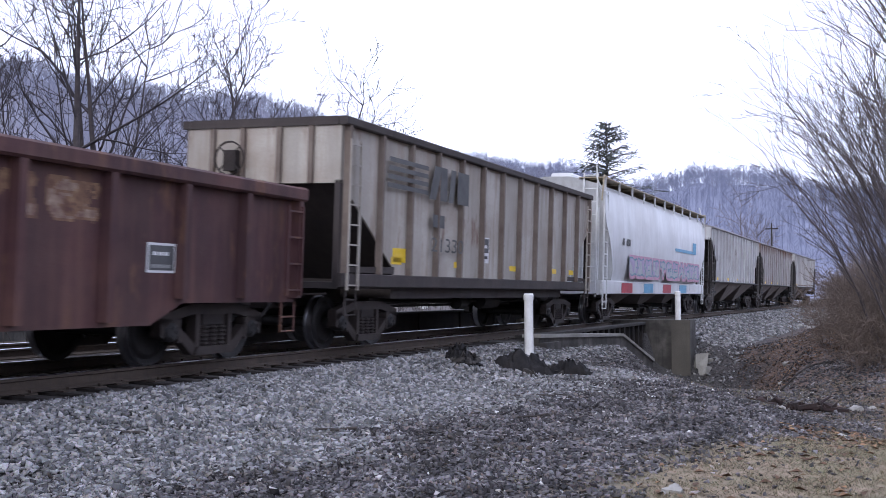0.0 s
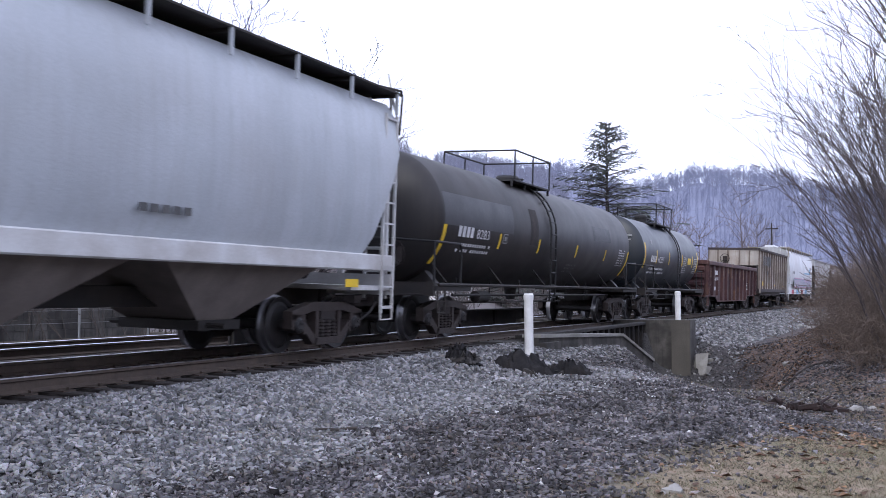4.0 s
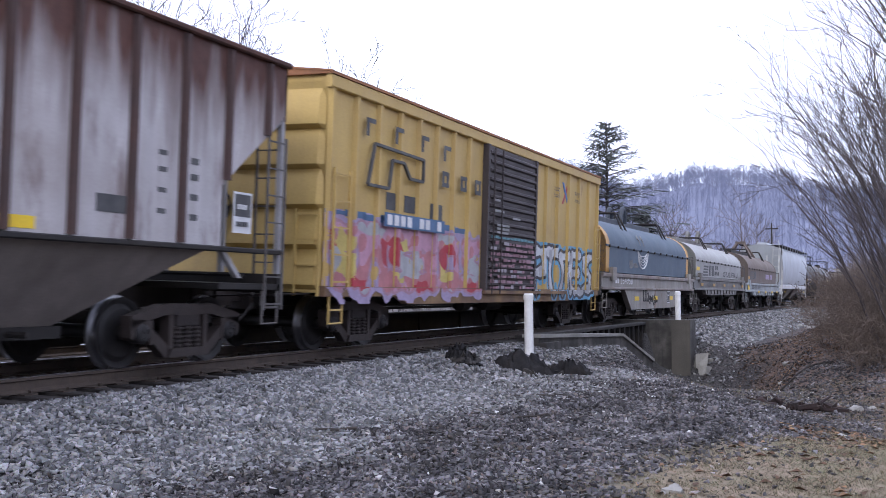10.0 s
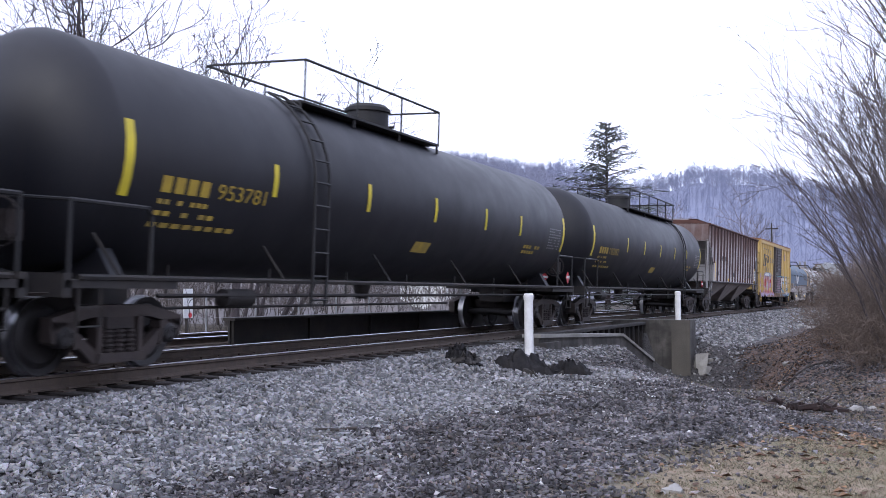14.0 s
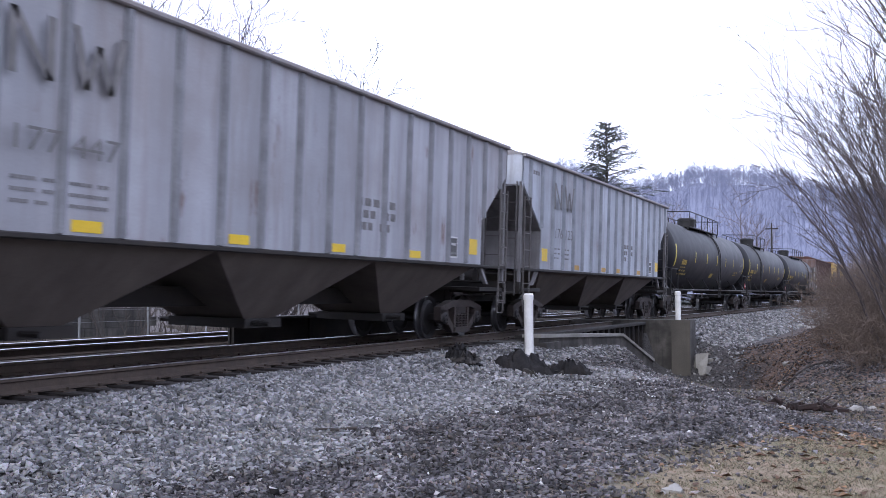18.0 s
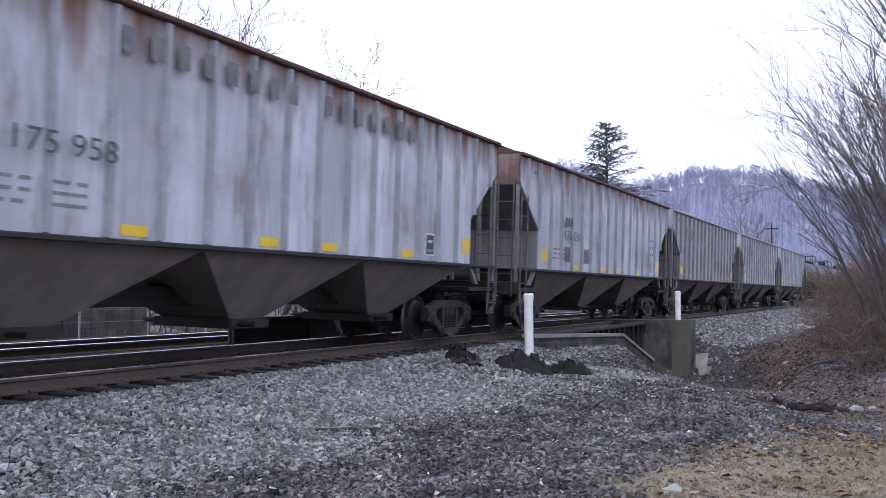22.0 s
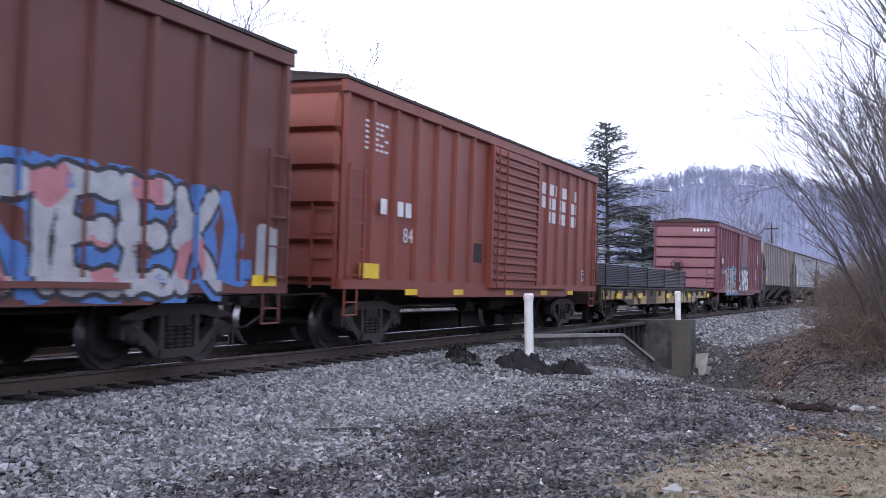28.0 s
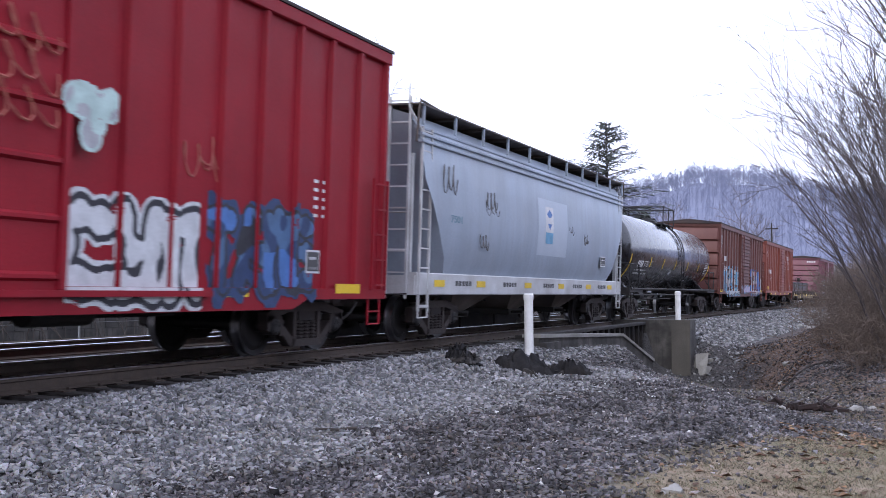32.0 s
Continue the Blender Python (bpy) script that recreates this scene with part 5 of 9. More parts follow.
# ---- graffiti: cells of paint that follow the side's ribs ----
STROKES = {
    "K": [((0.12, 0), (0.12, 1)), ((0.15, 0.5), (0.8, 1)), ((0.3, 0.55), (0.85, 0))],
    "E": [((0.12, 0), (0.12, 1)), ((0.12, 1), (0.8, 1)), ((0.12, 0.5), (0.7, 0.5)), ((0.12, 0), (0.82, 0))],
    "S": [((0.8, 0.96), (0.2, 0.92)), ((0.2, 0.92), (0.15, 0.62)), ((0.15, 0.62), (0.78, 0.42)), ((0.78, 0.42), (0.76, 0.08)), ((0.76, 0.08), (0.1, 0.02))],
    "O": [((0.12, 0.12), (0.12, 0.88)), ((0.12, 0.92), (0.75, 0.95)), ((0.78, 0.88), (0.78, 0.12)), ((0.75, 0.05), (0.12, 0.08))],
    "C": [((0.8, 0.9), (0.3, 0.98)), ((0.3, 0.98), (0.1, 0.6)), ((0.1, 0.6), (0.12, 0.12)), ((0.12, 0.12), (0.82, 0.05))],
    "Y": [((0.15, 1), (0.35, 0.5)), ((0.35, 0.5), (0.85, 0.55)), ((0.85, 1), (0.75, 0.0)), ((0.75, 0.0), (0.1, 0.05))],
    "N": [((0.15, 0), (0.15, 0.9)), ((0.15, 0.9), (0.8, 0.95)), ((0.8, 0.95), (0.75, 0.0))],
    "I": [((0.45, 0), (0.45, 1)), ((0.15, 1), (0.75, 1))],
    "L": [((0.2, 0), (0.2, 1)), ((0.2, 0), (0.8, 0.04))],
    "A": [((0.1, 0), (0.4, 1)), ((0.4, 1), (0.8, 0)), ((0.2, 0.35), (0.7, 0.35))],
    "P": [((0.12, 0), (0.12, 1)), ((0.12, 1), (0.75, 0.95)), ((0.75, 0.95), (0.72, 0.5)), ((0.72, 0.5), (0.15, 0.45))],
    "T": [((0.05, 1), (0.9, 1)), ((0.48, 0), (0.48, 1))],
    "R": [((0.12, 0), (0.12, 1)), ((0.12, 1), (0.72, 0.95)), ((0.72, 0.95), (0.7, 0.55)), ((0.7, 0.55), (0.15, 0.5)), ((0.35, 0.5), (0.8, 0))],
}


def painted(parent, x0, x1, z0, z1, wall, ribs, rib_w, rib_d, colours, seed, letters=5, fill=0.115, outline=0.05, halo=0.14, step=0.03, jag=0.5, name="graffiti", word="", sill=0.0):
    """Bubble strokes: colours are halo, outline, fill, second fill."""
    r = np.random.default_rng(seed)
    x0, x1 = x0 * LONG, x1 * LONG
    nx, nz = int((x1 - x0) / step), int((z1 - z0) / step)
    X, Z = np.meshgrid(x0 + (np.arange(nx) + 0.5) * step, z0 + (np.arange(nz) + 0.5) * step, indexing='ij')
    dist = np.full(X.shape, 9.0)
    w, h = (x1 - x0) / letters, z1 - z0
    forms = [[(0.1, 0.1), (0.1, 0.9)], [(0.1, 0.5), (0.75, 0.9)], [(0.1, 0.5), (0.8, 0.1)], [(0.1, 0.9), (0.75, 0.85)], [(0.15, 0.12), (0.8, 0.15)], [(0.2, 0.5), (0.7, 0.5)], [(0.8, 0.15), (0.75, 0.85)],
             [(0.45, 0.1), (0.5, 0.9)], [(0.8, 0.85), (0.2, 0.6)], [(0.2, 0.6), (0.8, 0.35)], [(0.1, 0.1), (0.45, 0.9)], [(0.45, 0.9), (0.8, 0.1)]]
    sets = [(0, 1, 2), (0, 3, 5, 4), (3, 8, 9, 4), (0, 6, 3, 4), (7, 3), (10, 11, 5), (0, 3, 5), (0, 10, 11, 6), (0, 4)]
    margin = fill + outline + 0.05
    if word:
        letters = len(word)
        w = (x1 - x0) / letters
    for k in range(letters):
        strokes = STROKES[word[k]] if word else [forms[f] for f in sets[int(r.integers(len(sets)))]]
        for (a, b), (c, d) in strokes:
            q = r.normal(0, 0.02 if word else 0.05, 4)
            ax, az = x0 + (k + 0.5 + (a + q[0] - 0.45) * 1.05) * w, z0 + margin + (b + q[1] * 0.5) * (h - 2 * margin)
            bx, bz = x0 + (k + 0.5 + (c + q[2] - 0.45) * 1.05) * w, z0 + margin + (d + q[3] * 0.5) * (h - 2 * margin)
            L2 = max((bx - ax) ** 2 + (bz - az) ** 2, 1e-6)
            t = np.clip(((X - ax) * (bx - ax) + (Z - az) * (bz - az)) / L2, 0, 1)
            bow = 0.12 * np.sin(math.pi * t) * r.normal()
            dist = np.minimum(dist, np.hypot(X - ax - t * (bx - ax) - bow * (bz - az), Z - az - t * (bz - az)) - min(0.03, 0.25 * fill) * np.sin(7 * t + k))
    wob = np.zeros(X.shape)
    for i in range(6):
        fx, fz, ph = r.uniform(3, 14), r.uniform(3, 14), r.uniform(0, 6.28, 2)
        wob += np.sin(fx * X + ph[0]) * np.sin(fz * Z + ph[1]) / 6
    cls = np.full(X.shape, -1)
    cls[dist + wob * jag * 0.2 < fill + outline + halo] = 0
    cls[dist < fill + outline] = 1
    two = wob + 0.6 * (Z - z0) / h > 0.32
    cls[(dist < fill) & two] = 2
    cls[(dist < fill) & ~two] = 3
    for k in range(4, len(colours)):
        sx, sz, ph = r.uniform(1.5, 4.0), r.uniform(2.0, 4.5), r.uniform(0, 6.28, 2)
        cls[(dist < fill * 1.02) & (np.sin(sx * X + ph[0]) * np.sin(sz * Z + ph[1]) + 0.5 * wob > 0.45)] = k
    if colours[0] is None:
        cls[cls == 0] = -1
    # drips and gaps of old paint
    cls[(wob > 0.42) & (r.random(X.shape) < 0.5)] = -1
    edge = x0 + np.arange(nx + 1) * step
    depth = np.zeros(nx + 1)
    for c in ribs:
        depth[np.abs(edge - c) < rib_w / 2] = rib_d
    keep = np.argwhere(cls >= 0)
    i, j = keep[:, 0], keep[:, 1]
    n = len(keep)
    V = np.zeros((n, 4, 3), np.float32)
    V[:, 0, 0] = V[:, 3, 0] = edge[i]
    V[:, 1, 0] = V[:, 2, 0] = edge[i + 1]
    V[:, 0, 2] = V[:, 1, 2] = z0 + j * step
    V[:, 2, 2] = V[:, 3, 2] = z0 + (j + 1) * step
    V[:, 0, 1] = V[:, 3, 1] = -wall - 0.005 - depth[i]
    V[:, 1, 1] = V[:, 2, 1] = -wall - 0.005 - depth[i + 1]
    V[z0 + (j + 0.5) * step < sill, :, 1] = -wall - 0.088
    me = fast_mesh(name, V.reshape(-1, 3), np.arange(4 * n).reshape(-1, 4), [m or M_WHITE for m in colours])
    me.polygons.foreach_set("material_index", cls[i, j].astype(np.int32))
    me.update()
    ob = new(name, me)
    ob.parent = parent
    return ob


def spray(name, c):
    return surf(name, c, tuple(0.72 * k for k in c), 5.0, 0.55, bump=0.02)


G_WHITE, G_BLUE, G_SKY, G_BLACK = spray("spray_white", (0.66, 0.68, 0.7)), spray("spray_blue", (0.08, 0.2, 0.5)), spray("spray_light_blue", (0.14, 0.38, 0.58)), spray("spray_black", (0.03, 0.03, 0.04))
G_GREY, G_RED, G_PINK, G_YEL = spray("spray_grey", (0.42, 0.44, 0.46)), spray("spray_red", (0.45, 0.05, 0.07)), spray("spray_pink", (0.55, 0.3, 0.4)), spray("spray_yellow", (0.62, 0.5, 0.16))
G_PALE, G_ROSE = spray("spray_pale_grey", (0.43, 0.43, 0.45)), spray("spray_rose", (0.5, 0.2, 0.22))
G_MAUVE = spray("spray_mauve", (0.42, 0.24, 0.31))
G_NAVY, G_SLATE = spray("spray_dark_blue", (0.03, 0.06, 0.15)), spray("spray_slate_blue", (0.08, 0.16, 0.3))
G_LILAC, G_TEAL, G_MINT = spray("spray_lilac", (0.4, 0.32, 0.48)), spray("spray_teal", (0.1, 0.25, 0.3)), spray("spray_mint", (0.5, 0.66, 0.62))


# ---- boxcars ----
M_ROOF = surf("tarred_dark_roof", (0.03, 0.026, 0.028), (0.05, 0.036, 0.034), 1.5, 0.8, grime=(0.08, 0.045, 0.035), grime_amount=0.3)


def boxcar(label, near, far, paint, door, ribs_a, ribs_b, roof_mat=None, door_mat=None, louvre=16, top=4.36, bottom=1.02, ridges=5, end_paint=None, door_bottom=0.12, sill_mat=None):
    """Outside-braced boxcar. door: its two edges along the line; ribs_a, ribs_b: the number of posts before and behind it."""
    car, half = start_car("boxcar", label, near, far, 1.9)
    mid = (near + far) / 2
    d0, d1 = (door[0] - mid) * LONG, (door[1] - mid) * LONG
    W = 1.49
    sill_mat = sill_mat or paint
    s = Shape()
    s.box(-half + 0.04, half - 0.04, -W, W, bottom + 0.12, top - 0.1)
    part("body", s, paint, car)
    # side posts
    xs = [-half + 0.12 + (d0 + half - 0.2) * i / ribs_a for i in range(ribs_a)] + [d1 + 0.08 + (half - d1 - 0.2) * (i + 1) / ribs_b for i in range(ribs_b)]
    for side in (-1, 1):
        for x in xs:
            p = Shape()
            w = 0.075
            prof = [(x - w, side * W), (x - w * 0.55, side * (W + 0.07)), (x + w * 0.55, side * (W + 0.07)), (x + w, side * W)]
            p.add([(a, b, z) for z in (bottom + 0.1, top - 0.16) for a, b in prof], [(0, 1, 5, 4), (1, 2, 6, 5), (2, 3, 7, 6), (0, 3, 2, 1), (4, 5, 6, 7)])
            part("side_post", p, paint, car)
        # top chord, side sill
        c = Shape()
        c.bar(-half, half, *sorted((side * (W - 0.02), side * (W + 0.085))), top - 0.2, top, 0.015)
        part("top_chord", c, paint, car)
        c = Shape()
        lo = bottom - 0.14
        c.slab([(-half, bottom), (-half + 2.6, bottom), (-half + 3.0, lo), (half - 3.0, lo), (half - 2.6, bottom), (half, bottom), (half, bottom + 0.16), (-half, bottom + 0.16)], *sorted((side * (W - 0.05), side * (W + 0.08))))
        part("side_sill", c, sill_mat, car)
        # door with its pressed ribs
        dm = door_mat or paint
        p = Shape()
        y0, y1 = sorted((side * W, side * (W + 0.1)))
        p.box(d0, d1, y0, y1, bottom + door_bottom, top - 0.22)
        dr = part("door", p, dm, car)
        for x in (d0, d1):
            e = Shape().bar(x - 0.05, x + 0.05, *sorted((side * W, side * (W + 0.14))), bottom + door_bottom, top - 0.2)
            part("door_frame", e, dm, dr)
        if louvre:
            for i in range(louvre):
                z = bottom + door_bottom + 0.14 + (top - 0.5 - bottom - door_bottom) * i / (louvre - 1)
                e = Shape()
                h = 0.05
                e.add([(x, side * (W + 0.1 + b), z + a) for x in (d0 + 0.09, d1 - 0.09) for a, b in ((-h, 0), (-0.02, 0.05), (0.02, 0.05), (h, 0))], [(0, 1, 5, 4), (1, 2, 6, 5), (2, 3, 7, 6), (0, 3, 2, 1), (4, 5, 6, 7)])
                part("pressed_rib", e, dm, dr)
        else:
            for z in (1.75, 2.45, 3.15, 3.75):
                e = Shape().box(d0 + 0.1, d1 - 0.1, *sorted((side * (W + 0.1), side * (W + 0.125))), z, z + 0.05)
                part("panel_seam", e, dm, dr)
        e = Shape()
        for x in (d0 + 0.25, d0 + 0.75):
            e.rod((x, side * (W + 0.17), bottom + 0.05), (x, side * (W + 0.17), top - 0.25), 0.018, 5)
        part("lock_rod", e, dm, dr)
        t = Shape()
        t.box(d0 - 0.1, min(d1 + 2.6, half - 0.4), *sorted((side * (W + 0.08), side * (W + 0.16))), bottom + 0.05, bottom + 0.12)
        part("door_track", t, sill_mat, car)
    # ends with horizontal pressed ridges
    for end in (-1, 1):
        e = Shape()
        x = end * (half - 0.04)
        e.box(*sorted((x, x - end * 0.05)), -W, W, bottom + 0.05, top)
        rid = []
        for i in range(ridges):
            z = bottom + 0.42 + (top - bottom - 0.7) * i / (ridges - 0.6)
            h = (top - bottom) / ridges * 0.46
            prof = [(z - h, 0.0), (z - h * 0.78, 0.12), (z + h * 0.5, 0.085), (z + h, 0.0)]
            ins = [-W + 0.03, -W + 0.1, W - 0.1, W - 0.03]
            vs = []
            for k, yy in enumerate(ins):
                vs += [(x + end * b * (1 if 0 < k < 3 else 0), yy, zz) for zz, b in prof]
            fs = [(k * 4 + j, k * 4 + j + 1, k * 4 + 5 + j, k * 4 + 4 + j) for k in range(3) for j in range(3)]
            rid.append(Shape().add(vs, fs))
        ew = part("end_wall", e, end_paint or paint, car)
        for q in rid:
            part("pressed_ridge", q, end_paint or paint, ew)
        for y in (-W + 0.22,):
            ladder(car, y - 0.2, y + 0.22, x + end * 0.11, bottom, bottom + 1.35, end_paint or paint, 4, axis='y')
        ladder(car, end * (half - 0.12), end * (half - 0.62), -W - 0.12, bottom + 0.15, bottom + 2.0, paint, 5, "side_ladder")
        stirrup(car, end * (half - 0.38), -W - 0.05, bottom, paint, 0.42, 0.42)
    brake_wheel(car, -half - 0.22, 0.35, 2.3, -1)
    # roof with cross seams
    r = Shape()
    over = 0.1
    prof = [(-W - over, top + 0.002), (-W - over, top + 0.05), (0, top + 0.2), (W + over, top + 0.05), (W + over, top + 0.002)]
    r.sweep([(-half - 0.03, prof), (half + 0.03, prof)])
    rf = part("roof", r, roof_mat or M_ROOF, car)
    for i in range(13):
        x = -half + (2 * half) * i / 12
        q = Shape()
        q.sweep([(x - 0.04, [(-W - over + 0.01, top + 0.03), (0, top + 0.19), (W + over - 0.01, top + 0.03), (W + over - 0.01, top + 0.06), (0, top + 0.225), (-W - over + 0.01, top + 0.06)]), (x + 0.04, [(-W - over + 0.01, top + 0.03), (0, top + 0.19), (W + over - 0.01, top + 0.03), (W + over - 0.01, top + 0.06), (0, top + 0.225), (-W - over + 0.01, top + 0.06)])])
        part("roof_seam", q, roof_mat or M_ROOF, rf)
    centre_sill(car, half, M_STEEL, 0.66, 1.05)
    return car, half, mid, W, xs


# ---- ribbed covered hoppers ----
M_HOPROOF = surf("grimy_grey_roof_sheet", (0.33, 0.32, 0.335), (0.22, 0.205, 0.205), 1.5, 0.8, grime=(0.16, 0.1, 0.08), grime_amount=0.35)
M_GRAB = surf("grimy_grab_irons", (0.13, 0.122, 0.122), (0.075, 0.066, 0.064), 3.0, 0.8)


def hopper_bays(car, half, z_top, mat, n=3, y_top=1.42, first=2.3, low=0.42):
    """Sloping discharge bays under a hopper car."""
    a, b = -half + first, half - first
    step = (b - a) / n
    for i in range(n):
        x0, x1 = a + i * step, a + (i + 1) * step
        c = (x0 + x1) / 2
        s = Shape()
        s.add([(x0, -y_top, z_top), (x1, -y_top, z_top), (x1, y_top, z_top), (x0, y_top, z_top), (c - 0.42, -0.62, low + 0.12), (c + 0.42, -0.62, low + 0.12), (c + 0.42, 0.62, low + 0.12), (c - 0.42, 0.62, low + 0.12)],
              [(0, 1, 5, 4), (1, 2, 6, 5), (2, 3, 7, 6), (3, 0, 4, 7), (4, 5, 6, 7)])
        bay = part("hopper_bay", s, mat, car)
        g = Shape()
        g.box(c - 0.5, c + 0.5, -0.7, 0.7, low - 0.02, low + 0.12)
        g.rod((c - 0.3, -1.0, low + 0.05), (c - 0.3, 1.0, low + 0.05), 0.04, 6)
        part("outlet_gate", g, M_STEEL, bay)
    c = Shape()
    c.box(-half + 0.2, half - 0.2, -0.2, 0.2, 0.72, 1.0)
    part("centre_sill", c, M_STEEL, car)


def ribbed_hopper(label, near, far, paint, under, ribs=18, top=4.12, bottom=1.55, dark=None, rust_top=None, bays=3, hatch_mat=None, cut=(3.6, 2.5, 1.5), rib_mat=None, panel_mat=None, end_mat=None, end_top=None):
    """Covered hopper with vertical side ribs and open slope-sheet ends."""
    car, half = start_car("covered_hopper", label, near, far, 1.65)
    W = 1.5
    dark = dark or M_STEEL
    zc, zd, dx = cut
    for side in (-1, 1):
        s = Shape()
        outline_pts = [(-half + dx, bottom), (half - dx, bottom), (half - dx, zd), (half, zc), (half, top), (-half, top), (-half, zc), (-half + dx, zd)]
        s.slab(outline_pts, *sorted((side * (W - 0.004), side * (W - 0.03))))
        sheet = part("side_sheet", s, paint, car)
        # welded panels between the ribs
        cuts = sorted([-half, half, -half + dx, half - dx] + [-half + 0.5 + (2 * half - 1.0) * i / (ribs - 1) for i in range(ribs)])
        for a, b in zip(cuts[:-1], cuts[1:]):
            if b - a < 0.05 or side > 0:
                continue
            low = [bottom if half - abs((a + b) / 2) > dx else zd + (zc - zd) * (dx - (half - abs(c))) / dx for c in (a, b)]
            part("side_panel", Shape().slab([(a, low[0]), (b, low[1]), (b, top), (a, top)], -W, -W + 0.003), panel_mat or paint, sheet, smooth=False)
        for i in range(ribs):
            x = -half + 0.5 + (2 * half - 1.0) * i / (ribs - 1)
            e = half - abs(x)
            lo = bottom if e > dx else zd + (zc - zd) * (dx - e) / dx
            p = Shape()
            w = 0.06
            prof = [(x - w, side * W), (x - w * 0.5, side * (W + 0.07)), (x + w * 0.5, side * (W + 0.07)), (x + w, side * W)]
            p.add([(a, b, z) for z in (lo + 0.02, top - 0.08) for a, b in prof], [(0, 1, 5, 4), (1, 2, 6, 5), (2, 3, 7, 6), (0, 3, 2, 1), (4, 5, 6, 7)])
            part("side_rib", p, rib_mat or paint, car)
        c = Shape().bar(-half, half, *sorted((side * (W - 0.02), side * (W + 0.08))), top - 0.06, top + 0.02, 0.02)
        part("top_chord", c, rust_top or M_HOPROOF, car)
        c = Shape().bar(-half + 0.1, half - 0.1, *sorted((side * (W - 0.06), side * (W + 0.05))), bottom - 0.06, bottom + 0.01, 0.015)
        part("side_sill", c, M_STEEL, car)
    # roof, running board, hatches
    r = Shape()
    prof = [(-W, top - 0.02), (-W, top + 0.02), (-0.9, top + 0.16), (0.9, top + 0.16), (W, top + 0.02), (W, top - 0.02)]
    r.sweep([(-half, prof), (half, prof)])
    rf = part("roof", r, rust_top or M_HOPROOF, car)
    w = Shape()
    for y in (-0.68, 0.68):
        w.box(-half + 0.2, half - 0.2, y - 0.2, y + 0.2, top + 0.2, top + 0.23)
    part("running_board", w, rust_top or M_HOPROOF, rf)
    h = Shape()
    for x in (-0.5, 0.5):
        h.box(x * half - half * 0.42, x * half + half * 0.42, -0.38, 0.38, top + 0.15, top + 0.26)
    part("trough_hatch", h, hatch_mat or M_HOPROOF, rf)
    # ends
    for end in (-1, 1):
        x = end * half
        e = Shape()
        e.box(*sorted((x, x - end * 0.04)), -W, W, zc - 0.1, top)
        part("end_sheet", e, end_top or paint, car)
        g = Shape().slab([(x - end * 0.02, zc - 0.08), (x - end * dx, zd), (x - end * (dx + 0.06), zd), (x - end * 0.09, zc - 0.08)], -W + 0.03, W - 0.03)
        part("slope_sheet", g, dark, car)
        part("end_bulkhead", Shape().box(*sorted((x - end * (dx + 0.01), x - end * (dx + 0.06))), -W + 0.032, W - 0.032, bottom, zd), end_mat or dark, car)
        f = Shape()
        for y in (-W + 0.05, -0.5, 0.5, W - 0.05):
            f.box(*sorted((x, x - end * 0.09)), y - 0.035, y + 0.035, 1.05, zc)
        f.slab([(x - end * dx, bottom), (x - end * (dx - 0.12), bottom), (x - end * 0.95, 1.15), (x - end * 1.05, 1.15)], -W + 0.02, -W + 0.1)
        f.slab([(x - end * dx, bottom), (x - end * (dx - 0.12), bottom), (x - end * 0.95, 1.15), (x - end * 1.05, 1.15)], W - 0.1, W - 0.02)
        part("end_post", f, dark, car)
        pf = Shape()
        pf.box(*sorted((x + end * 0.02, x - end * dx)), -W, W, 1.0, 1.08)
        pf.box(*sorted((x + end * 0.04, x - end * 0.1)), -W, W, 0.95, 1.22)
        part("end_platform", pf, M_STEEL, car)
        ladder(car, x - end * 0.06, x - end * 0.5, -W - 0.05, 0.72, zc - 0.35, M_GRAB, 7, "side_ladder", r=0.014)
        ladder(car, -W + 0.12, -W + 0.5, x + end * 0.05, 0.9, zc, M_GRAB, 7, "end_ladder", axis='y', r=0.014)
        a = Shape()
        a.lathe([(-0.35, 0.03), (-0.3, 0.2), (0.3, 0.2), (0.35, 0.03)], 12, 'y', (x - end * 0.9, 0.3, 1.34))
        a.rod((x - end * 0.5, -1.2, 1.2), (x - end * 0.5, 1.2, 1.2), 0.03, 5)
        part("brake_reservoir", a, M_STEEL, car)
        stirrup(car, x - end * 0.34, -W - 0.04, 0.98, M_GRAB, 0.45, 0.38)
    brake_wheel(car, -half - 0.16, 0.55, 2.2, -1)
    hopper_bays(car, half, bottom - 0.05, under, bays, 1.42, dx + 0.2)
    return car, half, (near + far) / 2, W


# ---- smooth-sided covered hoppers ----
def loft(rings, caps=True):
    s = Shape()
    n = len(rings[0])
    faces = [(r * n + i, r * n + (i + 1) % n, (r + 1) * n + (i + 1) % n, (r + 1) * n + i) for r in range(len(rings) - 1) for i in range(n)]
    if caps:
        faces += [tuple(range(n))[::-1], tuple((len(rings) - 1) * n + i for i in range(n))]
    s.add([p for ring in rings for p in ring], faces)
    return s


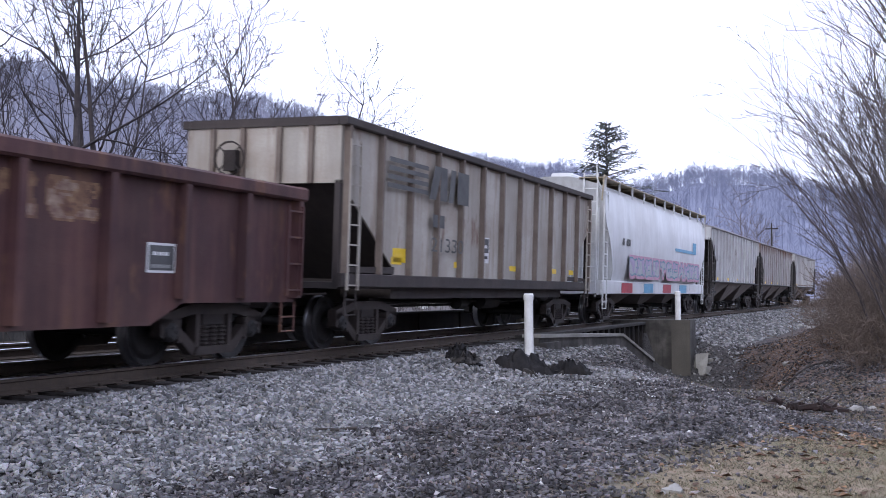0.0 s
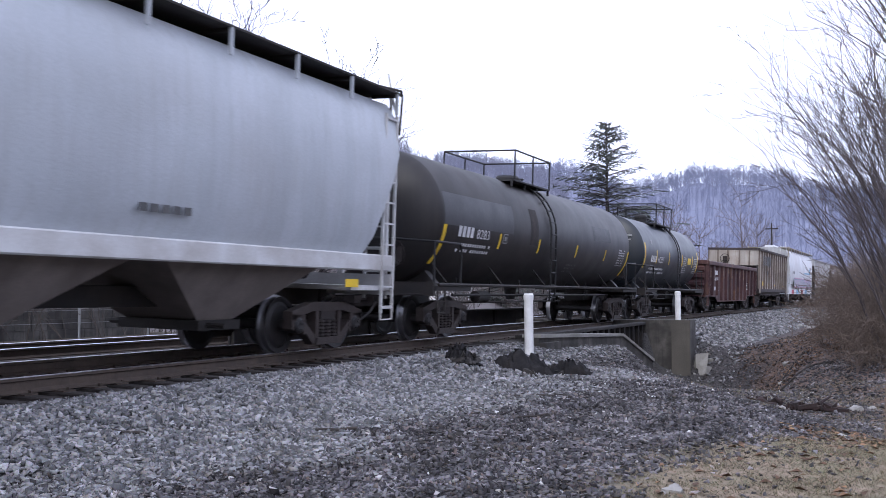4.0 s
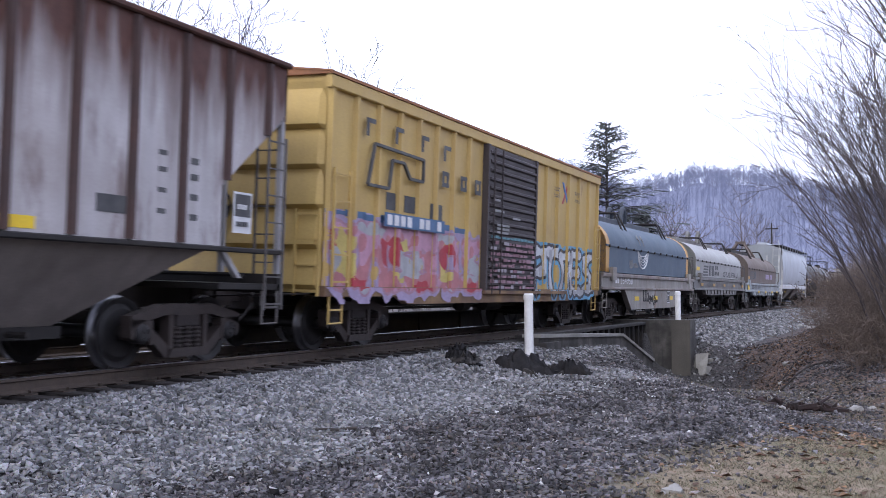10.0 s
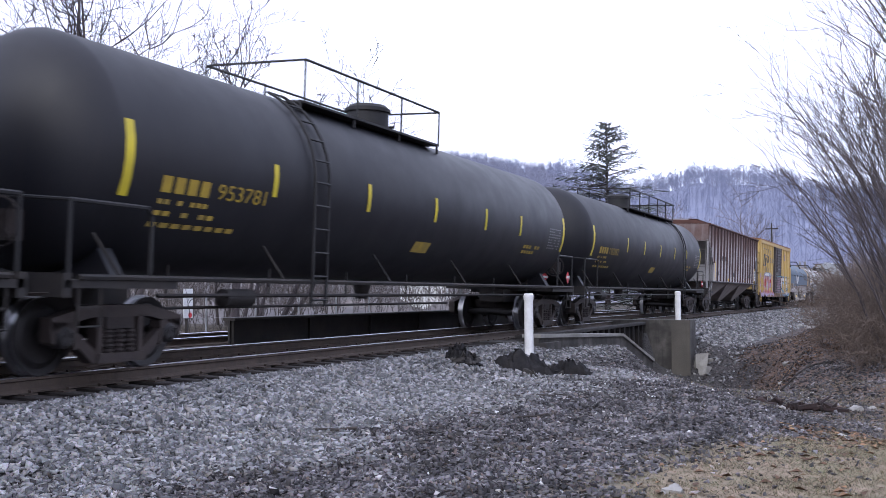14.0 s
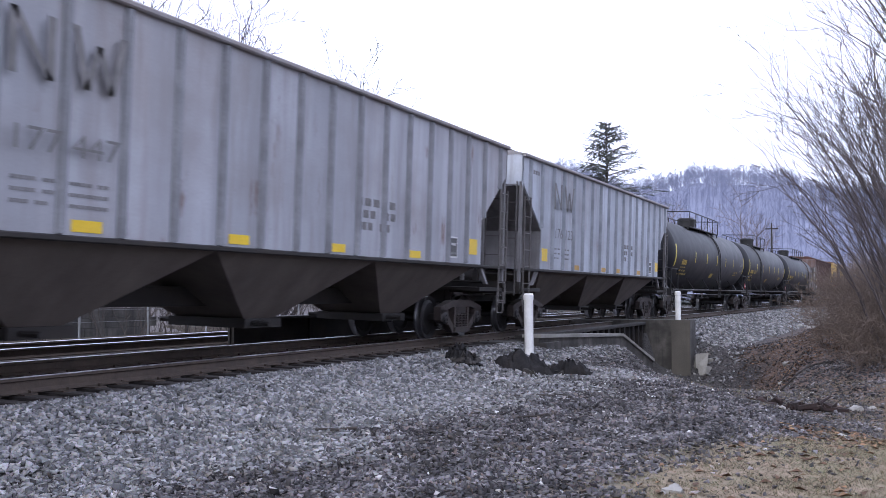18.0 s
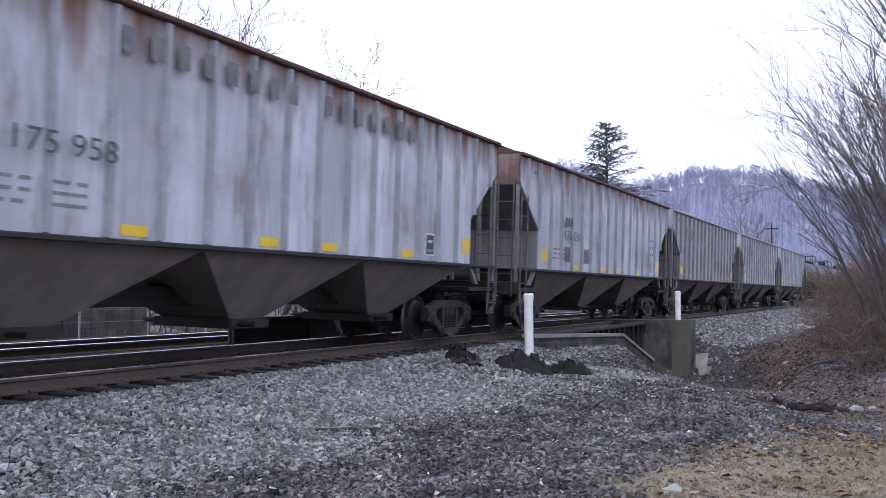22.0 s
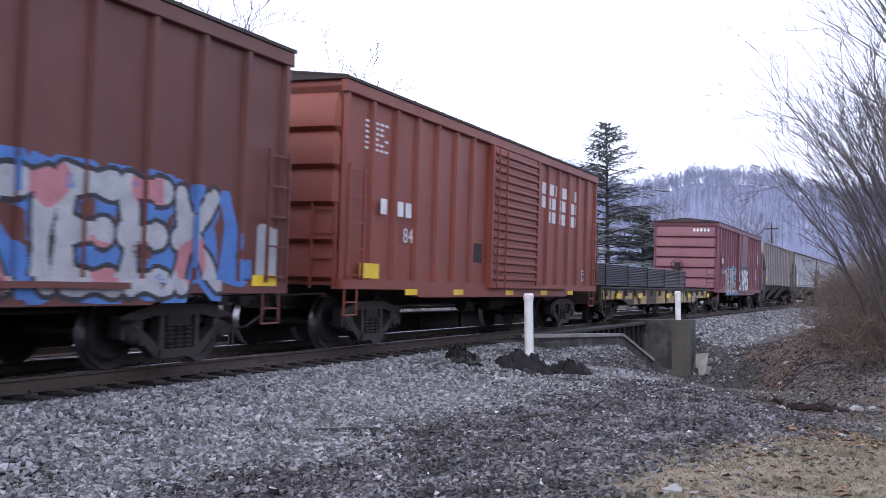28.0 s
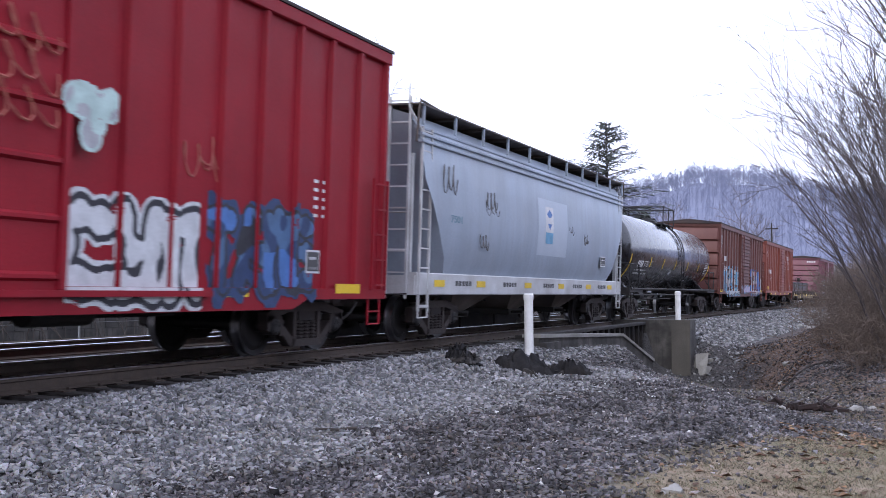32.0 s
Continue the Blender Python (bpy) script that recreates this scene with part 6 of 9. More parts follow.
def hull_patch(car, name, pts, base, bulge, shoulder, top, mat, off=0.006, rows=6):
    """A painted four-sided field that follows the curve of a smooth hopper's side; pts run low edge, then high edge."""
    (ax, az), (bx, bz), (cx, cz), (dx, dz) = [(x * LONG, z) for x, z in pts]
    zs = [base, base + 0.35, base + 0.9, base + 1.35, base + 1.8, shoulder, top - 0.22]
    ys = [1.36, 1.5, bulge - 0.02, bulge, bulge - 0.03, bulge - 0.1, 1.25]
    s = Shape()
    vs = []
    for i in range(rows + 1):
        t = i / rows
        for x, z in ((ax + (dx - ax) * t, az + (dz - az) * t), (bx + (cx - bx) * t, bz + (cz - bz) * t)):
            vs.append((x, -float(np.interp(z, zs, ys)) - off, z))
    s.add(vs, [(2 * i, 2 * i + 1, 2 * i + 3, 2 * i + 2) for i in range(rows)])
    return part(name, s, mat, car)


def smooth_hopper(label, near, far, paint, sill, under, top=4.5, base=1.3, bulge=1.58, board=None, rails=True, cut=1.5, knee=3.3, bands=0, shoulder=3.95, sill_h=0.36):
    """Covered hopper with bulging welded sides, sloped end sheets and a railed roof walk."""
    car, half = start_car("covered_hopper", label, near, far, 1.7)
    side = [(1.36, base), (1.5, base + 0.35), (bulge - 0.02, base + 0.9), (bulge, base + 1.35), (bulge - 0.03, base + 1.8), (bulge - 0.1, shoulder), (1.25, top - 0.22), (0.8, top - 0.08), (0.4, top)]
    prof = [(-y, z) for y, z in side] + [(y, z) for y, z in reversed(side)]
    prof = [(y, z) for y, z in prof]

    def ring(x, end):
        out = []
        for y, z in prof:
            k = max(0.0, (knee - z) / (knee - base))
            out.append((x - end * cut * k, y, z))
        return out
    xs = [(-half, -1)] + [(-half + 1.7 + (2 * half - 3.4) * i / 8, 0) for i in range(9)] + [(half, 1)]
    body = part("tank_body", loft([ring(x, e) for x, e in xs]), paint, car)
    for i in range(bands):
        s = Shape()
        z = shoulder - 0.2 + 0.13 * i
        y = float(np.interp(z + 0.03, [base + 1.8, shoulder, top - 0.22], [bulge - 0.03, bulge - 0.1, 1.25]))
        s.bar(-half, half, -y - 0.045, -y + 0.05, z, z + 0.06, 0.012)
        part("side_bead", s, paint, body)
    for sd in (-1, 1):
        s = Shape().bar(-half, half, *sorted((sd * 1.34, sd * 1.5)), base - sill_h, base + 0.06, 0.02)
        part("side_sill", s, sill, car)
    # roof hatch and walkway
    s = Shape().bar(-half + 0.5, half - 0.5, -0.35, 0.35, top - 0.02, top + 0.16, 0.05)
    part("trough_hatch", s, paint, body)
    bm = board or M_STEEL
    brackets = Shape()
    for y in (-1.0, 1.0):
        s = Shape()
        s.box(-half - 0.1, half + 0.1, y * 1.12 - 0.4, y * 1.12 + 0.4, top - 0.06, top - 0.03)
        n = 11
        for i in range(n):
            x = -half + 0.1 + (2 * half - 0.2) * i / (n - 1)
            s.box(x - 0.02, x + 0.02, *sorted((y * 1.0, y * 1.5)), top - 0.12, top - 0.06)
            brackets.box(x - 0.025, x + 0.025, *sorted((y * 1.47, y * 1.52)), top - 0.42, top - 0.02)
        if rails:
            for end in (-1, 1):
                s.pipe([(end * (half - 0.9), y * 1.5, top - 0.05), (end * (half + 0.05), y * 1.5, top + 0.02), (end * (half + 0.1), y * 1.5, top - 0.1), (end * (half + 0.1), y * 1.46, top - 0.75)], 0.024, 6)
        part("roof_walk", s, bm, car)
    ob = part("walk_bracket", brackets, paint, car)
    ob["kind"] = "stuff"
    for end in (-1, 1):
        x = end * half
        g = Shape()
        for y in (-1.3, -0.45, 0.45, 1.3):
            g.box(*sorted((x, x - end * 0.08)), y - 0.05, y + 0.05, 1.05, knee + 0.25)
        g.box(*sorted((x + end * 0.02, x - end * 1.5)), -1.45, 1.45, 1.0, 1.08)
        g.box(*sorted((x + end * 0.04, x - end * 0.1)), -1.47, 1.47, 0.92, 1.28)
        for z in (1.75, 2.45):
            g.rod((x, -1.3, z), (x, 1.3, z), 0.02, 5)
        part("end_frame", g, sill, car)
        ladder(car, x - end * 0.08, x - end * 0.5, -1.5, 0.62, shoulder + 0.1, sill, 10, "side_ladder", r=0.02)
        ladder(car, -1.3, -0.88, x + end * 0.06, 0.85, top + 0.1, sill, 10, "end_ladder", axis='y', r=0.02)
        p = Shape().pipe([(x + end * 0.02, -1.25, top + 0.34), (x + end * 0.12, -1.3, top - 0.1), (x - end * 0.05, -1.5, shoulder)], 0.022, 5)
        part("grab_iron", p, sill, car)
        a = Shape().lathe([(-0.4, 0.03), (-0.35, 0.2), (0.35, 0.2), (0.4, 0.03)], 12, 'y', (x - end * 0.8, 0.2, 1.36))
        part("brake_reservoir", a, M_STEEL, car)
        stirrup(car, x - end * 0.29, -1.5, 0.95, sill, 0.45, 0.42)
    hopper_bays(car, half, base - 0.02, under, 3, 1.34, cut + 0.75)
    return car, half, (near + far) / 2


# ---- open hopper ----
def open_hopper(label, near, far, paint, dark, rib_mat, top=3.72, bottom=1.27):
    car, half = start_car("open_hopper", label, near, far, 1.7)
    W = 1.48
    for side in (-1, 1):
        s = Shape()
        s.slab([(-half + 2.0, bottom), (half - 2.0, bottom), (half - 2.0, bottom + 0.1), (half - 0.02, 2.75), (half, top), (-half, top), (-half + 0.02, 2.75), (-half + 2.0, bottom + 0.1)], *sorted((side * W, side * (W - 0.03))))
        part("side_sheet", s, paint, car)
        s = Shape()
        s.slab([(-half + 0.1, bottom + 0.02), (-half + 2.0, bottom + 0.02), (-half + 2.0, bottom + 0.14), (-half + 0.1, bottom + 0.1)], *sorted((side * (W - 0.05), side * (W + 0.02))))
        s.slab([(half - 0.1, bottom + 0.02), (half - 0.1, bottom + 0.1), (half - 2.0, bottom + 0.14), (half - 2.0, bottom + 0.02)], *sorted((side * (W - 0.05), side * (W + 0.02))))
        s.bar(-half, half, *sorted((side * (W - 0.06), side * (W + 0.08))), bottom - 0.22, bottom, 0.015)
        part("side_sill", s, dark, car)
        n = 13
        for i in range(n):
            x = -half + 0.15 + (2 * half - 0.3) * i / (n - 1)
            p = Shape()
            w = 0.06
            lo = bottom if 1 < i < n - 2 else (bottom + 0.0)
            prof = [(x - w, side * W), (x - w * 0.6, side * (W + 0.1)), (x + w * 0.6, side * (W + 0.1)), (x + w, side * W)]
            p.add([(a, b, z) for z in (lo, top - 0.08) for a, b in prof], [(0, 1, 5, 4), (1, 2, 6, 5), (2, 3, 7, 6), (0, 3, 2, 1), (4, 5, 6, 7)])
            part("side_rib", p, rib_mat, car)
        c = Shape().bar(-half - 0.03, half + 0.03, *sorted((side * (W - 0.04), side * (W + 0.11))), top - 0.09, top + 0.05, 0.02)
        part("top_chord", c, dark, car)
    for end in (-1, 1):
        x = end * half
        e = Shape()
        e.box(*sorted((x, x - end * 0.05)), -W, W, 2.7, top - 0.09)
        part("end_chord", Shape().box(*sorted((x + end * 0.03, x - end * 0.06)), -W + 0.05, W - 0.05, top - 0.09, top + 0.05), dark, car)
        for y in (-0.95, -0.35, 0.35, 0.95):
            part("end_stiffener", Shape().box(*sorted((x + end * 0.07, x + end * 0.001)), y - 0.04, y + 0.04, 2.7, top - 0.1), rib_mat, car)
        part("end_sheet", e, paint, car)
        g = Shape()
        g.add([(x - end * 0.03, -W + 0.03, 2.75), (x - end * 0.03, W - 0.03, 2.75), (x - end * 2.4, W - 0.03, bottom - 0.1), (x - end * 2.4, -W + 0.03, bottom - 0.1)], [(0, 1, 2, 3)])
        part("slope_sheet", g, dark, car)
        f = Shape()
        for y in (-W + 0.05, 0, W - 0.05):
            f.box(*sorted((x, x - end * 0.1)), y - 0.05, y + 0.05, 1.05, 2.75)
        f.box(*sorted((x, x - end * 1.9)), -W, W, 1.02, 1.12)
        part("end_frame", f, dark, car)
        ladder(car, x - end * 0.14, x - end * 0.5, -W - 0.1, 1.0, top - 0.3, paint, 8, "side_ladder")
        stirrup(car, x - end * 0.34, -W - 0.06, 1.1, dark, 0.5)
    brake_wheel(car, -half - 0.2, 0.5, 3.1, -1)
    s = Shape()
    s.box(-half + 2.2, half - 2.2, -1.35, 1.35, 0.85, bottom - 0.1)
    part("hopper_floor", s, dark, car)
    centre_sill(car, half, M_STEEL, 0.7, 1.0)
    return car, half, (near + far) / 2, W


# ---- gondola ----
def gondola(label, near, far, paint, inside, top=2.42, bottom=0.82):
    car, half = start_car("gondola", label, near, far, 1.65)
    W = 1.42
    for side in (-1, 1):
        s = Shape()
        lo = bottom - 0.26
        s.slab([(-half, bottom), (-half + 2.7, bottom), (-half + 3.3, lo), (half - 3.3, lo), (half - 2.7, bottom), (half, bottom), (half, top), (-half, top)], *sorted((side * W, side * (W - 0.04))))
        part("side_sheet", s, paint, car)
        n = 13
        for i in range(n):
            x = -half + 0.1 + (2 * half - 0.2) * i / (n - 1)
            p = Shape()
            w = 0.09
            z0 = bottom if half - abs(x) < 2.9 else lo
            prof = [(x - w, side * W), (x - w * 0.6, side * (W + 0.12)), (x + w * 0.6, side * (W + 0.12)), (x + w, side * W)]
            p.add([(a, b, z) for z in (z0 + 0.06, top - 0.1) for a, b in prof], [(0, 1, 5, 4), (1, 2, 6, 5), (2, 3, 7, 6), (0, 3, 2, 1), (4, 5, 6, 7)])
            part("side_stake", p, paint, car)
        c = Shape().bar(-half - 0.02, half + 0.02, *sorted((side * (W - 0.03), side * (W + 0.15))), top - 0.12, top + 0.08, 0.03)
        part("top_chord", c, paint, car)
    for end in (-1, 1):
        x = end * half
        e = Shape()
        e.box(*sorted((x, x - end * 0.05)), -W, W, bottom, top + 0.05)
        for z in (1.08, 1.43, 1.78, 2.12):
            prof = [(z - 0.15, 0.0), (z - 0.07, 0.12), (z + 0.07, 0.12), (z + 0.15, 0.0)]
            part("end_ridge", Shape().add([(x + end * b, yy, zz) for yy in (-W + 0.08, W - 0.08) for zz, b in prof], [(0, 1, 5, 4), (1, 2, 6, 5), (2, 3, 7, 6), (0, 3, 2, 1), (4, 5, 6, 7)]), paint, car, smooth=False)
        part("end_chord", Shape().box(*sorted((x + end * 0.1, x - end * 0.08)), -W - 0.05, W + 0.05, top - 0.08, top + 0.1), paint, car)
        part("end_wall", e, paint, car)
        ladder(car, x - end * 0.1, x - end * 0.5, -W - 0.14, bottom + 0.1, top - 0.2, paint, 4, "side_ladder")
        stirrup(car, x - end * 0.3, -W - 0.05, bottom, paint, 0.42)
    f = Shape().box(-half + 0.05, half - 0.05, -W + 0.04, W - 0.04, 0.9, 0.98)
    part("floor", f, inside, car)
    centre_sill(car, half, M_STEEL, 0.62, 0.9)
    return car, half, (near + far) / 2, W


# ---- tank cars ----
def tank_car(label, near, far, paint, radius=1.5, zc=2.62, head=0.75, dome=0.0, rail=(-1.5, 2.0), lad=0.6, stripes=(), inset=0.6, saddle=True, walk_mat=None, sill_mat=None, dome_r=0.33, dome_h=0.45, rail_h=0.5, stripe_mat=None):
    """near, far: the ends of the straight part of the barrel."""
    mid = (near + far) / 2
    car, half = start_car("tank_car", label, near - head - 0.15, far + head + 0.15, head + 0.15 + inset)
    half_b = (far - near) / 2 * LONG
    R = radius
    # dished heads with a tight knuckle
    dish = [(1.0, 0.015), (0.985, 0.16), (0.94, 0.32), (0.86, 0.48), (0.74, 0.64), (0.58, 0.78), (0.4, 0.89), (0.22, 0.955), (0.08, 0.988), (0.0, 1.0)]
    prof = [(-half_b - head * a, R * r) for a, r in dish] + [(half_b + head * a, R * r) for a, r in reversed(dish)]
    part("tank_barrel", Shape().lathe(prof, 48, 'x', (0, 0, zc)), paint, car)
    wm = walk_mat or M_BLACK
    # dome housing
    if dome is not None:
        s = Shape().lathe([(zc + R - 0.08, dome_r), (zc + R + dome_h - 0.06, dome_r), (zc + R + dome_h, dome_r * 0.85)], 18, 'z', (dome, 0, 0))
        s.lathe([(zc + R + dome_h - 0.14, dome_r + 0.04), (zc + R + dome_h - 0.08, dome_r + 0.04)], 18, 'z', (dome, 0, 0))
        part("manway_dome", s, wm, car)
        v = Shape().lathe([(zc + R - 0.05, 0.1), (zc + R + 0.22, 0.1)], 10, 'z', (dome + 0.9, 0.1, 0))
        v.rod((dome + 0.9, -0.15, zc + R + 0.2), (dome + 0.9, 0.35, zc + R + 0.2), 0.03)
        part("safety_valve", v, wm, car)
    # platform and its rails
    x0, x1 = rail[0] * LONG, rail[1] * LONG
    lad *= LONG
    s = Shape()
    for sd in (-1, 1):
        s.box(x0, x1, *sorted((sd * 0.45, sd * 0.95)), zc + R * 0.9, zc + R * 0.9 + 0.04)
        for i in range(4):
            x = x0 + (x1 - x0) * i / 3
            s.rod((x, sd * 0.9, zc + R * 0.8), (x, sd * 0.9, zc + R * 0.93), 0.03, 5)
    part("platform", s, wm, car)
    s = Shape()
    zt = zc + R + rail_h
    for sd in (-1, 1):
        n = max(3, int((x1 - x0) / 1.5) + 1)
        for i in range(n):
            x = x0 + 0.05 + (x1 - x0 - 0.1) * i / (n - 1)
            s.rod((x, sd * 0.95, zc + R * 0.9), (x, sd * 0.95, zt), 0.022, 5)
        s.rod((x0 + 0.05, sd * 0.95, zt), (x1 - 0.05, sd * 0.95, zt), 0.024, 5)
    for x in (x0 + 0.05, x1 - 0.05):
        s.rod((x, -0.95, zt), (x, 0.95, zt), 0.022, 5)
    part("safety_rail", s, wm, car)
    # side ladder that follows the barrel
    s = Shape()
    for x in (lad - 0.21, lad + 0.21):
        pts = [(x, -(R + 0.07) * math.cos(a), zc + (R + 0.07) * math.sin(a)) for a in np.linspace(1.15, -0.05, 8)]
        pts += [(x, -R - 0.07, 1.1), (x, -R - 0.05, 0.75)]
        s.pipe(pts, 0.025, 5)
    for a in np.linspace(1.1, 0.0, 6):
        y, z = -(R + 0.08) * math.cos(a), zc + (R + 0.08) * math.sin(a)
        s.rod((lad - 0.21, y, z), (lad + 0.21, y, z), 0.018, 5)
    for z in np.linspace(zc - 0.35, 0.85, 5):
        s.rod((lad - 0.21, -R - 0.08, z), (lad + 0.21, -R - 0.08, z), 0.018, 5)
    part("ladder", s, wm, car)
    # long side rail at sill height, end platforms
    s = Shape()
    for sd in (-1, 1):
        s.rod((-half + 0.2, sd * 1.5, 1.12), (half - 0.2, sd * 1.5, 1.12), 0.035, 6)
        for x in np.linspace(-half_b, half_b, 6):
            s.pipe([(x, sd * 1.5, 1.12), (x - 0.15, sd * 1.2, zc - R * 0.68)], 0.022, 5)
    part("running_rail", s, sill_mat or M_STEEL, car)
    s = Shape()
    s.rod((-half + 2.2, -0.95, 0.9), (half - 2.2, -0.95, 0.9), 0.03, 5)
    s.rod((-half + 2.6, -0.6, 0.72), (0.3 * half, -0.6, 0.72), 0.022, 5)
    for x in np.linspace(-half + 2.4, half - 2.4, 7):
        s.rod((x, -0.95, 0.88), (x, -0.95, 1.0 + 0.2 * R), 0.018, 4)
    s.lathe([(-0.4, 0.03), (-0.34, 0.13), (0.34, 0.13), (0.4, 0.03)], 12, 'x', (-half + 4.1, -0.85, 0.86))
    part("brake_pipe", s, M_STEEL, car)
    for end in (-1, 1):
        x = end * half
        g = Shape()
        g.box(*sorted((x, x - end * 1.9)), -1.5, 1.5, 1.0, 1.09)
        g.box(*sorted((x + end * 0.03, x - end * 0.1)), -1.5, 1.5, 0.9, 1.16)
        g.box(*sorted((x, x - end * 2.4)), -0.33, 0.33, 0.7, 1.02)
        part("end_platform", g, sill_mat or M_STEEL, car)
        if saddle:
            b = Shape()
            xs = end * (half_b - 0.35)
            a = np.linspace(-2.25, -0.89, 9)
            pts = [(R * math.cos(t) * 1.01, zc + R * math.sin(t) * 1.01) for t in a]
            ring = pts + [(1.2, 1.05), (-1.2, 1.05)]
            b.sweep([(xs - 0.12, ring), (xs + 0.12, ring)])
            part("saddle", b, paint, car)
        h = Shape()
        h.pipe([(x - end * 0.08, -1.46, 1.1), (x - end * 0.08, -1.46, 1.95), (x - end * 0.08, -0.5, 2.0), (x - end * 0.08, 0.5, 2.0), (x - end * 0.08, 1.46, 1.95), (x - end * 0.08, 1.46, 1.1)], 0.026, 6)
        h.pipe([(x - end * 0.08, -1.46, 1.95), (x - end * 1.35, -1.46, 1.95), (x - end * 1.42, -1.46, 1.85), (x - end * 1.42, -1.46, 1.1)], 0.026, 6)
        part("end_handrail", h, wm, car)
        stirrup(car, x - end * 0.4, -1.48, 1.0, sill_mat or M_STEEL, 0.42)
    brake_wheel(car, -half - 0.06, -0.6, 1.7, -1)
    b = Shape().lathe([(-0.5, 0.04), (-0.42, 0.2), (0.42, 0.2), (0.5, 0.04)], 14, 'y', (half - 0.7, 0.2, 1.32))
    part("brake_reservoir", b, M_TRUCK, car)
    g = Shape()
    g.lathe([(zc - R - 0.35, 0.12), (zc - R + 0.05, 0.2)], 12, 'z')
    part("bottom_outlet", g, M_STEEL, car)
    for k, (x, a0, a1, w) in enumerate(stripes):
        barrel_patch(car, "reflective_stripe", x - w / 2, x + w / 2, a0, a1, R, zc, stripe_mat or M_YELLOW)
    return car, half_b / LONG, mid, R, zc


def barrel_patch(car, name, x0, x1, a0, a1, R, zc, mat, off=0.008, n=5):
    """A patch glued to the barrel between two heights, given as angles over its waist in degrees."""
    s = Shape()
    x0, x1 = x0 * LONG, x1 * LONG
    pts = []
    for a in np.linspace(radians(a0), radians(a1), n):
        pts.append((-(R + off) * math.cos(a), zc + (R + off) * math.sin(a)))
    s.add([(x, y, z) for x in (x0, x1) for y, z in pts], [(i, i + n, i + n + 1, i + 1) for i in range(n - 1)])
    return part(name, s, mat, car)


def barrel_text(car, text, x, w, z, h, R, zc, mat):
    ob = side_text(car, text, x, z, h, w, R, mat)
    co = np.empty(len(ob.data.vertices) * 3, np.float32)
    ob.data.vertices.foreach_get("co", co)
    co = co.reshape(-1, 3)
    co[:, 1] = -np.sqrt(np.maximum((R + 0.012) ** 2 - (co[:, 2] - zc) ** 2, 0.01))
    ob.data.vertices.foreach_set("co", co.ravel())
    ob.data.update()
    return ob


def barrel_bars(car, name, x0, z0, width, height, n, R, zc, mat, seed=0):
    r = random.Random(seed + n)
    s = Shape()
    step, x0 = width / n * LONG, x0 * LONG
    for i in range(n):
        if n > 4 and r.random() < 0.15:
            continue
        a, b = x0 + i * step, x0 + (i + 0.72) * step
        f = lambda z: -math.sqrt((R + 0.01) ** 2 - (z - zc) ** 2)
        s.add([(a, f(z0), z0), (b, f(z0), z0), (b, f(z0 + height), z0 + height), (a, f(z0 + height), z0 + height)], [(0, 1, 2, 3)])
    ob = part(name, s, mat, car)
    if n > 1:
        ob["kind"] = "stuff"
    return ob


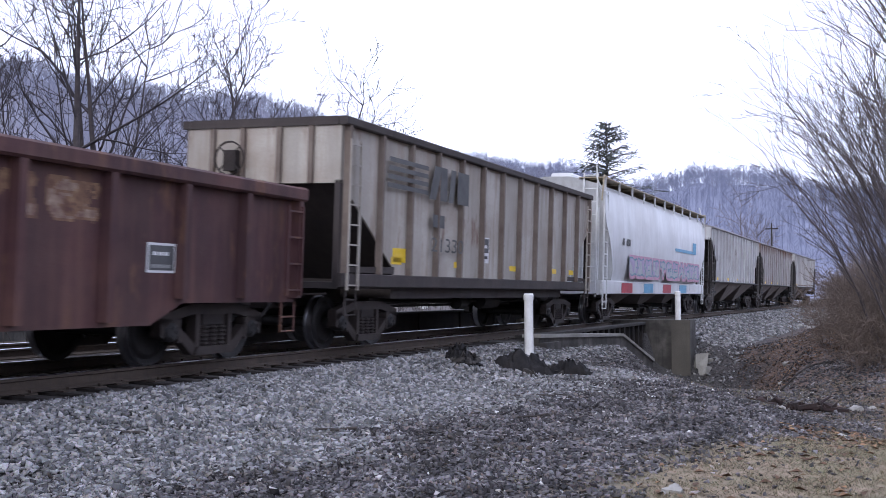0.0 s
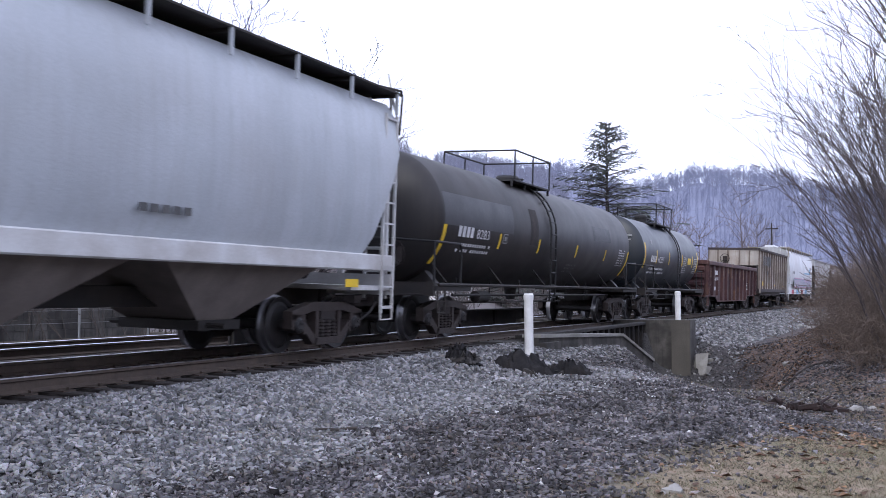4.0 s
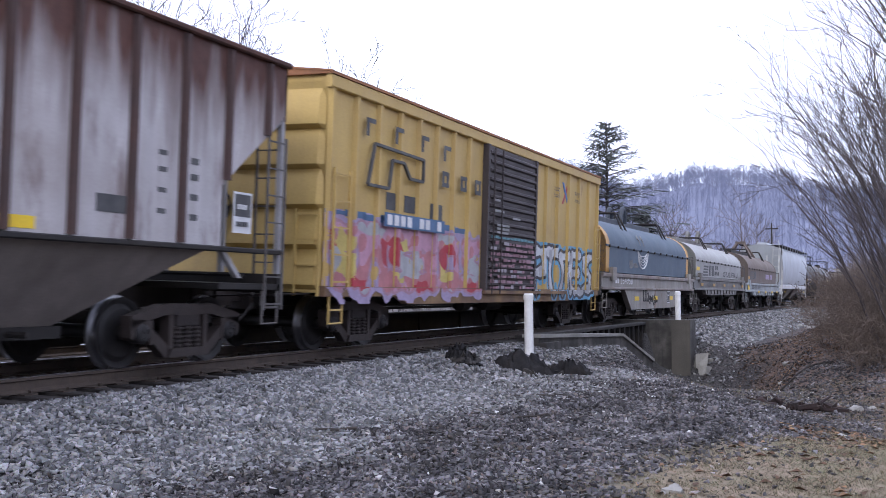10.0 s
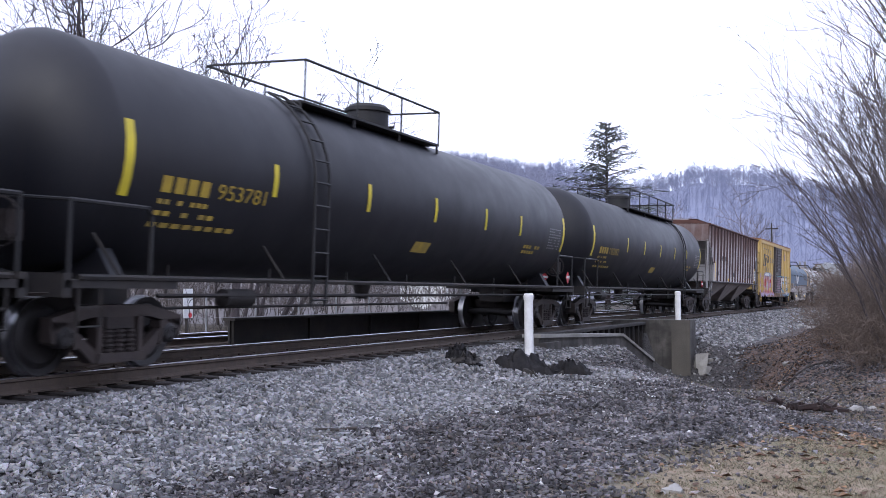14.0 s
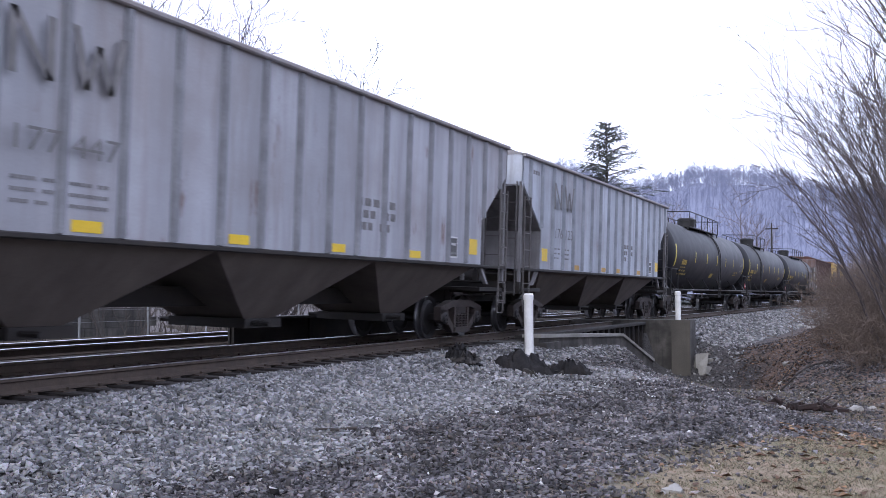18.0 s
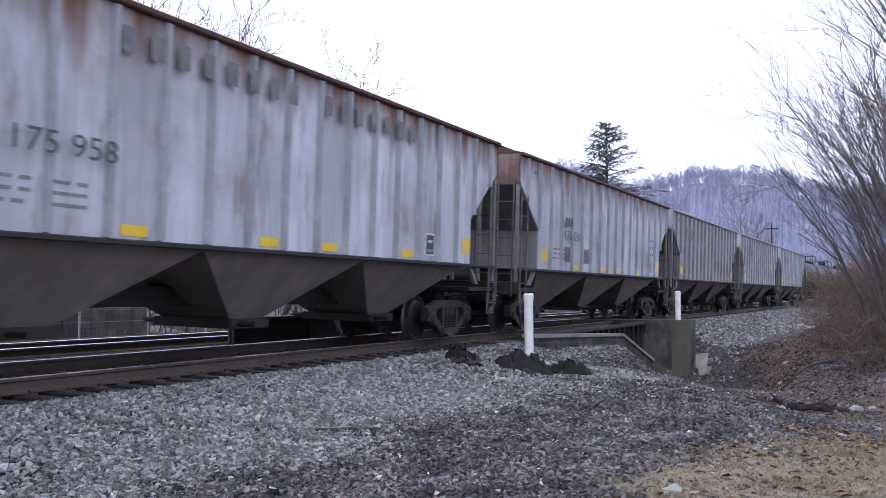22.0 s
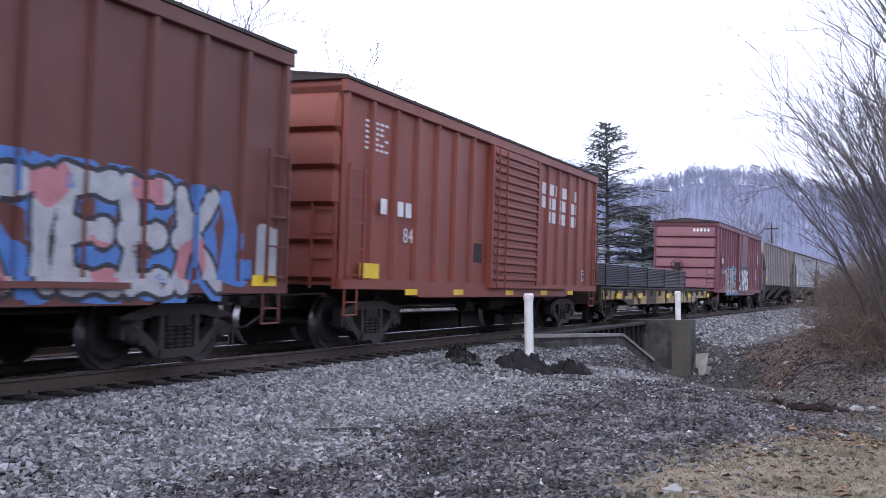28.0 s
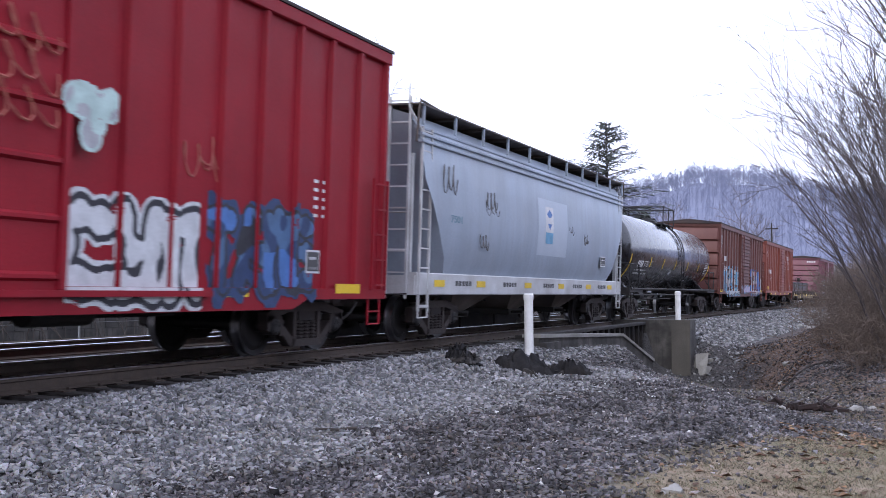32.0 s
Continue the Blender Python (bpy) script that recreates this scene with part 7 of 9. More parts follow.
# ---- coil cars ----
def coil_car(label, near, far, hood, deck, flange=None, fishbelly=False, frame=False, end_band=None, z_deck=(0.98, 1.56), top=3.4, knee=2.45, brackets=(0.28, 0.72), over=0.75, beam=None):
    """Steel-coil car: a low deck and one long arched hood."""
    mid = (near + far) / 2
    car, half = start_car("coil_car", label, near - over, far + over, over + 1.5)
    hh = (far - near) / 2 * LONG
    z0, z1 = z_deck
    W = 1.42
    arch = [(W, z1 + 0.06), (W, knee)] + [(W * math.cos(a), knee + (top - knee) * math.sin(a)) for a in np.linspace(0.12, math.pi / 2, 10)]
    prof = [(-y, z) for y, z in arch] + [(y, z) for y, z in reversed(arch[:-1])]
    body = part("hood", Shape().sweep([(-hh, prof), (hh, prof)]), hood, car)
    s = Shape()
    for sd in (-1, 1):
        s.bar(-hh - 0.01, hh + 0.01, *sorted((sd * (W - 0.01), sd * (W + 0.04))), knee - 0.03, knee + 0.03, 0.01)
    part("hood_bead", s, hood, body)
    for i in range(9):
        x = -hh + 0.06 + (2 * hh - 0.12) * i / 8
        ring = [(-y * 1.012, z + 0.012) for y, z in arch] + [(y * 1.012, z + 0.012) for y, z in reversed(arch[:-1])]
        b = Shape().sweep([(x - (0.05 if 0 < i < 8 else 0.06), ring), (x + (0.05 if 0 < i < 8 else 0.06), ring)])
        if i in (0, 8):
            part("end_band", b, end_band or hood, body)
    if end_band:
        for x0, x1 in ((-hh - 0.005, -hh + 0.42), (hh - 0.42, hh + 0.005)):
            ring = [(-y * 1.006, z + 0.006) for y, z in arch] + [(y * 1.006, z + 0.006) for y, z in reversed(arch[:-1])]
            part("painted_band", Shape().sweep([(x0, ring), (x1, ring)], caps=False), end_band, body)
    # latch lugs along the bead
    for i in range(13):
        x = -hh + 0.3 + (2 * hh - 0.6) * i / 12
        part("latch_lug", Shape().box(x - 0.05, x + 0.05, -W - 0.07, -W - 0.03, knee - 0.06, knee + 0.02), M_STEEL, body)
    # top lifting gear
    s = Shape()
    s.bar(-hh * 0.72, hh * 0.72, -0.16, 0.16, top - 0.02, top + 0.2, 0.02)
    part("lifting_beam", s, beam or M_STEEL, body)
    for f in brackets:
        x = -hh + 2 * hh * f
        b = Shape()
        for dx in (-0.3, 0.3):
            b.pipe([(x + dx, -1.05, knee + 0.62), (x + dx * 0.6, -0.75, top + 0.28), (x + dx * 0.6, 0.75, top + 0.28), (x + dx, 1.05, knee + 0.62)], 0.035, 5)
        b.rod((x - 0.2, -0.75, top + 0.28), (x + 0.2, -0.75, top + 0.28), 0.03, 5)
        part("hood_bracket", b, M_STEEL, body)
    if frame:
        b = Shape()
        for sd in (-1, 1):
            b.pipe([(-0.9, sd * 0.75, top - 0.12), (-0.18, sd * 0.2, top + 0.78), (0.18, sd * 0.2, top + 0.78), (0.9, sd * 0.75, top - 0.12)], 0.07, 6)
        b.box(-0.3, 0.3, -0.3, 0.3, top + 0.74, top + 0.86)
        part("lifting_frame", b, hood, body)
    b = Shape()
    pts = [(0.3 * math.cos(a), -0.25, top + 0.1 + 0.55 * math.sin(a)) for a in np.linspace(0, math.pi, 11)]
    b.pipe(pts, 0.085, 8)
    pts = [(0.3 * math.cos(a), 0.25, top + 0.1 + 0.55 * math.sin(a)) for a in np.linspace(0, math.pi, 11)]
    b.pipe(pts, 0.085, 8)
    if not frame:
        part("crane_hoop", b, beam or M_STEEL, body)
    # deck
    for sd in (-1, 1):
        s = Shape()
        ya, yb = sorted((sd * 1.36, sd * 1.52))
        if fishbelly:
            lo = 0.42
            s.slab([(-half + 0.05, z0 + 0.12), (-half + 2.9, z0 + 0.12), (-half + 3.9, lo), (half - 3.9, lo), (half - 2.9, z0 + 0.12), (half - 0.05, z0 + 0.12), (half - 0.05, z1), (-half + 0.05, z1)], ya, yb)
        else:
            s.slab([(-half + 0.05, z0 + 0.1), (-half + 2.8, z0 + 0.1), (-half + 3.1, z0 - 0.12), (half - 3.1, z0 - 0.12), (half - 2.8, z0 + 0.1), (half - 0.05, z0 + 0.1), (half - 0.05, z1), (-half + 0.05, z1)], ya, yb)
        part("side_sill", s, deck, car)
        t = Shape().bar(-half + 0.02, half - 0.02, *sorted((sd * 1.33, sd * 1.58)), z1 - 0.1, z1 + 0.03, 0.02)
        t.bar(-half + 0.02, half - 0.02, *sorted((sd * 1.36, sd * 1.57)), z0 + 0.1, z0 + 0.18, 0.015)
        part("sill_flange", t, flange or deck, car)
        for i in range(0 if fishbelly else 10):
            x = (half - 3.4) * (2 * i / 9 - 1)
            g = Shape().slab([(x - 0.2, z0 + 0.14), (x + 0.2, z0 + 0.14), (x + 0.07, z0 - 0.08), (x - 0.07, z0 - 0.08)], *sorted((sd * 1.5, sd * 1.56)))
            part("gusset", g, deck, car)
    s = Shape().box(-half + 0.05, half - 0.05, -1.4, 1.4, z1 - 0.2, z1)
    part("deck", s, deck, car)
    centre_sill(car, half, M_STEEL, 0.55, 0.95)
    for end in (-1, 1):
        x = end * half
        g = Shape()
        g.box(*sorted((x + end * 0.03, x - end * 0.1)), -1.5, 1.5, 0.92, z1 + 0.02)
        for y in (-1.45, -0.9, 0.9, 1.45):
            g.rod((x, y, z1), (x, y, z1 + 0.85), 0.02, 5)
        g.rod((x, -1.45, z1 + 0.85), (x, -0.9, z1 + 0.85), 0.02, 5)
        g.rod((x, 0.9, z1 + 0.85), (x, 1.45, z1 + 0.85), 0.02, 5)
        part("end_handrail", g, M_GRAB, car)
        stirrup(car, x - end * 0.4, -1.52, 0.98, deck, 0.45, 0.45)
        k = Shape().box(*sorted((x - end * 1.0, x - end * 1.45)), -1.62, -1.5, z1 - 0.18, z1 + 0.22)
        part("hold_down_bracket", k, deck, car)
    brake_wheel(car, -half - 0.1, 0.5, 2.1, -1)
    return car, half, mid, hh, W


# ---- flat car ----
def flat_car(label, near, far, deck, timber):
    car, half = start_car("flat_car", label, near, far, 2.2)
    for sd in (-1, 1):
        s = Shape()
        s.slab([(-half, 0.76), (-half + 2.9, 0.76), (-half + 3.6, 0.58), (half - 3.6, 0.58), (half - 2.9, 0.76), (half, 0.76), (half, 1.1), (-half, 1.1)], *sorted((sd * 1.36, sd * 1.46)))
        part("side_sill", s, deck, car)
        for i in range(15):
            x = -half + 0.6 + (2 * half - 1.2) * i / 14
            p = Shape().box(x - 0.08, x + 0.08, *sorted((sd * 1.46, sd * 1.54)), 0.88, 1.08)
            part("stake_pocket", p, deck, car)
    n = 60
    for i in range(n):
        x = -half + 2 * half * (i + 0.5) / n
        b = Shape().bar(x - half / n * 0.94, x + half / n * 0.94, -1.5, 1.5, 1.1, 1.16, 0.01)
        part("deck_board", b, timber, car)
    for end in (-1, 1):
        e = Shape().box(*sorted((end * half, end * (half - 0.12))), -1.5, 1.5, 0.62, 1.14)
        part("end_sill", e, deck, car)
        stirrup(car, end * (half - 0.4), -1.48, 1.0, deck, 0.45)
    brake_wheel(car, -half - 0.1, 0.7, 1.7, -1)
    centre_sill(car, half, M_STEEL, 0.55, 1.0)
    return car, half, (near + far) / 2
# ---- the train, from its far end to the near one ----
def grey_hopper(name, c, rust=0.2, streak=0.5, vary=0.0):
    return surf(name, c, tuple(k * 0.86 for k in c), 0.8, 0.65, grime=(0.2, 0.172, 0.163), grime_amount=0.5, streak=streak, rust=RUST, rust_amount=rust, top=(2.9, 4.3) if rust > 0.25 else None, run_down=(0.62, 0.94), vary=vary)


M_UNDER = surf("dusty_grey_hopper_bottom", (0.25, 0.215, 0.195), (0.16, 0.135, 0.122), 1.5, 0.85, grime=(0.15, 0.13, 0.11), streak=0.3)
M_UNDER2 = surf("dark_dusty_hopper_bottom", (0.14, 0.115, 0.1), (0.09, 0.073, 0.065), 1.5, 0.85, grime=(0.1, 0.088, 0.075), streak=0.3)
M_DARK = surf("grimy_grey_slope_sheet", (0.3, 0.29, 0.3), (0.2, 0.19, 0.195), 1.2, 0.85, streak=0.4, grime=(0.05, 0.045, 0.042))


def yellow_row(car, z, wall, xs, w=0.42, h=0.13, mat=None):
    for x in xs:
        patch(car, "reflective_stripe", x - w / 2, x + w / 2, z, z + h, wall, mat or M_YELLOW)


def data_box(car, x, z, wall, w=0.42, h=0.55):
    plate = patch(car, "data_plate", x, x + w, z, z + h, wall, M_WHITE)
    lower = 0.03 if h < 0.5 else h * 0.4
    patch(plate, "dark_field", x + 0.03, x + w - 0.03, z + lower, z + h - 0.03, wall + 0.005, M_DARKLET)
    bars(car, "stencil_line", x + 0.09, z + h * 0.58, w - 0.2, h * 0.12, 3, wall + 0.011, M_WHITE)
    bars(car, "stencil_line", x + 0.07, z + h * 0.16, w - 0.15, h * 0.12, 5, wall + 0.011, M_DARKLET if h >= 0.5 else M_PALELET)


# three grey covered hoppers ahead
for near, far, c, rust in ((83.0, 98.3, (0.5, 0.49, 0.48), 0.1), (65.0, 81.4, (0.36, 0.34, 0.34), 0.3), (48.4, 64.0, (0.52, 0.52, 0.53), 0.1)):
    car, half, mid, W = ribbed_hopper("weathered grey ribbed covered hopper car in the freight train", near, far, grey_hopper("grey_hopper_paint", c, rust), M_UNDER, 17)
    yellow_row(car, 1.62, W, [-6, -3, 0, 3, 6])

# white smooth hopper with a blue hook mark and a band of graffiti
P = surf("white_hopper_paint", (0.72, 0.73, 0.75), (0.6, 0.61, 0.62), 0.8, 0.5, grime=(0.35, 0.32, 0.3), grime_amount=0.3, streak=0.25)
car, half, mid = smooth_hopper("white smooth-sided covered hopper car with graffiti low on its side", 30.1, 46.6, P, P, M_UNDER, top=4.5, bands=0, board=surf("tan_roof_walk", (0.4, 0.34, 0.24), None, 2.0, 0.7))
patch(car, "blue_mark", 1.6, 5.2, 2.62, 2.74, 1.6, G_SKY, label="light blue painted line of the owner's mark")
patch(car, "blue_mark", 5.2, 5.9, 2.62, 3.1, 1.58, G_SKY)
painted(car, -5.5, 6.6, 1.45, 2.25, 1.605, [], 0, 0, (G_PINK, G_TEAL, G_LILAC, G_GREY), 11, 11, 0.09, 0.05, 0.12)
bars(car, "reporting_mark", -6.3, 2.5, 1.0, 0.22, 4, 1.6, M_DARKLET)
for x, m in ((-6, G_RED), (-3, G_SKY), (0, G_RED), (3, G_SKY), (5, M_WHITE)):
    patch(car, "sill_paint", x, x + 1.4, 0.98, 1.3, 1.5, m)

# grey open-top hopper with the railway's mark
P = surf("grey_beige_hopper_paint", (0.47, 0.44, 0.4), (0.38, 0.35, 0.31), 0.9, 0.7, grime=(0.2, 0.14, 0.1), grime_amount=0.5, streak=0.55, rust=RUST, rust_amount=0.2)
car, half, mid, W = open_hopper("dirty grey-beige open-top coal hopper with black mark and number", 14.7, 28.6, P, surf("dark_brown_hopper_frame", (0.06, 0.046, 0.042), (0.04, 0.033, 0.033), 1.5, 0.8, streak=0.3), surf("dark_brown_ribs", (0.2, 0.165, 0.14), (0.12, 0.09, 0.075), 2.0, 0.8))
for i in range(4):
    patch(car, "mark_stripe", 16.1 - mid + 0.02 * i, 17.7 - mid, 2.78 + i * 0.15, 2.86 + i * 0.15, W + 0.1, M_DARKLET)
for x0, x1, sk in ((17.75, 18.05, 0.25), (18.25, 18.55, 0.0), (18.62, 18.85, 0.12), (19.05, 19.6, 0.0)):
    patch(car, "mark_letter_block", x0 - mid, x1 - mid, 2.72, 3.36, W + 0.1, M_DARKLET, skew=sk)
bars(car, "reporting_mark", 17.95 - mid, 2.2, 0.6, 0.24, 2, W + 0.1, M_DARKLET)
side_text(car, "21330", 17.9 - mid, 1.74, 0.27, 1.5, W + 0.1, M_DARKLET)
patch(car, "yellow_disc", 16.55 - mid, 17.05 - mid, 1.5, 1.75, W, M_YELLOW)
data_box(car, 20.6 - mid, 1.6, W)
for x in (16.7, 19.4, 22.5, 25.5, 27.0):
    patch(car, "reflective_stripe", x - mid - 0.2, x - mid + 0.2, 1.46, 1.58, W, M_YELLOW)

# brown gondola
P = surf("oxide_brown_gondola_paint", (0.068, 0.023, 0.026), (0.045, 0.017, 0.02), 0.9, 0.65, grime=(0.12, 0.056, 0.044), grime_amount=0.6, streak=0.6, rust=(0.19, 0.09, 0.05), rust_amount=0.3)
car, half, mid, W = gondola("oxide-brown steel gondola with dented sides and white number", -1.85, 13.6, P, M_STEEL)
GN = -6.02
bars(car, "reporting_mark", GN + 0.05, 1.86, 0.75, 0.21, 3, W + 0.1, M_WHITE)
side_text(car, "66434", GN, 1.58, 0.21, 0.9, W + 0.1, M_WHITE)
data_box(car, 4.5, 1.19, W, 0.5, 0.36)
bars(car, "stencil_line", 0.3 - mid, 1.12, 0.4, 0.18, 2, W, M_WHITE)
bars(car, "stencil_line", 1.25 - mid, 1.12, 0.3, 0.18, 2, W, M_WHITE)
M_PALE = surf("worn_ochre_patches", (0.26, 0.16, 0.09), (0.1, 0.045, 0.035), 9.0, 0.8)
M_PALE2 = surf("worn_pale_patches", (0.34, 0.26, 0.2), (0.12, 0.055, 0.045), 9.0, 0.8)
for k, (x0, x1) in enumerate(((-3.42, -2.92), (-2.52, -1.94), (-1.68, -1.07), (-0.84, -0.29), (0.04, 0.74), (0.99, 1.75), (2.08, 2.8), (2.99, 3.68))):
    painted(car, x0 - 0.05, x1 + 0.05, 1.62, 2.28, W, [], 0, 0, (None, M_PALE, M_PALE, M_PALE2), 90 + k, 1, 0.05, 0.03, 0.0, 0.03, name="worn_letter")

# black tank cars
M_TANK = surf("dull_black_tank_paint", (0.009, 0.0095, 0.0135), (0.013, 0.0135, 0.018), 0.7, 0.55, bump=0.03, grime=(0.02, 0.018, 0.019), grime_amount=0.4, streak=0.25, spec=0.32)
M_TANK2 = surf("dusty_black_tank_paint", (0.013, 0.0135, 0.016), (0.022, 0.02, 0.02), 0.6, 0.52, bump=0.04, grime=(0.042, 0.033, 0.029), grime_amount=0.5, streak=0.35, spec=0.38)
M_TANK3 = surf("glossy_black_tank_paint", (0.0075, 0.009, 0.013), (0.011, 0.0125, 0.018), 0.8, 0.26, bump=0.012, grime=(0.02, 0.018, 0.018), grime_amount=0.1, spec=0.7)

gloss = M_TANK3.node_tree.nodes["Principled BSDF"].inputs
gloss["IOR"].default_value, gloss["Coat Weight"].default_value, gloss["Coat Roughness"].default_value = 1.5, 0.5, 0.16


def stripes_at(xs, half_b, span=(-12, 6, -22, 13), tall=True):
    lo, hi, lo2, hi2 = span
    st = [(x, lo, hi, 0.11) for x in xs]
    if tall:
        st += [(-half_b + 0.1, lo2, hi2, 0.15), (half_b - 0.1, lo2, hi2, 0.15)]
    return st


car, hb, mid, R, zc = tank_car("black short tank car with white lettering and yellow stripes", -13.55, -3.5, surf("satin_blue_black_tank_paint", (0.011, 0.016, 0.022), (0.014, 0.019, 0.026), 0.7, 0.42, bump=0.02, grime=(0.016, 0.017, 0.02), grime_amount=0.3, spec=0.5), 1.34, 2.43, 0.27, dome=-0.3, rail=(-1.7, 1.1), lad=0.65, stripes=stripes_at((-3.05, -0.88, 1.63, 3.75), 4.96, (-15, 6, -24, 15)), inset=0.9, rail_h=0.66, dome_r=0.26, dome_h=0.32)
barrel_bars(car, "reporting_mark", -3.92, 2.12, 0.9, 0.23, 4, R, zc, M_WHITE)
barrel_text(car, "60327", -2.84, 0.98, 2.12, 0.22, R, zc, M_WHITE)
for i, (n, w) in enumerate(((9, 2.3), (11, 2.6))):
    barrel_bars(car, "stencil_line", -3.9, 1.84 - i * 0.14, w, 0.07, n * 2, R, zc, M_WHITE, i)
barrel_bars(car, "yellow_plate", 2.75, 2.2, 0.9, 0.26, 1, R, zc, M_YELLOW)
barrel_patch(car, "round_stencil", -3.85, -3.62, 14, 22, R, zc, M_PALELET)
for i in range(9):
    barrel_bars(car, "stencil_line", 1.85, 1.84 + i * 0.075, 0.8 - 0.12 * (i % 3), 0.035, 6, R, zc, M_WHITE, i)
    barrel_bars(car, "stencil_line", 4.1, 1.84 + i * 0.075, 0.6, 0.035, 5, R, zc, M_WHITE, i + 5)
# writing on the near head, along its upper half
for k, (z, w, h) in enumerate(((2.98, 0.34, 0.07), (2.98, 0.3, 0.07), (2.84, 0.3, 0.05), (1.98, 0.26, 0.05))):
    y = (-0.75, -0.32, -0.75, -0.95)[k]
    rr = math.hypot(y, z - zc) / R
    x = -hb * LONG - 0.27 * (1 - 0.6 * rr ** 2) - 0.02
    s = Shape().box(x - 0.012, x, y - w / 2, y + w / 2, z, z + h)
    part("head_lettering", s, M_PALELET, car)

car, hb, mid, R, zc = tank_car("long dusty black tank car with white number and yellow stripes", -30.75, -15.85, M_TANK2, 1.37, 2.47, 0.5, dome=-0.5, rail=(-2.5, 0.25), lad=-0.75, stripes=stripes_at((-4.3, -1.6, 1.61, 4.6), 7.45, (-22, -7, -43, -6)), inset=0.75, dome_h=0.2, rail_h=0.62)
barrel_bars(car, "reporting_mark", -6.66, 2.12, 0.85, 0.22, 4, R, zc, M_WHITE)
barrel_text(car, "8283", -5.7, 0.72, 2.12, 0.2, R, zc, M_WHITE)
for i in range(2):
    barrel_bars(car, "stencil_line", -6.55, 1.93 - i * 0.12, 1.8, 0.06, 14, R, zc, M_WHITE, i)
M_CLEAN = surf("clean_black_repaint", (0.012, 0.012, 0.016), (0.016, 0.016, 0.019), 0.8, 0.5)
barrel_patch(car, "boxed_mark", -4.14, -3.86, -16, -6.5, R, zc, M_PALELET)
barrel_patch(car, "boxed_field", -4.11, -3.89, -15, -7.5, R, zc, M_CLEAN, 0.012)
barrel_patch(car, "boxed_figure", -4.06, -3.94, -13.4, -9.5, R, zc, M_PALELET, 0.016)
for i in range(7):
    barrel_bars(car, "stencil_line", 6.15, 1.84 + i * 0.08, 0.75, 0.04, 6, R, zc, M_WHITE, i)
for i in range(3):
    barrel_bars(car, "stencil_line", 1.2, 1.72 - i * 0.09, 0.9, 0.04, 6, R, zc, M_FADELET, i)
barrel_patch(car, "repainted_panel", -7.4, -3.5, -6, 22, R, zc, M_CLEAN, 0.004)
barrel_patch(car, "repainted_panel", 3.2, 5.1, 2, 20, R, zc, M_CLEAN, 0.004)
DUST = surf("smeared_brown_dust", (0.06, 0.046, 0.04), (0.026, 0.022, 0.022), 3.0, 0.85, bump=0.1, streak=0.5, grime=(0.016, 0.015, 0.016), grime_amount=0.6)
barrel_patch(car, "dust_smear", -2.3, -1.75, -14, 24, R, zc, DUST, 0.004, 9)

# white smooth hopper
P = surf("pale_grey_hopper_paint", (0.46, 0.49, 0.53), (0.4, 0.43, 0.46), 0.7, 0.5, grime=(0.27, 0.26, 0.25), grime_amount=0.3, streak=0.22)
car, half, mid = smooth_hopper("pale grey smooth covered hopper car with white end frames", -49.3, -33.1, P, surf("white_frame_paint", (0.6, 0.61, 0.62), (0.45, 0.44, 0.43), 2.0, 0.6, grime=(0.25, 0.2, 0.17)), M_UNDER, top=4.5, base=1.55, sill_h=0.22, cut=1.05, knee=3.45)
side_text(car, "7501", -6.2, 3.4, 0.16, 0.5, 1.52, M_DARKLET)
yellow_row(car, 1.05, 1.5, [-6, 6.6])
bars(car, "stencil_line", 1.5, 1.9, 1.0, 0.1, 5, 1.56, M_DARKLET)

# three coil cars
P = surf("tan_brown_hood_paint", (0.2, 0.166, 0.146), (0.16, 0.132, 0.116), 0.9, 0.75, spec=0.2, grime=(0.1, 0.07, 0.058), grime_amount=0.4, streak=0.3, rust=RUST, rust_amount=0.05)
D = surf("pale_blue_grey_deck_paint", (0.38, 0.42, 0.44), (0.26, 0.285, 0.29), 1.2, 0.7, grime=(0.16, 0.12, 0.1), grime_amount=0.5, streak=0.4)
car, half, mid, hh, W = coil_car("coil car with a tan-brown arched hood and a pale grey deck", -64.5, -52.0, P, D, frame=True, over=1.45)
for i in range(4):
    patch(car, "mark_stripe", -5.4 + 0.03 * i, -4.0 + 0.02 * i, 1.82 + i * 0.13, 1.9 + i * 0.13, W, M_DARKLET)
for x0, x1, sk in ((-3.98, -3.8, 0.15), (-3.68, -3.5, 0.03), (-3.4, -3.0, 0.0)):
    patch(car, "mark_letter_block", x0, x1, 1.84, 2.3, W, M_DARKLET, skew=sk)
patch(car, "reflective_stripe", -6.15, -5.5, 1.83, 1.98, W, M_AGEDYEL)
bars(car, "reporting_mark", -5.05, 1.22, 0.5, 0.28, 2, 1.52, M_DARKLET)
side_text(car, "167255", -4.45, 1.22, 0.28, 1.45, 1.52, M_DARKLET)
for k in range(3):
    bars(car, "stencil_line", -2.7 + 0.02 * k, 1.24 + 0.1 * k, 0.9, 0.05, 9, 1.52, M_FADELET, seed=k)
bars(car, "owner_name", 1.24, 1.9, 3.3, 0.3, 8, W, G_LILAC)
for x in (-6.75, -2.7, 0.4, 3.4, 6.0):
    patch(car, "reflective_stripe", x - 0.25, x + 0.25, 1.0 if x > -6 else 1.18, 1.14 if x > -6 else 1.45, 1.57, M_YELLOW)

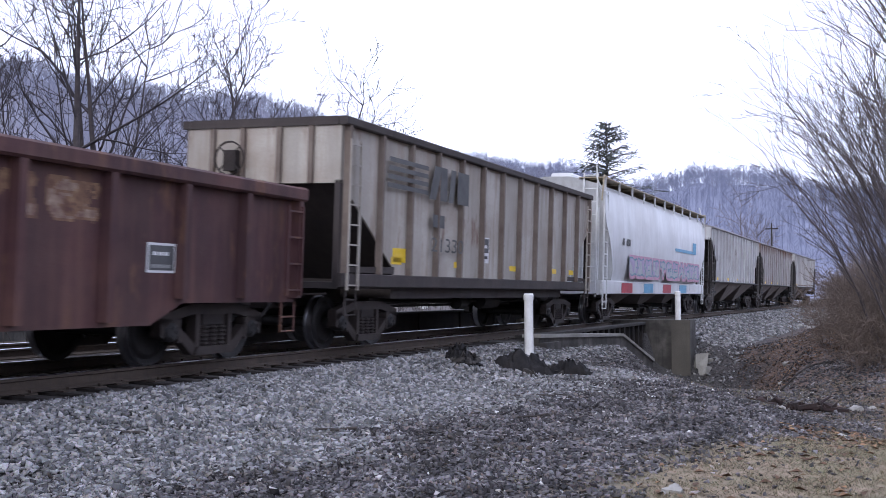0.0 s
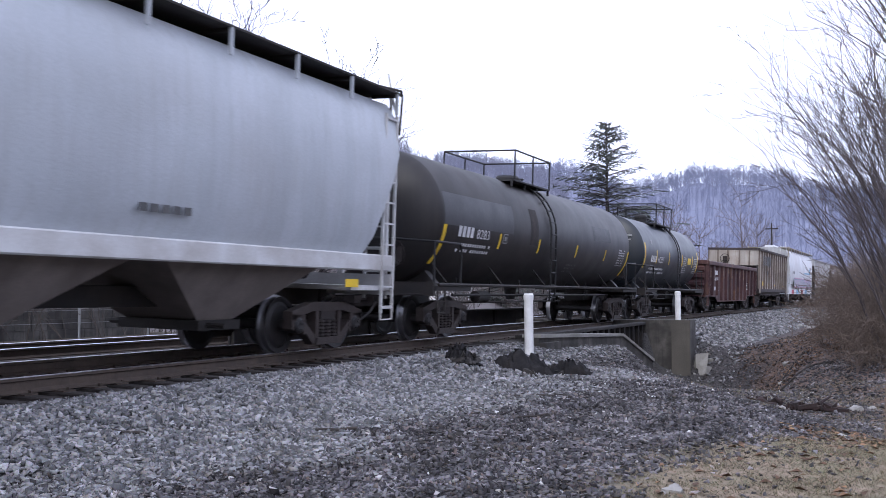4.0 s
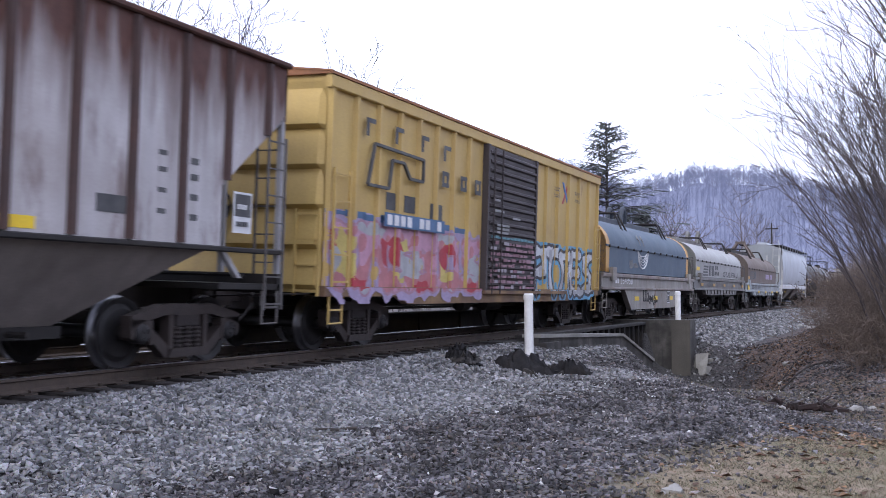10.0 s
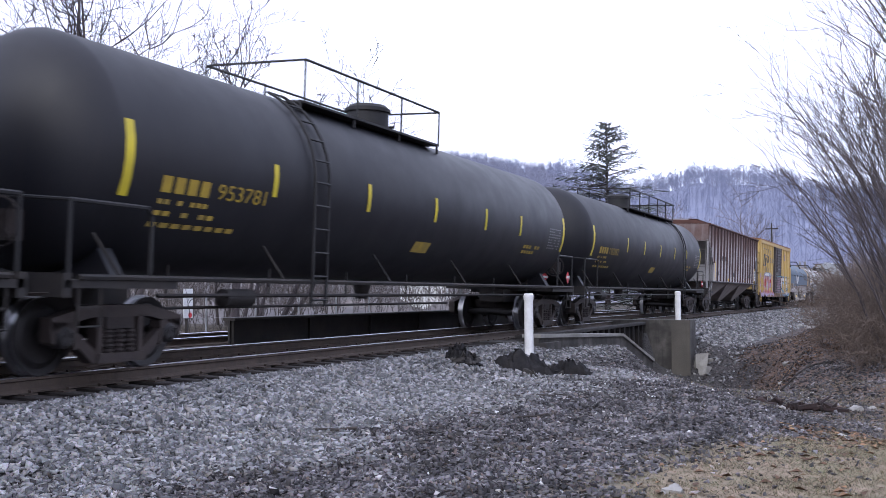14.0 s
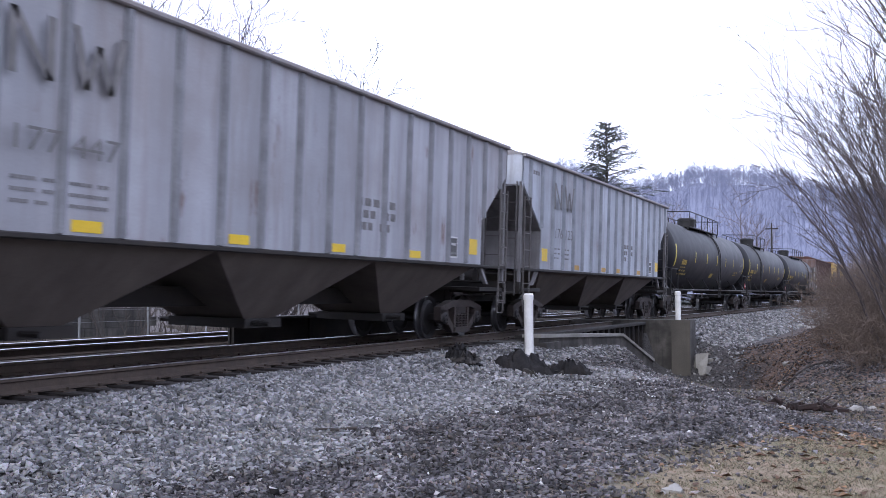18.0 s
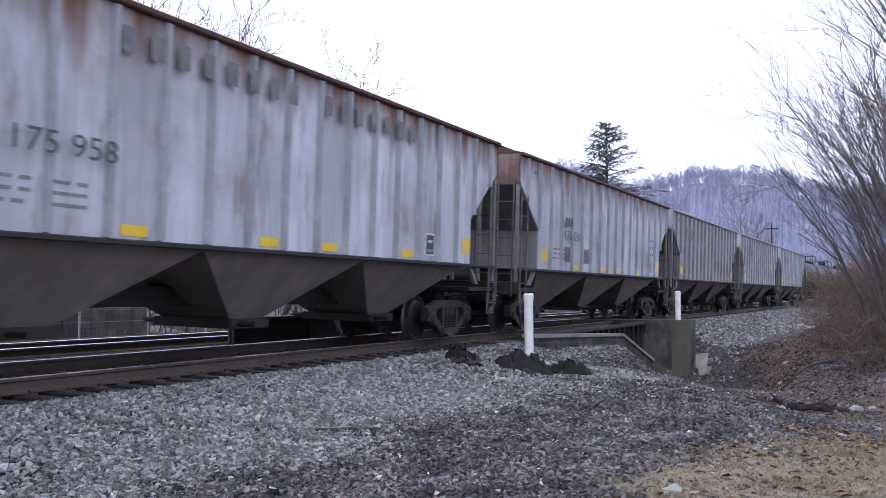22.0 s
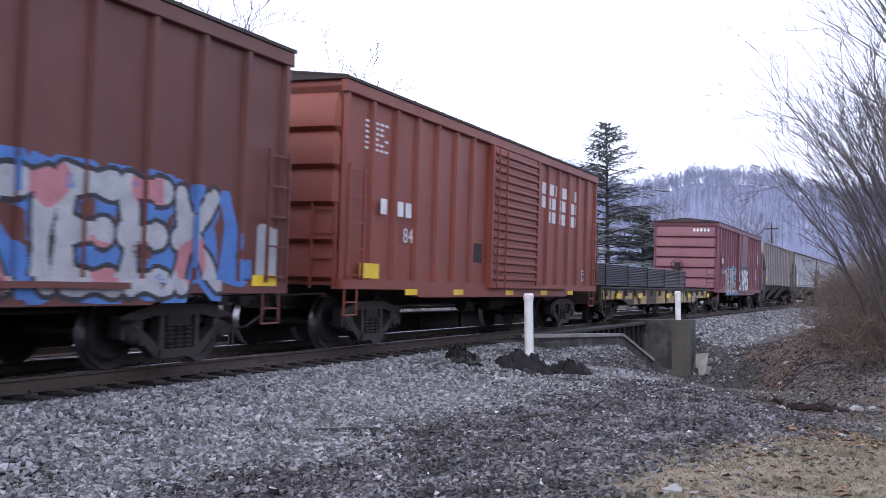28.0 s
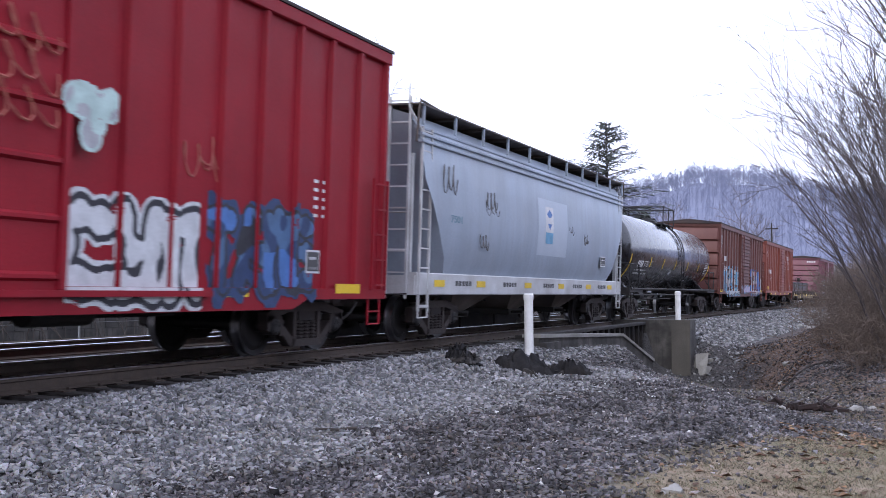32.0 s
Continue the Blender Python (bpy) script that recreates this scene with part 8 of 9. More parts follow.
P = surf("silver_grey_hood_paint", (0.315, 0.315, 0.3), (0.265, 0.262, 0.248), 0.9, 0.5, spec=0.5, grime=(0.2, 0.18, 0.16), grime_amount=0.35, streak=0.25)
D = surf("dull_grey_deck_paint", (0.21, 0.213, 0.205), (0.14, 0.138, 0.134), 1.2, 0.7, grime=(0.14, 0.1, 0.08), grime_amount=0.5, streak=0.4)
car, half, mid, hh, W = coil_car("coil car with a silver-grey arched hood and black owner's mark", -80.15, -67.2, P, D, beam=D, brackets=(0.335, 0.82), top=3.34, z_deck=(1.02, 1.66))
for i in range(4):
    patch(car, "mark_stripe", -4.63 + 0.05 * i, -3.5 + 0.05 * i, 1.78 + i * 0.13, 1.86 + i * 0.13, W, M_DARKLET)
for x0, x1, sk in ((-3.25, -3.0, 0.18), (-2.8, -2.6, 0.03), (-2.4, -1.9, 0.0)):
    patch(car, "mark_letter_block", x0, x1, 1.8, 2.28, W, M_DARKLET, skew=sk)
bars(car, "owner_name", -1.6, 2.12, 1.0, 0.18, 7, W, M_DARKLET)
bars(car, "owner_name", -1.7, 1.84, 1.25, 0.18, 8, W, M_DARKLET)
for i in range(6):
    painted(car, 0.64 + i * 0.82, 1.3 + i * 0.82, 1.72, 2.14, W, [], 0, 0, (None, M_DARKLET, M_DARKLET, M_DARKLET), 81 + i, 2, 0.02, 0.012, 0.0, 0.014, name="sprayed_tag")
side_text(car, "164064", -4.2, 1.29, 0.27, 1.45, 1.52, M_DARKLET)
for x in (-5.6, -2.6, 0.3, 3.3, 6.2):
    patch(car, "reflective_stripe", x - 0.25, x + 0.25, 1.31, 1.44, 1.57, M_AGEDYEL)
for k in range(2):
    bars(car, "stencil_line", -1.9, 1.32 + 0.1 * k, 0.9, 0.05, 9, 1.52, M_FADELET, seed=k)
patch(car, "reflective_stripe", -6.2, -5.5, 2.0, 2.16, W, M_YELLOW)

P = surf("slate_blue_hood_paint", (0.115, 0.15, 0.19), (0.092, 0.122, 0.16), 0.9, 0.75, spec=0.2, grime=(0.15, 0.17, 0.19), grime_amount=0.3, streak=0.2)
D = surf("rusty_cream_deck_paint", (0.36, 0.345, 0.32), (0.28, 0.26, 0.235), 1.2, 0.7, grime=(0.14, 0.1, 0.08), grime_amount=0.4, streak=0.5, rust=(0.22, 0.1, 0.05), rust_amount=0.25)
BAND = surf("orange_yellow_band_paint", (0.62, 0.36, 0.1), (0.5, 0.28, 0.09), 2.0, 0.6, grime=(0.3, 0.2, 0.12))
car, half, mid, hh, W = coil_car("coil car with slate-blue hood, orange bands and deep grey deck", -94.8, -81.9, P, D, flange=surf("rust_stained_pale_flange", (0.3, 0.3, 0.3), (0.22, 0.17, 0.14), 1.0, 0.8, rust=(0.16, 0.08, 0.05), rust_amount=0.35, streak=0.4, grime=(0.15, 0.1, 0.08)), fishbelly=True, end_band=BAND, brackets=(0.28, 0.77), beam=surf("dark_slate_beam_paint", (0.05, 0.062, 0.08), (0.035, 0.04, 0.05), 2.0, 0.6))
bars(car, "reporting_mark", -5.6, 1.28, 0.5, 0.22, 2, 1.52, M_WHITE)
side_text(car, "164958", -4.9, 1.26, 0.24, 1.5, 1.52, M_WHITE)
for k, depth in enumerate((0.0, 0.16, 0.3, 0.42)):
    w = 0.74 - 0.14 * k
    pts = [((-1.62 + w * math.cos(a)) * LONG, -W - 0.006, 2.42 - 0.04 * k + (0.6 - depth) * math.sin(a)) for a in np.linspace(math.pi, 2 * math.pi, 11)]
    part("chalk_smile", Shape().pipe(pts, 0.026 if k == 0 else 0.014, 5), M_WHITE, car)
part("chalk_smile", Shape().pipe([(-2.36 * LONG, -W - 0.006, 2.4), (-2.0 * LONG, -W - 0.006, 2.25), (-1.3 * LONG, -W - 0.006, 2.25), (-0.9 * LONG, -W - 0.006, 2.42)], 0.018, 5), M_WHITE, car)
for x in (-2.05, -1.5):
    part("chalk_mark", Shape().pipe([(x * LONG - 0.12, -1.34, 2.82), (x * LONG, -1.27, 2.95), (x * LONG + 0.1, -1.34, 2.8), (x * LONG + 0.12, -1.4, 2.6)], 0.02, 5), M_PALELET, car)
scribble(car, "chalk_writing", -3.5, -3.05, 1.8, 2.1, W, M_PALELET, 15, 4, 0.012, 0.2)
scribble(car, "chalk_writing", -2.9, -2.35, 1.8, 2.02, W, M_PALELET, 16, 5, 0.012, 0.2)
scribble(car, "sprayed_tag", -2.0, -1.0, 0.6, 1.15, 1.52, M_DARKLET, 5, 4, 0.022, 0.3)
scribble(car, "sprayed_tag", -1.1, 0.2, 0.55, 0.95, 1.52, M_DARKLET, 9, 6, 0.02, 0.3)
data_box(car, 2.05, 0.6, 1.52, 0.45, 0.45)
for x in (-2.75, 0.1, 2.8):
    patch(car, "reflective_stripe", x - 0.3, x + 0.3, 0.72, 0.86, 1.52, M_YELLOW)

# yellow boxcar
P = surf("faded_yellow_boxcar_paint", (0.56, 0.39, 0.13), (0.5, 0.34, 0.11), 0.8, 0.6, grime=(0.3, 0.2, 0.1), grime_amount=0.25, streak=0.18, rust=RUST, rust_amount=0.0)
RF = surf("rusty_orange_roof_edge", (0.34, 0.15, 0.07), (0.22, 0.1, 0.05), 2.0, 0.8)
DK = surf("dark_brown_door_paint", (0.07, 0.055, 0.055), (0.05, 0.042, 0.045), 1.5, 0.65, streak=0.2)
car, half, mid, W, xs = boxcar("faded yellow boxcar with dark louvred door and bright graffiti", -111.55, -96.1, P, (-105.06, -101.95), 8, 6, RF, DK, top=4.34, bottom=0.9, sill_mat=surf("dirty_yellow_sill", (0.34, 0.22, 0.1), (0.16, 0.09, 0.055), 1.4, 0.75, grime=(0.09, 0.06, 0.05), grime_amount=0.6, streak=0.4))
painted(car, -7.7, -1.35, 0.78, 2.3, W, xs, 0.11, 0.07, (G_LILAC, G_MAUVE, G_PINK, G_ROSE, G_YEL, G_RED, G_PALE), 21, 6, 0.16, 0.05, 0.1, 0.016, 1.6, sill=1.06)
for i in range(9):
    patch(car, "blue_spray", -7.7 + i * 0.62, -7.0 + i * 0.62, 2.2 - 0.02 * (i % 3), 2.26 + 0.03 * (i % 2), W + 0.004, G_SLATE)
rd = random.Random(22)
M_WORN = (spray("worn_spray_pink", (0.34, 0.19, 0.23)), spray("worn_spray_rose", (0.26, 0.13, 0.16)), spray("worn_spray_grey", (0.36, 0.33, 0.36)))
for row in range(9):
    x = -104.9 - mid
    while x < -102.2 - mid:
        w = rd.uniform(0.1, 0.34)
        if rd.random() < 0.82:
            z = 1.06 + row * 0.12
            patch(car, "sprayed_slat", x, min(x + w, -102.05 - mid), z, z + rd.uniform(0.045, 0.085), W + 0.155, M_WORN[rd.choice((0, 0, 1, 1, 2))])
        x += w + rd.uniform(0.0, 0.09)
for k in range(12):
    x = -104.9 - mid + k * 0.23
    patch(car, "sprayed_slat", x, x + 0.2, 2.15, 2.19 + 0.03 * rd.random(), W + 0.155, G_TEAL)
painted(car, 2.0, 7.3, 0.78, 2.25, W, xs, 0.11, 0.07, (G_SKY, G_BLACK, G_WHITE, G_PALE), 23, 5, 0.115, 0.08, 0.09, 0.016, word="PINES", sill=1.06)
for x, z in ((-110.4, 3.55), (-109.35, 3.55), (-108.3, 3.55), (-107.3, 3.5), (-107.35, 3.0), (-106.45, 3.0), (-105.7, 3.0)):
    s = Shape()
    x = (x - mid) * LONG
    s.slab([(x, z), (x + 0.1, z), (x + 0.1, z + 0.3), (x, z + 0.3)], -W - 0.08, -W - 0.075)
    s.slab([(x, z + 0.22), (x + 0.32, z + 0.22), (x + 0.32, z + 0.3), (x, z + 0.3)], -W - 0.086, -W - 0.081)
    if z < 3.4:
        s.slab([(x, z), (x + 0.32, z), (x + 0.32, z + 0.08), (x, z + 0.08)], -W - 0.086, -W - 0.081)
        s.slab([(x + 0.22, z), (x + 0.32, z), (x + 0.32, z + 0.3), (x + 0.22, z + 0.3)], -W - 0.08, -W - 0.075)
    part("owner_name_block", s, M_DARKLET, car, smooth=False)
s = Shape()
for (a, b), (c, d) in zip([(-110.3, 2.75), (-110.1, 3.45), (-108.2, 3.4), (-108.2, 3.0), (-108.75, 3.0)], [(-110.1, 3.45), (-108.2, 3.4), (-108.2, 3.0), (-108.75, 3.0), (-109.0, 3.25)]):
    s.rod(((a - mid) * LONG, -W - 0.08, b), ((c - mid) * LONG, -W - 0.08, d), 0.035, 4)
for (a, b), (c, d) in zip([(-110.3, 2.75), (-109.55, 2.75), (-109.45, 3.25)], [(-109.55, 2.75), (-109.45, 3.25), (-109.0, 3.25)]):
    s.rod(((a - mid) * LONG, -W - 0.08, b), ((c - mid) * LONG, -W - 0.08, d), 0.035, 4)
part("owner_mark_outline", s, M_DARKLET, car)
for sg, mat in ((-1, G_RED), (1, G_BLUE)):
    a, b = (3.32, 3.88) if sg < 0 else (3.88, 3.32)
    s = Shape().slab([(4.45, a), (4.57, a), (5.05, b), (4.93, b)], -W - 0.012 - 0.004 * sg, -W - 0.001)
    part("crossed_mark", s, mat, car, smooth=False)
for word, x, z in (("next", 3.42, 3.58), ("load", 3.42, 3.42), ("any", 5.2, 3.58), ("road", 5.2, 3.42)):
    side_text(car, word, x, z, 0.13, 0.42, W + 0.074, M_DARKLET, "slogan_word")
for x, z, w in ((-0.95, 2.95, 0.35), (-0.9, 2.72, 0.55), (0.2, 2.62, 0.5), (-0.75, 2.42, 0.75), (-0.75, 2.34, 0.75), (-0.75, 2.26, 0.7)):
    patch(car, "door_label", x, x + w, z, z + 0.05, W + 0.155, M_PALELET)
patch(car, "black_panel", -109.7 - mid, -107.2 - mid, 2.1, 2.34, W + 0.09, G_SLATE)
bars(car, "white_bar", -109.6 - mid, 2.13, 2.3, 0.18, 9, W + 0.097, M_WHITE)
for x, z in ((-109.5, 2.4), (-108.8, 2.4), (-107.7, 2.35)):
    patch(car, "sprayed_patch", x - mid, x + 0.55 - mid, z, z + 0.3, W + 0.003, M_DARKLET)

# rust-streaked covered hopper
P = surf("rust_streaked_grey_paint", (0.56, 0.54, 0.55), (0.44, 0.41, 0.41), 0.8, 0.7, grime=(0.24, 0.19, 0.17), grime_amount=0.5, streak=0.35, rust=(0.115, 0.048, 0.036), rust_amount=0.36, top=(2.3, 4.25), run_down=(0.54, 0.84), vary=0.08)
ENDRUST = surf("rust_worn_end_sheet", (0.17, 0.115, 0.105), (0.1, 0.058, 0.05), 1.2, 0.85, grime=(0.3, 0.29, 0.29), grime_amount=0.3, streak=0.3)
RT = surf("deep_rust", (0.1, 0.04, 0.028), (0.06, 0.03, 0.025), 2.0, 0.85)
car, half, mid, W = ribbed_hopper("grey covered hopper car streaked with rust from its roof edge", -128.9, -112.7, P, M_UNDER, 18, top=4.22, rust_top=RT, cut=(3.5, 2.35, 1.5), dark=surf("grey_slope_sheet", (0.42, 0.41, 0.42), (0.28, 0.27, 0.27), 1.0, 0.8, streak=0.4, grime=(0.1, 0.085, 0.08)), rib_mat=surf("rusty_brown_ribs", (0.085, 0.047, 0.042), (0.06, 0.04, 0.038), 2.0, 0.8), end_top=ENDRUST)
bars(car, "stencil_line", -4.9, 2.6, 2.2, 0.22, 5, W, M_DARKLET)
patch(car, "yellow_strip", -6.35, -6.2, 1.6, 2.5, W, M_YELLOW)
for x in (-5.7, -1.0, 4.4):
    patch(car, "stencil_panel", x, x + 0.5, 1.85, 2.05, W, M_DARKLET)
for i, z in enumerate((1.9, 2.15, 2.4, 2.6)):
    patch(car, "stencil_spot", 5.4, 5.55, z, z + 0.06, W, M_DARKLET)
    patch(car, "stencil_spot", 6.0, 6.15, z - 0.05, z + 0.03, W, M_DARKLET)
yellow_row(car, 1.6, W, [-2.3, 3.3], 0.5)
data_box(car, 6.9, 1.75, W)

# three long black tank cars
M_LEMON = surf("dull_lemon_reflective_sheet", (0.66, 0.53, 0.02), (0.5, 0.4, 0.03), 3.0, 0.5, bump=0.0)
for near, far, dm, rl, ld, num, sx in ((-147.9, -130.7, -0.3, (-2.4, 5.0), 4.7, "10282", (-4.5, -2.1, 0.45, 3.0, 5.4)), (-167.65, -150.7, 0.0, (-3.9, 1.35), -4.2, "953781", (-5.36, -2.55, 0.16, 2.78, 5.0)), (-188.3, -169.9, 0.1, (-4.0, 3.5), 0.8, "", (-5.0, -2.2, 0.5, 3.0, 5.5))):
    car, hb, mid, R, zc = tank_car("long dull black tank car with yellow lettering and stripes", near, far, M_TANK, 1.47, 2.62, 0.7, dome=dm, rail=rl, lad=ld, stripes=stripes_at(sx, (far - near) / 2), inset=0.45, dome_r=0.42, dome_h=0.5, rail_h=0.54, stripe_mat=M_LEMON)
    barrel_bars(car, "reporting_mark", -7.75, 2.17, 1.0, 0.2, 4, R, zc, M_DULLYEL)
    if num:
        barrel_text(car, num, -6.65, 1.1, 2.17, 0.2, R, zc, M_DULLYEL)
    for i in range(3):
        barrel_bars(car, "stencil_line", -7.75, 2.03 - i * 0.14, 1.0 + 0.4 * i, 0.06, 8, R, zc, M_FADEYEL, i)
    barrel_bars(car, "faded_plate", -0.35, 1.72, 0.95, 0.2, 1, R, zc, M_FADEYEL)
    barrel_bars(car, "yellow_caution", hb - 3.0, 2.04, 1.4, 0.08, 7, R, zc, M_FADEYEL)
    barrel_bars(car, "yellow_caution", hb - 3.0, 1.92, 0.9, 0.07, 5, R, zc, M_FADEYEL)
    for i in range(8):
        barrel_bars(car, "stencil_line", hb - 1.3, 2.1 + i * 0.07, 0.95, 0.03, 6, R, zc, M_PALELET, i)
    x = hb * LONG + 0.2
    p = Shape().slab([(x, 1.22), (x + 0.16, 1.38), (x, 1.54), (x - 0.16, 1.38)], -1.53, -1.515)
    q = part("placard", p, M_RED, car, "red diamond hazard placard")
    part("placard_band", Shape().slab([(x - 0.14, 1.36), (x + 0.14, 1.36), (x + 0.14, 1.43), (x - 0.14, 1.43)], -1.54, -1.531), M_WHITE, q)
    # the other placard faces back along the train from the end rail
    x = -hb * LONG - 0.85
    p = Shape()
    p.add([(x - e, -0.25 + dy, 1.4 + dz) for e in (0, 0.015) for dy, dz in ((0, -0.16), (0.16, 0), (0, 0.16), (-0.16, 0))], [(0, 1, 2, 3), (7, 6, 5, 4)] + [(k, (k + 1) % 4 + 0, (k + 1) % 4 + 4, k + 4) for k in range(4)])
    q = part("placard", p, M_RED, car, "red diamond hazard placard")
    part("placard_band", Shape().box(x - 0.024, x - 0.016, -0.39, -0.11, 1.36, 1.43), M_WHITE, q)

# six grey ribbed hoppers
SPEC = ((-206.6, -190.3, (0.49, 0.525, 0.59), 0.08, "176 123", "nw"), (-224.4, -207.7, (0.405, 0.415, 0.455), 0.12, "177 447", "nw"), (-242.2, -225.8, (0.345, 0.345, 0.375), 0.1, "178 210", "nw"),
        (-260.0, -243.2, (0.57, 0.59, 0.645), 0.3, "178 050", ""), (-277.8, -261.5, (0.58, 0.6, 0.65), 0.3, "175 958", "long"), (-295.9, -279.5, (0.36, 0.325, 0.315), 0.16, "176 623", "long"))
for near, far, c, rust, num, mark in SPEC:
    P = grey_hopper("grey_hopper_paint", c, rust)
    Q = grey_hopper("grey_hopper_panel_paint", c, rust, vary=0.11)
    # ribs take darkened side paint: shade on their flanks plus dirt
    car, half, mid, W = ribbed_hopper("grey ribbed covered hopper car with sloped open ends" if rust < 0.3 else "pale grey ribbed covered hopper car with rusty roof edge", near, far, P, M_UNDER if rust > 0.25 else M_UNDER2, 18, top=4.25, dark=M_DARK, rust_top=RT if rust > 0.25 else None, rib_mat=surf("dirt_and_shade_grey_ribs", tuple(k * 0.66 for k in c), tuple(k * 0.38 for k in c), 2.0, 0.75), panel_mat=Q, end_top=ENDRUST if rust > 0.25 else None)
    yellow_row(car, 1.6, W, (-4.68, -1.86, 0.8, 3.64) if num == "177 447" else (-3.6, -0.8, 0.9, 3.7), 0.46, 0.13, M_YELLOW if rust > 0.25 or num == "177 447" else M_AGEDYEL)
    for x in (-6.4, 6.45):
        patch(car, "reflective_panel", x - 0.21, x + 0.21, 1.76, 2.08, W, M_YELLOW)
    data_box(car, 5.2 if mark != "long" else 4.45, 1.66, W, 0.4, 0.42)
    if mark == "nw":
        s = Shape()
        for a, b in (((-5.86, 3.12), (-5.86, 3.78)), ((-5.86, 3.78), (-5.36, 3.12)), ((-5.36, 3.12), (-5.36, 3.78)), ((-5.02, 3.78), (-4.84, 3.12)), ((-4.84, 3.12), (-4.66, 3.62)), ((-4.66, 3.62), (-4.47, 3.12)), ((-4.47, 3.12), (-4.28, 3.78))):
            s.slab([(a[0] * LONG - 0.055, a[1]), (a[0] * LONG + 0.055, a[1]), (b[0] * LONG + 0.055, b[1]), (b[0] * LONG - 0.055, b[1])], -W - 0.078, -W - 0.074)
        part("owner_mark", s, M_FADELET, car, smooth=False)
        for k in range(3):
            bars(car, "owner_name", 1.35, 2.0 + 0.2 * k, 1.5, 0.13, 7 - k, W, M_FADELET, seed=k)
    if mark == "long":
        bars(car, "owner_name", -4.0, 3.66, 8.0, 0.3, 16, W + 0.074, M_FADELET, gap=0.58)
    if num:
        side_text(car, num, -5.8 if mark == "nw" else -5.5 if mark else -4.98, 2.38, 0.25, 1.5, W + 0.074, M_DARKLET if mark != "nw" else M_FADELET)
    if not mark:
        for x in (-4.75, -2.95):
            patch(car, "grey_repaint_square", x, x + 0.55, 1.8, 2.2, W, M_FADELET)
        bars(car, "reporting_mark", -4.95, 2.75, 0.7, 0.22, 3, W + 0.074, M_DARKLET)
        for x in (5.4, 5.75):
            for z in (2.3, 2.55, 2.8):
                patch(car, "stencil_spot", x, x + 0.14, z, z + 0.07, W, M_DARKLET)
    for i, z in enumerate((1.85, 1.97, 2.09)):
        bars(car, "stencil_line", -5.75, z, 0.6, 0.04, 7, W, M_FADELET, seed=i)
        bars(car, "stencil_line", -4.95, z, 0.6, 0.04, 7, W, M_FADELET, seed=i + 3)
    for x in (-7.4,):
        bars(car, "end_stencil", x, 3.85, 0.5, 0.1, 3, W, M_FADELET)

# maroon boxcar
M_WORNMAR = surf("worn_dark_maroon_letter", (0.07, 0.035, 0.042), (0.15, 0.052, 0.07), 7.0, 0.7, bump=0.0)
P = surf("maroon_boxcar_paint", (0.178, 0.06, 0.083), (0.15, 0.051, 0.07), 0.8, 0.55, grime=(0.16, 0.065, 0.05), grime_amount=0.25, streak=0.15)
car, half, mid, W, xs = boxcar("maroon boxcar with smooth door and pale graffiti low down", -313.0, -297.4, P, (-306.6, -303.25), 8, 7, None, None, louvre=0, top=4.4, ridges=6)
painted(car, -5.15, -1.42, 0.89, 2.4, W, xs, 0.11, 0.07, (G_SKY, G_BLACK, G_PALE, G_PALE), 31, 5, 0.1, 0.055, 0.08, 0.016, 0.9, word="ASPEKT", sill=1.18)
painted(car, -1.3, 2.05, 1.02, 2.4, W + 0.13, [], 0, 0, (G_BLACK, G_BLACK, G_PALE, G_WHITE), 32, 4, 0.13, 0.055, 0.02, 0.016, 0.4, word="SARS")
for k in range(9):
    patch(car, "blue_spray", -1.25 + k * 0.37, -1.05 + k * 0.37, 2.42 + 0.03 * (k % 3), 2.5 + 0.05 * (k * k % 4), W + 0.13, (G_BLUE, G_SKY)[k % 2])
scribble(car, "sprayed_tag", 6.2, 7.3, 2.6, 3.35, W, G_WHITE, 3, 4, 0.026, 0.2)
scribble(car, "sprayed_tag", 6.3, 6.9, 2.85, 3.5, W + 0.004, G_PALE, 8, 2, 0.022, 0.3)
scribble(car, "sprayed_tag", 5.5, 6.4, 1.7, 2.4, W, G_PALE, 5, 4, 0.03, 0.1)
scribble(car, "sprayed_tag", 5.6, 6.2, 1.75, 2.1, W + 0.004, G_WHITE, 6, 3, 0.024, 0.25)
data_box(car, 5.6, 1.34, W + 0.004, 0.42, 0.3)
for k in range(3):
    bars(car, "stencil_line", 6.5, 1.75 + 0.1 * k, 0.55, 0.04, 5, W, M_WHITE, seed=k)
for k in range(2):
    bars(car, "faded_lettering", 2.5 + 1.6 * k, 2.45, 1.1, 0.26, 5, W, M_WORNMAR, seed=k)
bars(car, "reporting_mark", -311.75 - mid, 2.45, 0.45, 0.26, 2, W + 0.074, M_WHITE)
side_text(car, "61116", -311.75 - mid, 1.95, 0.26, 1.2, W + 0.074, M_WHITE)
bars(car, "end_stencil", -307.6 - mid, 2.3, 0.5, 0.35, 3, W, M_WHITE)
for i in range(10):
    x = -half + 0.4 + i * (2 * half - 0.8) / 9
    patch(car, "reflector", x - 0.12, x + 0.12, 1.2, 1.3, W + 0.082, G_RED)
    for sg in (-1, 1):
        patch(car, "reflector_end", x + sg * 0.19 - 0.06, x + sg * 0.19 + 0.06, 1.2, 1.3, W + 0.082, M_PALE2)
for k in range(5):
    part("end_number_block", Shape().box(-half - 0.06, -half - 0.05, -1.15 + k * 0.17, -1.05 + k * 0.17, 3.96, 4.1), M_WHITE, car)
OR = surf("bare_rust_orange_patch", (0.29, 0.15, 0.085), (0.21, 0.09, 0.06), 3.0, 0.8)
patch(car, "repaired_patch", -half + 1.0, -half + 1.7, 1.2, 1.75, W + 0.002, OR)
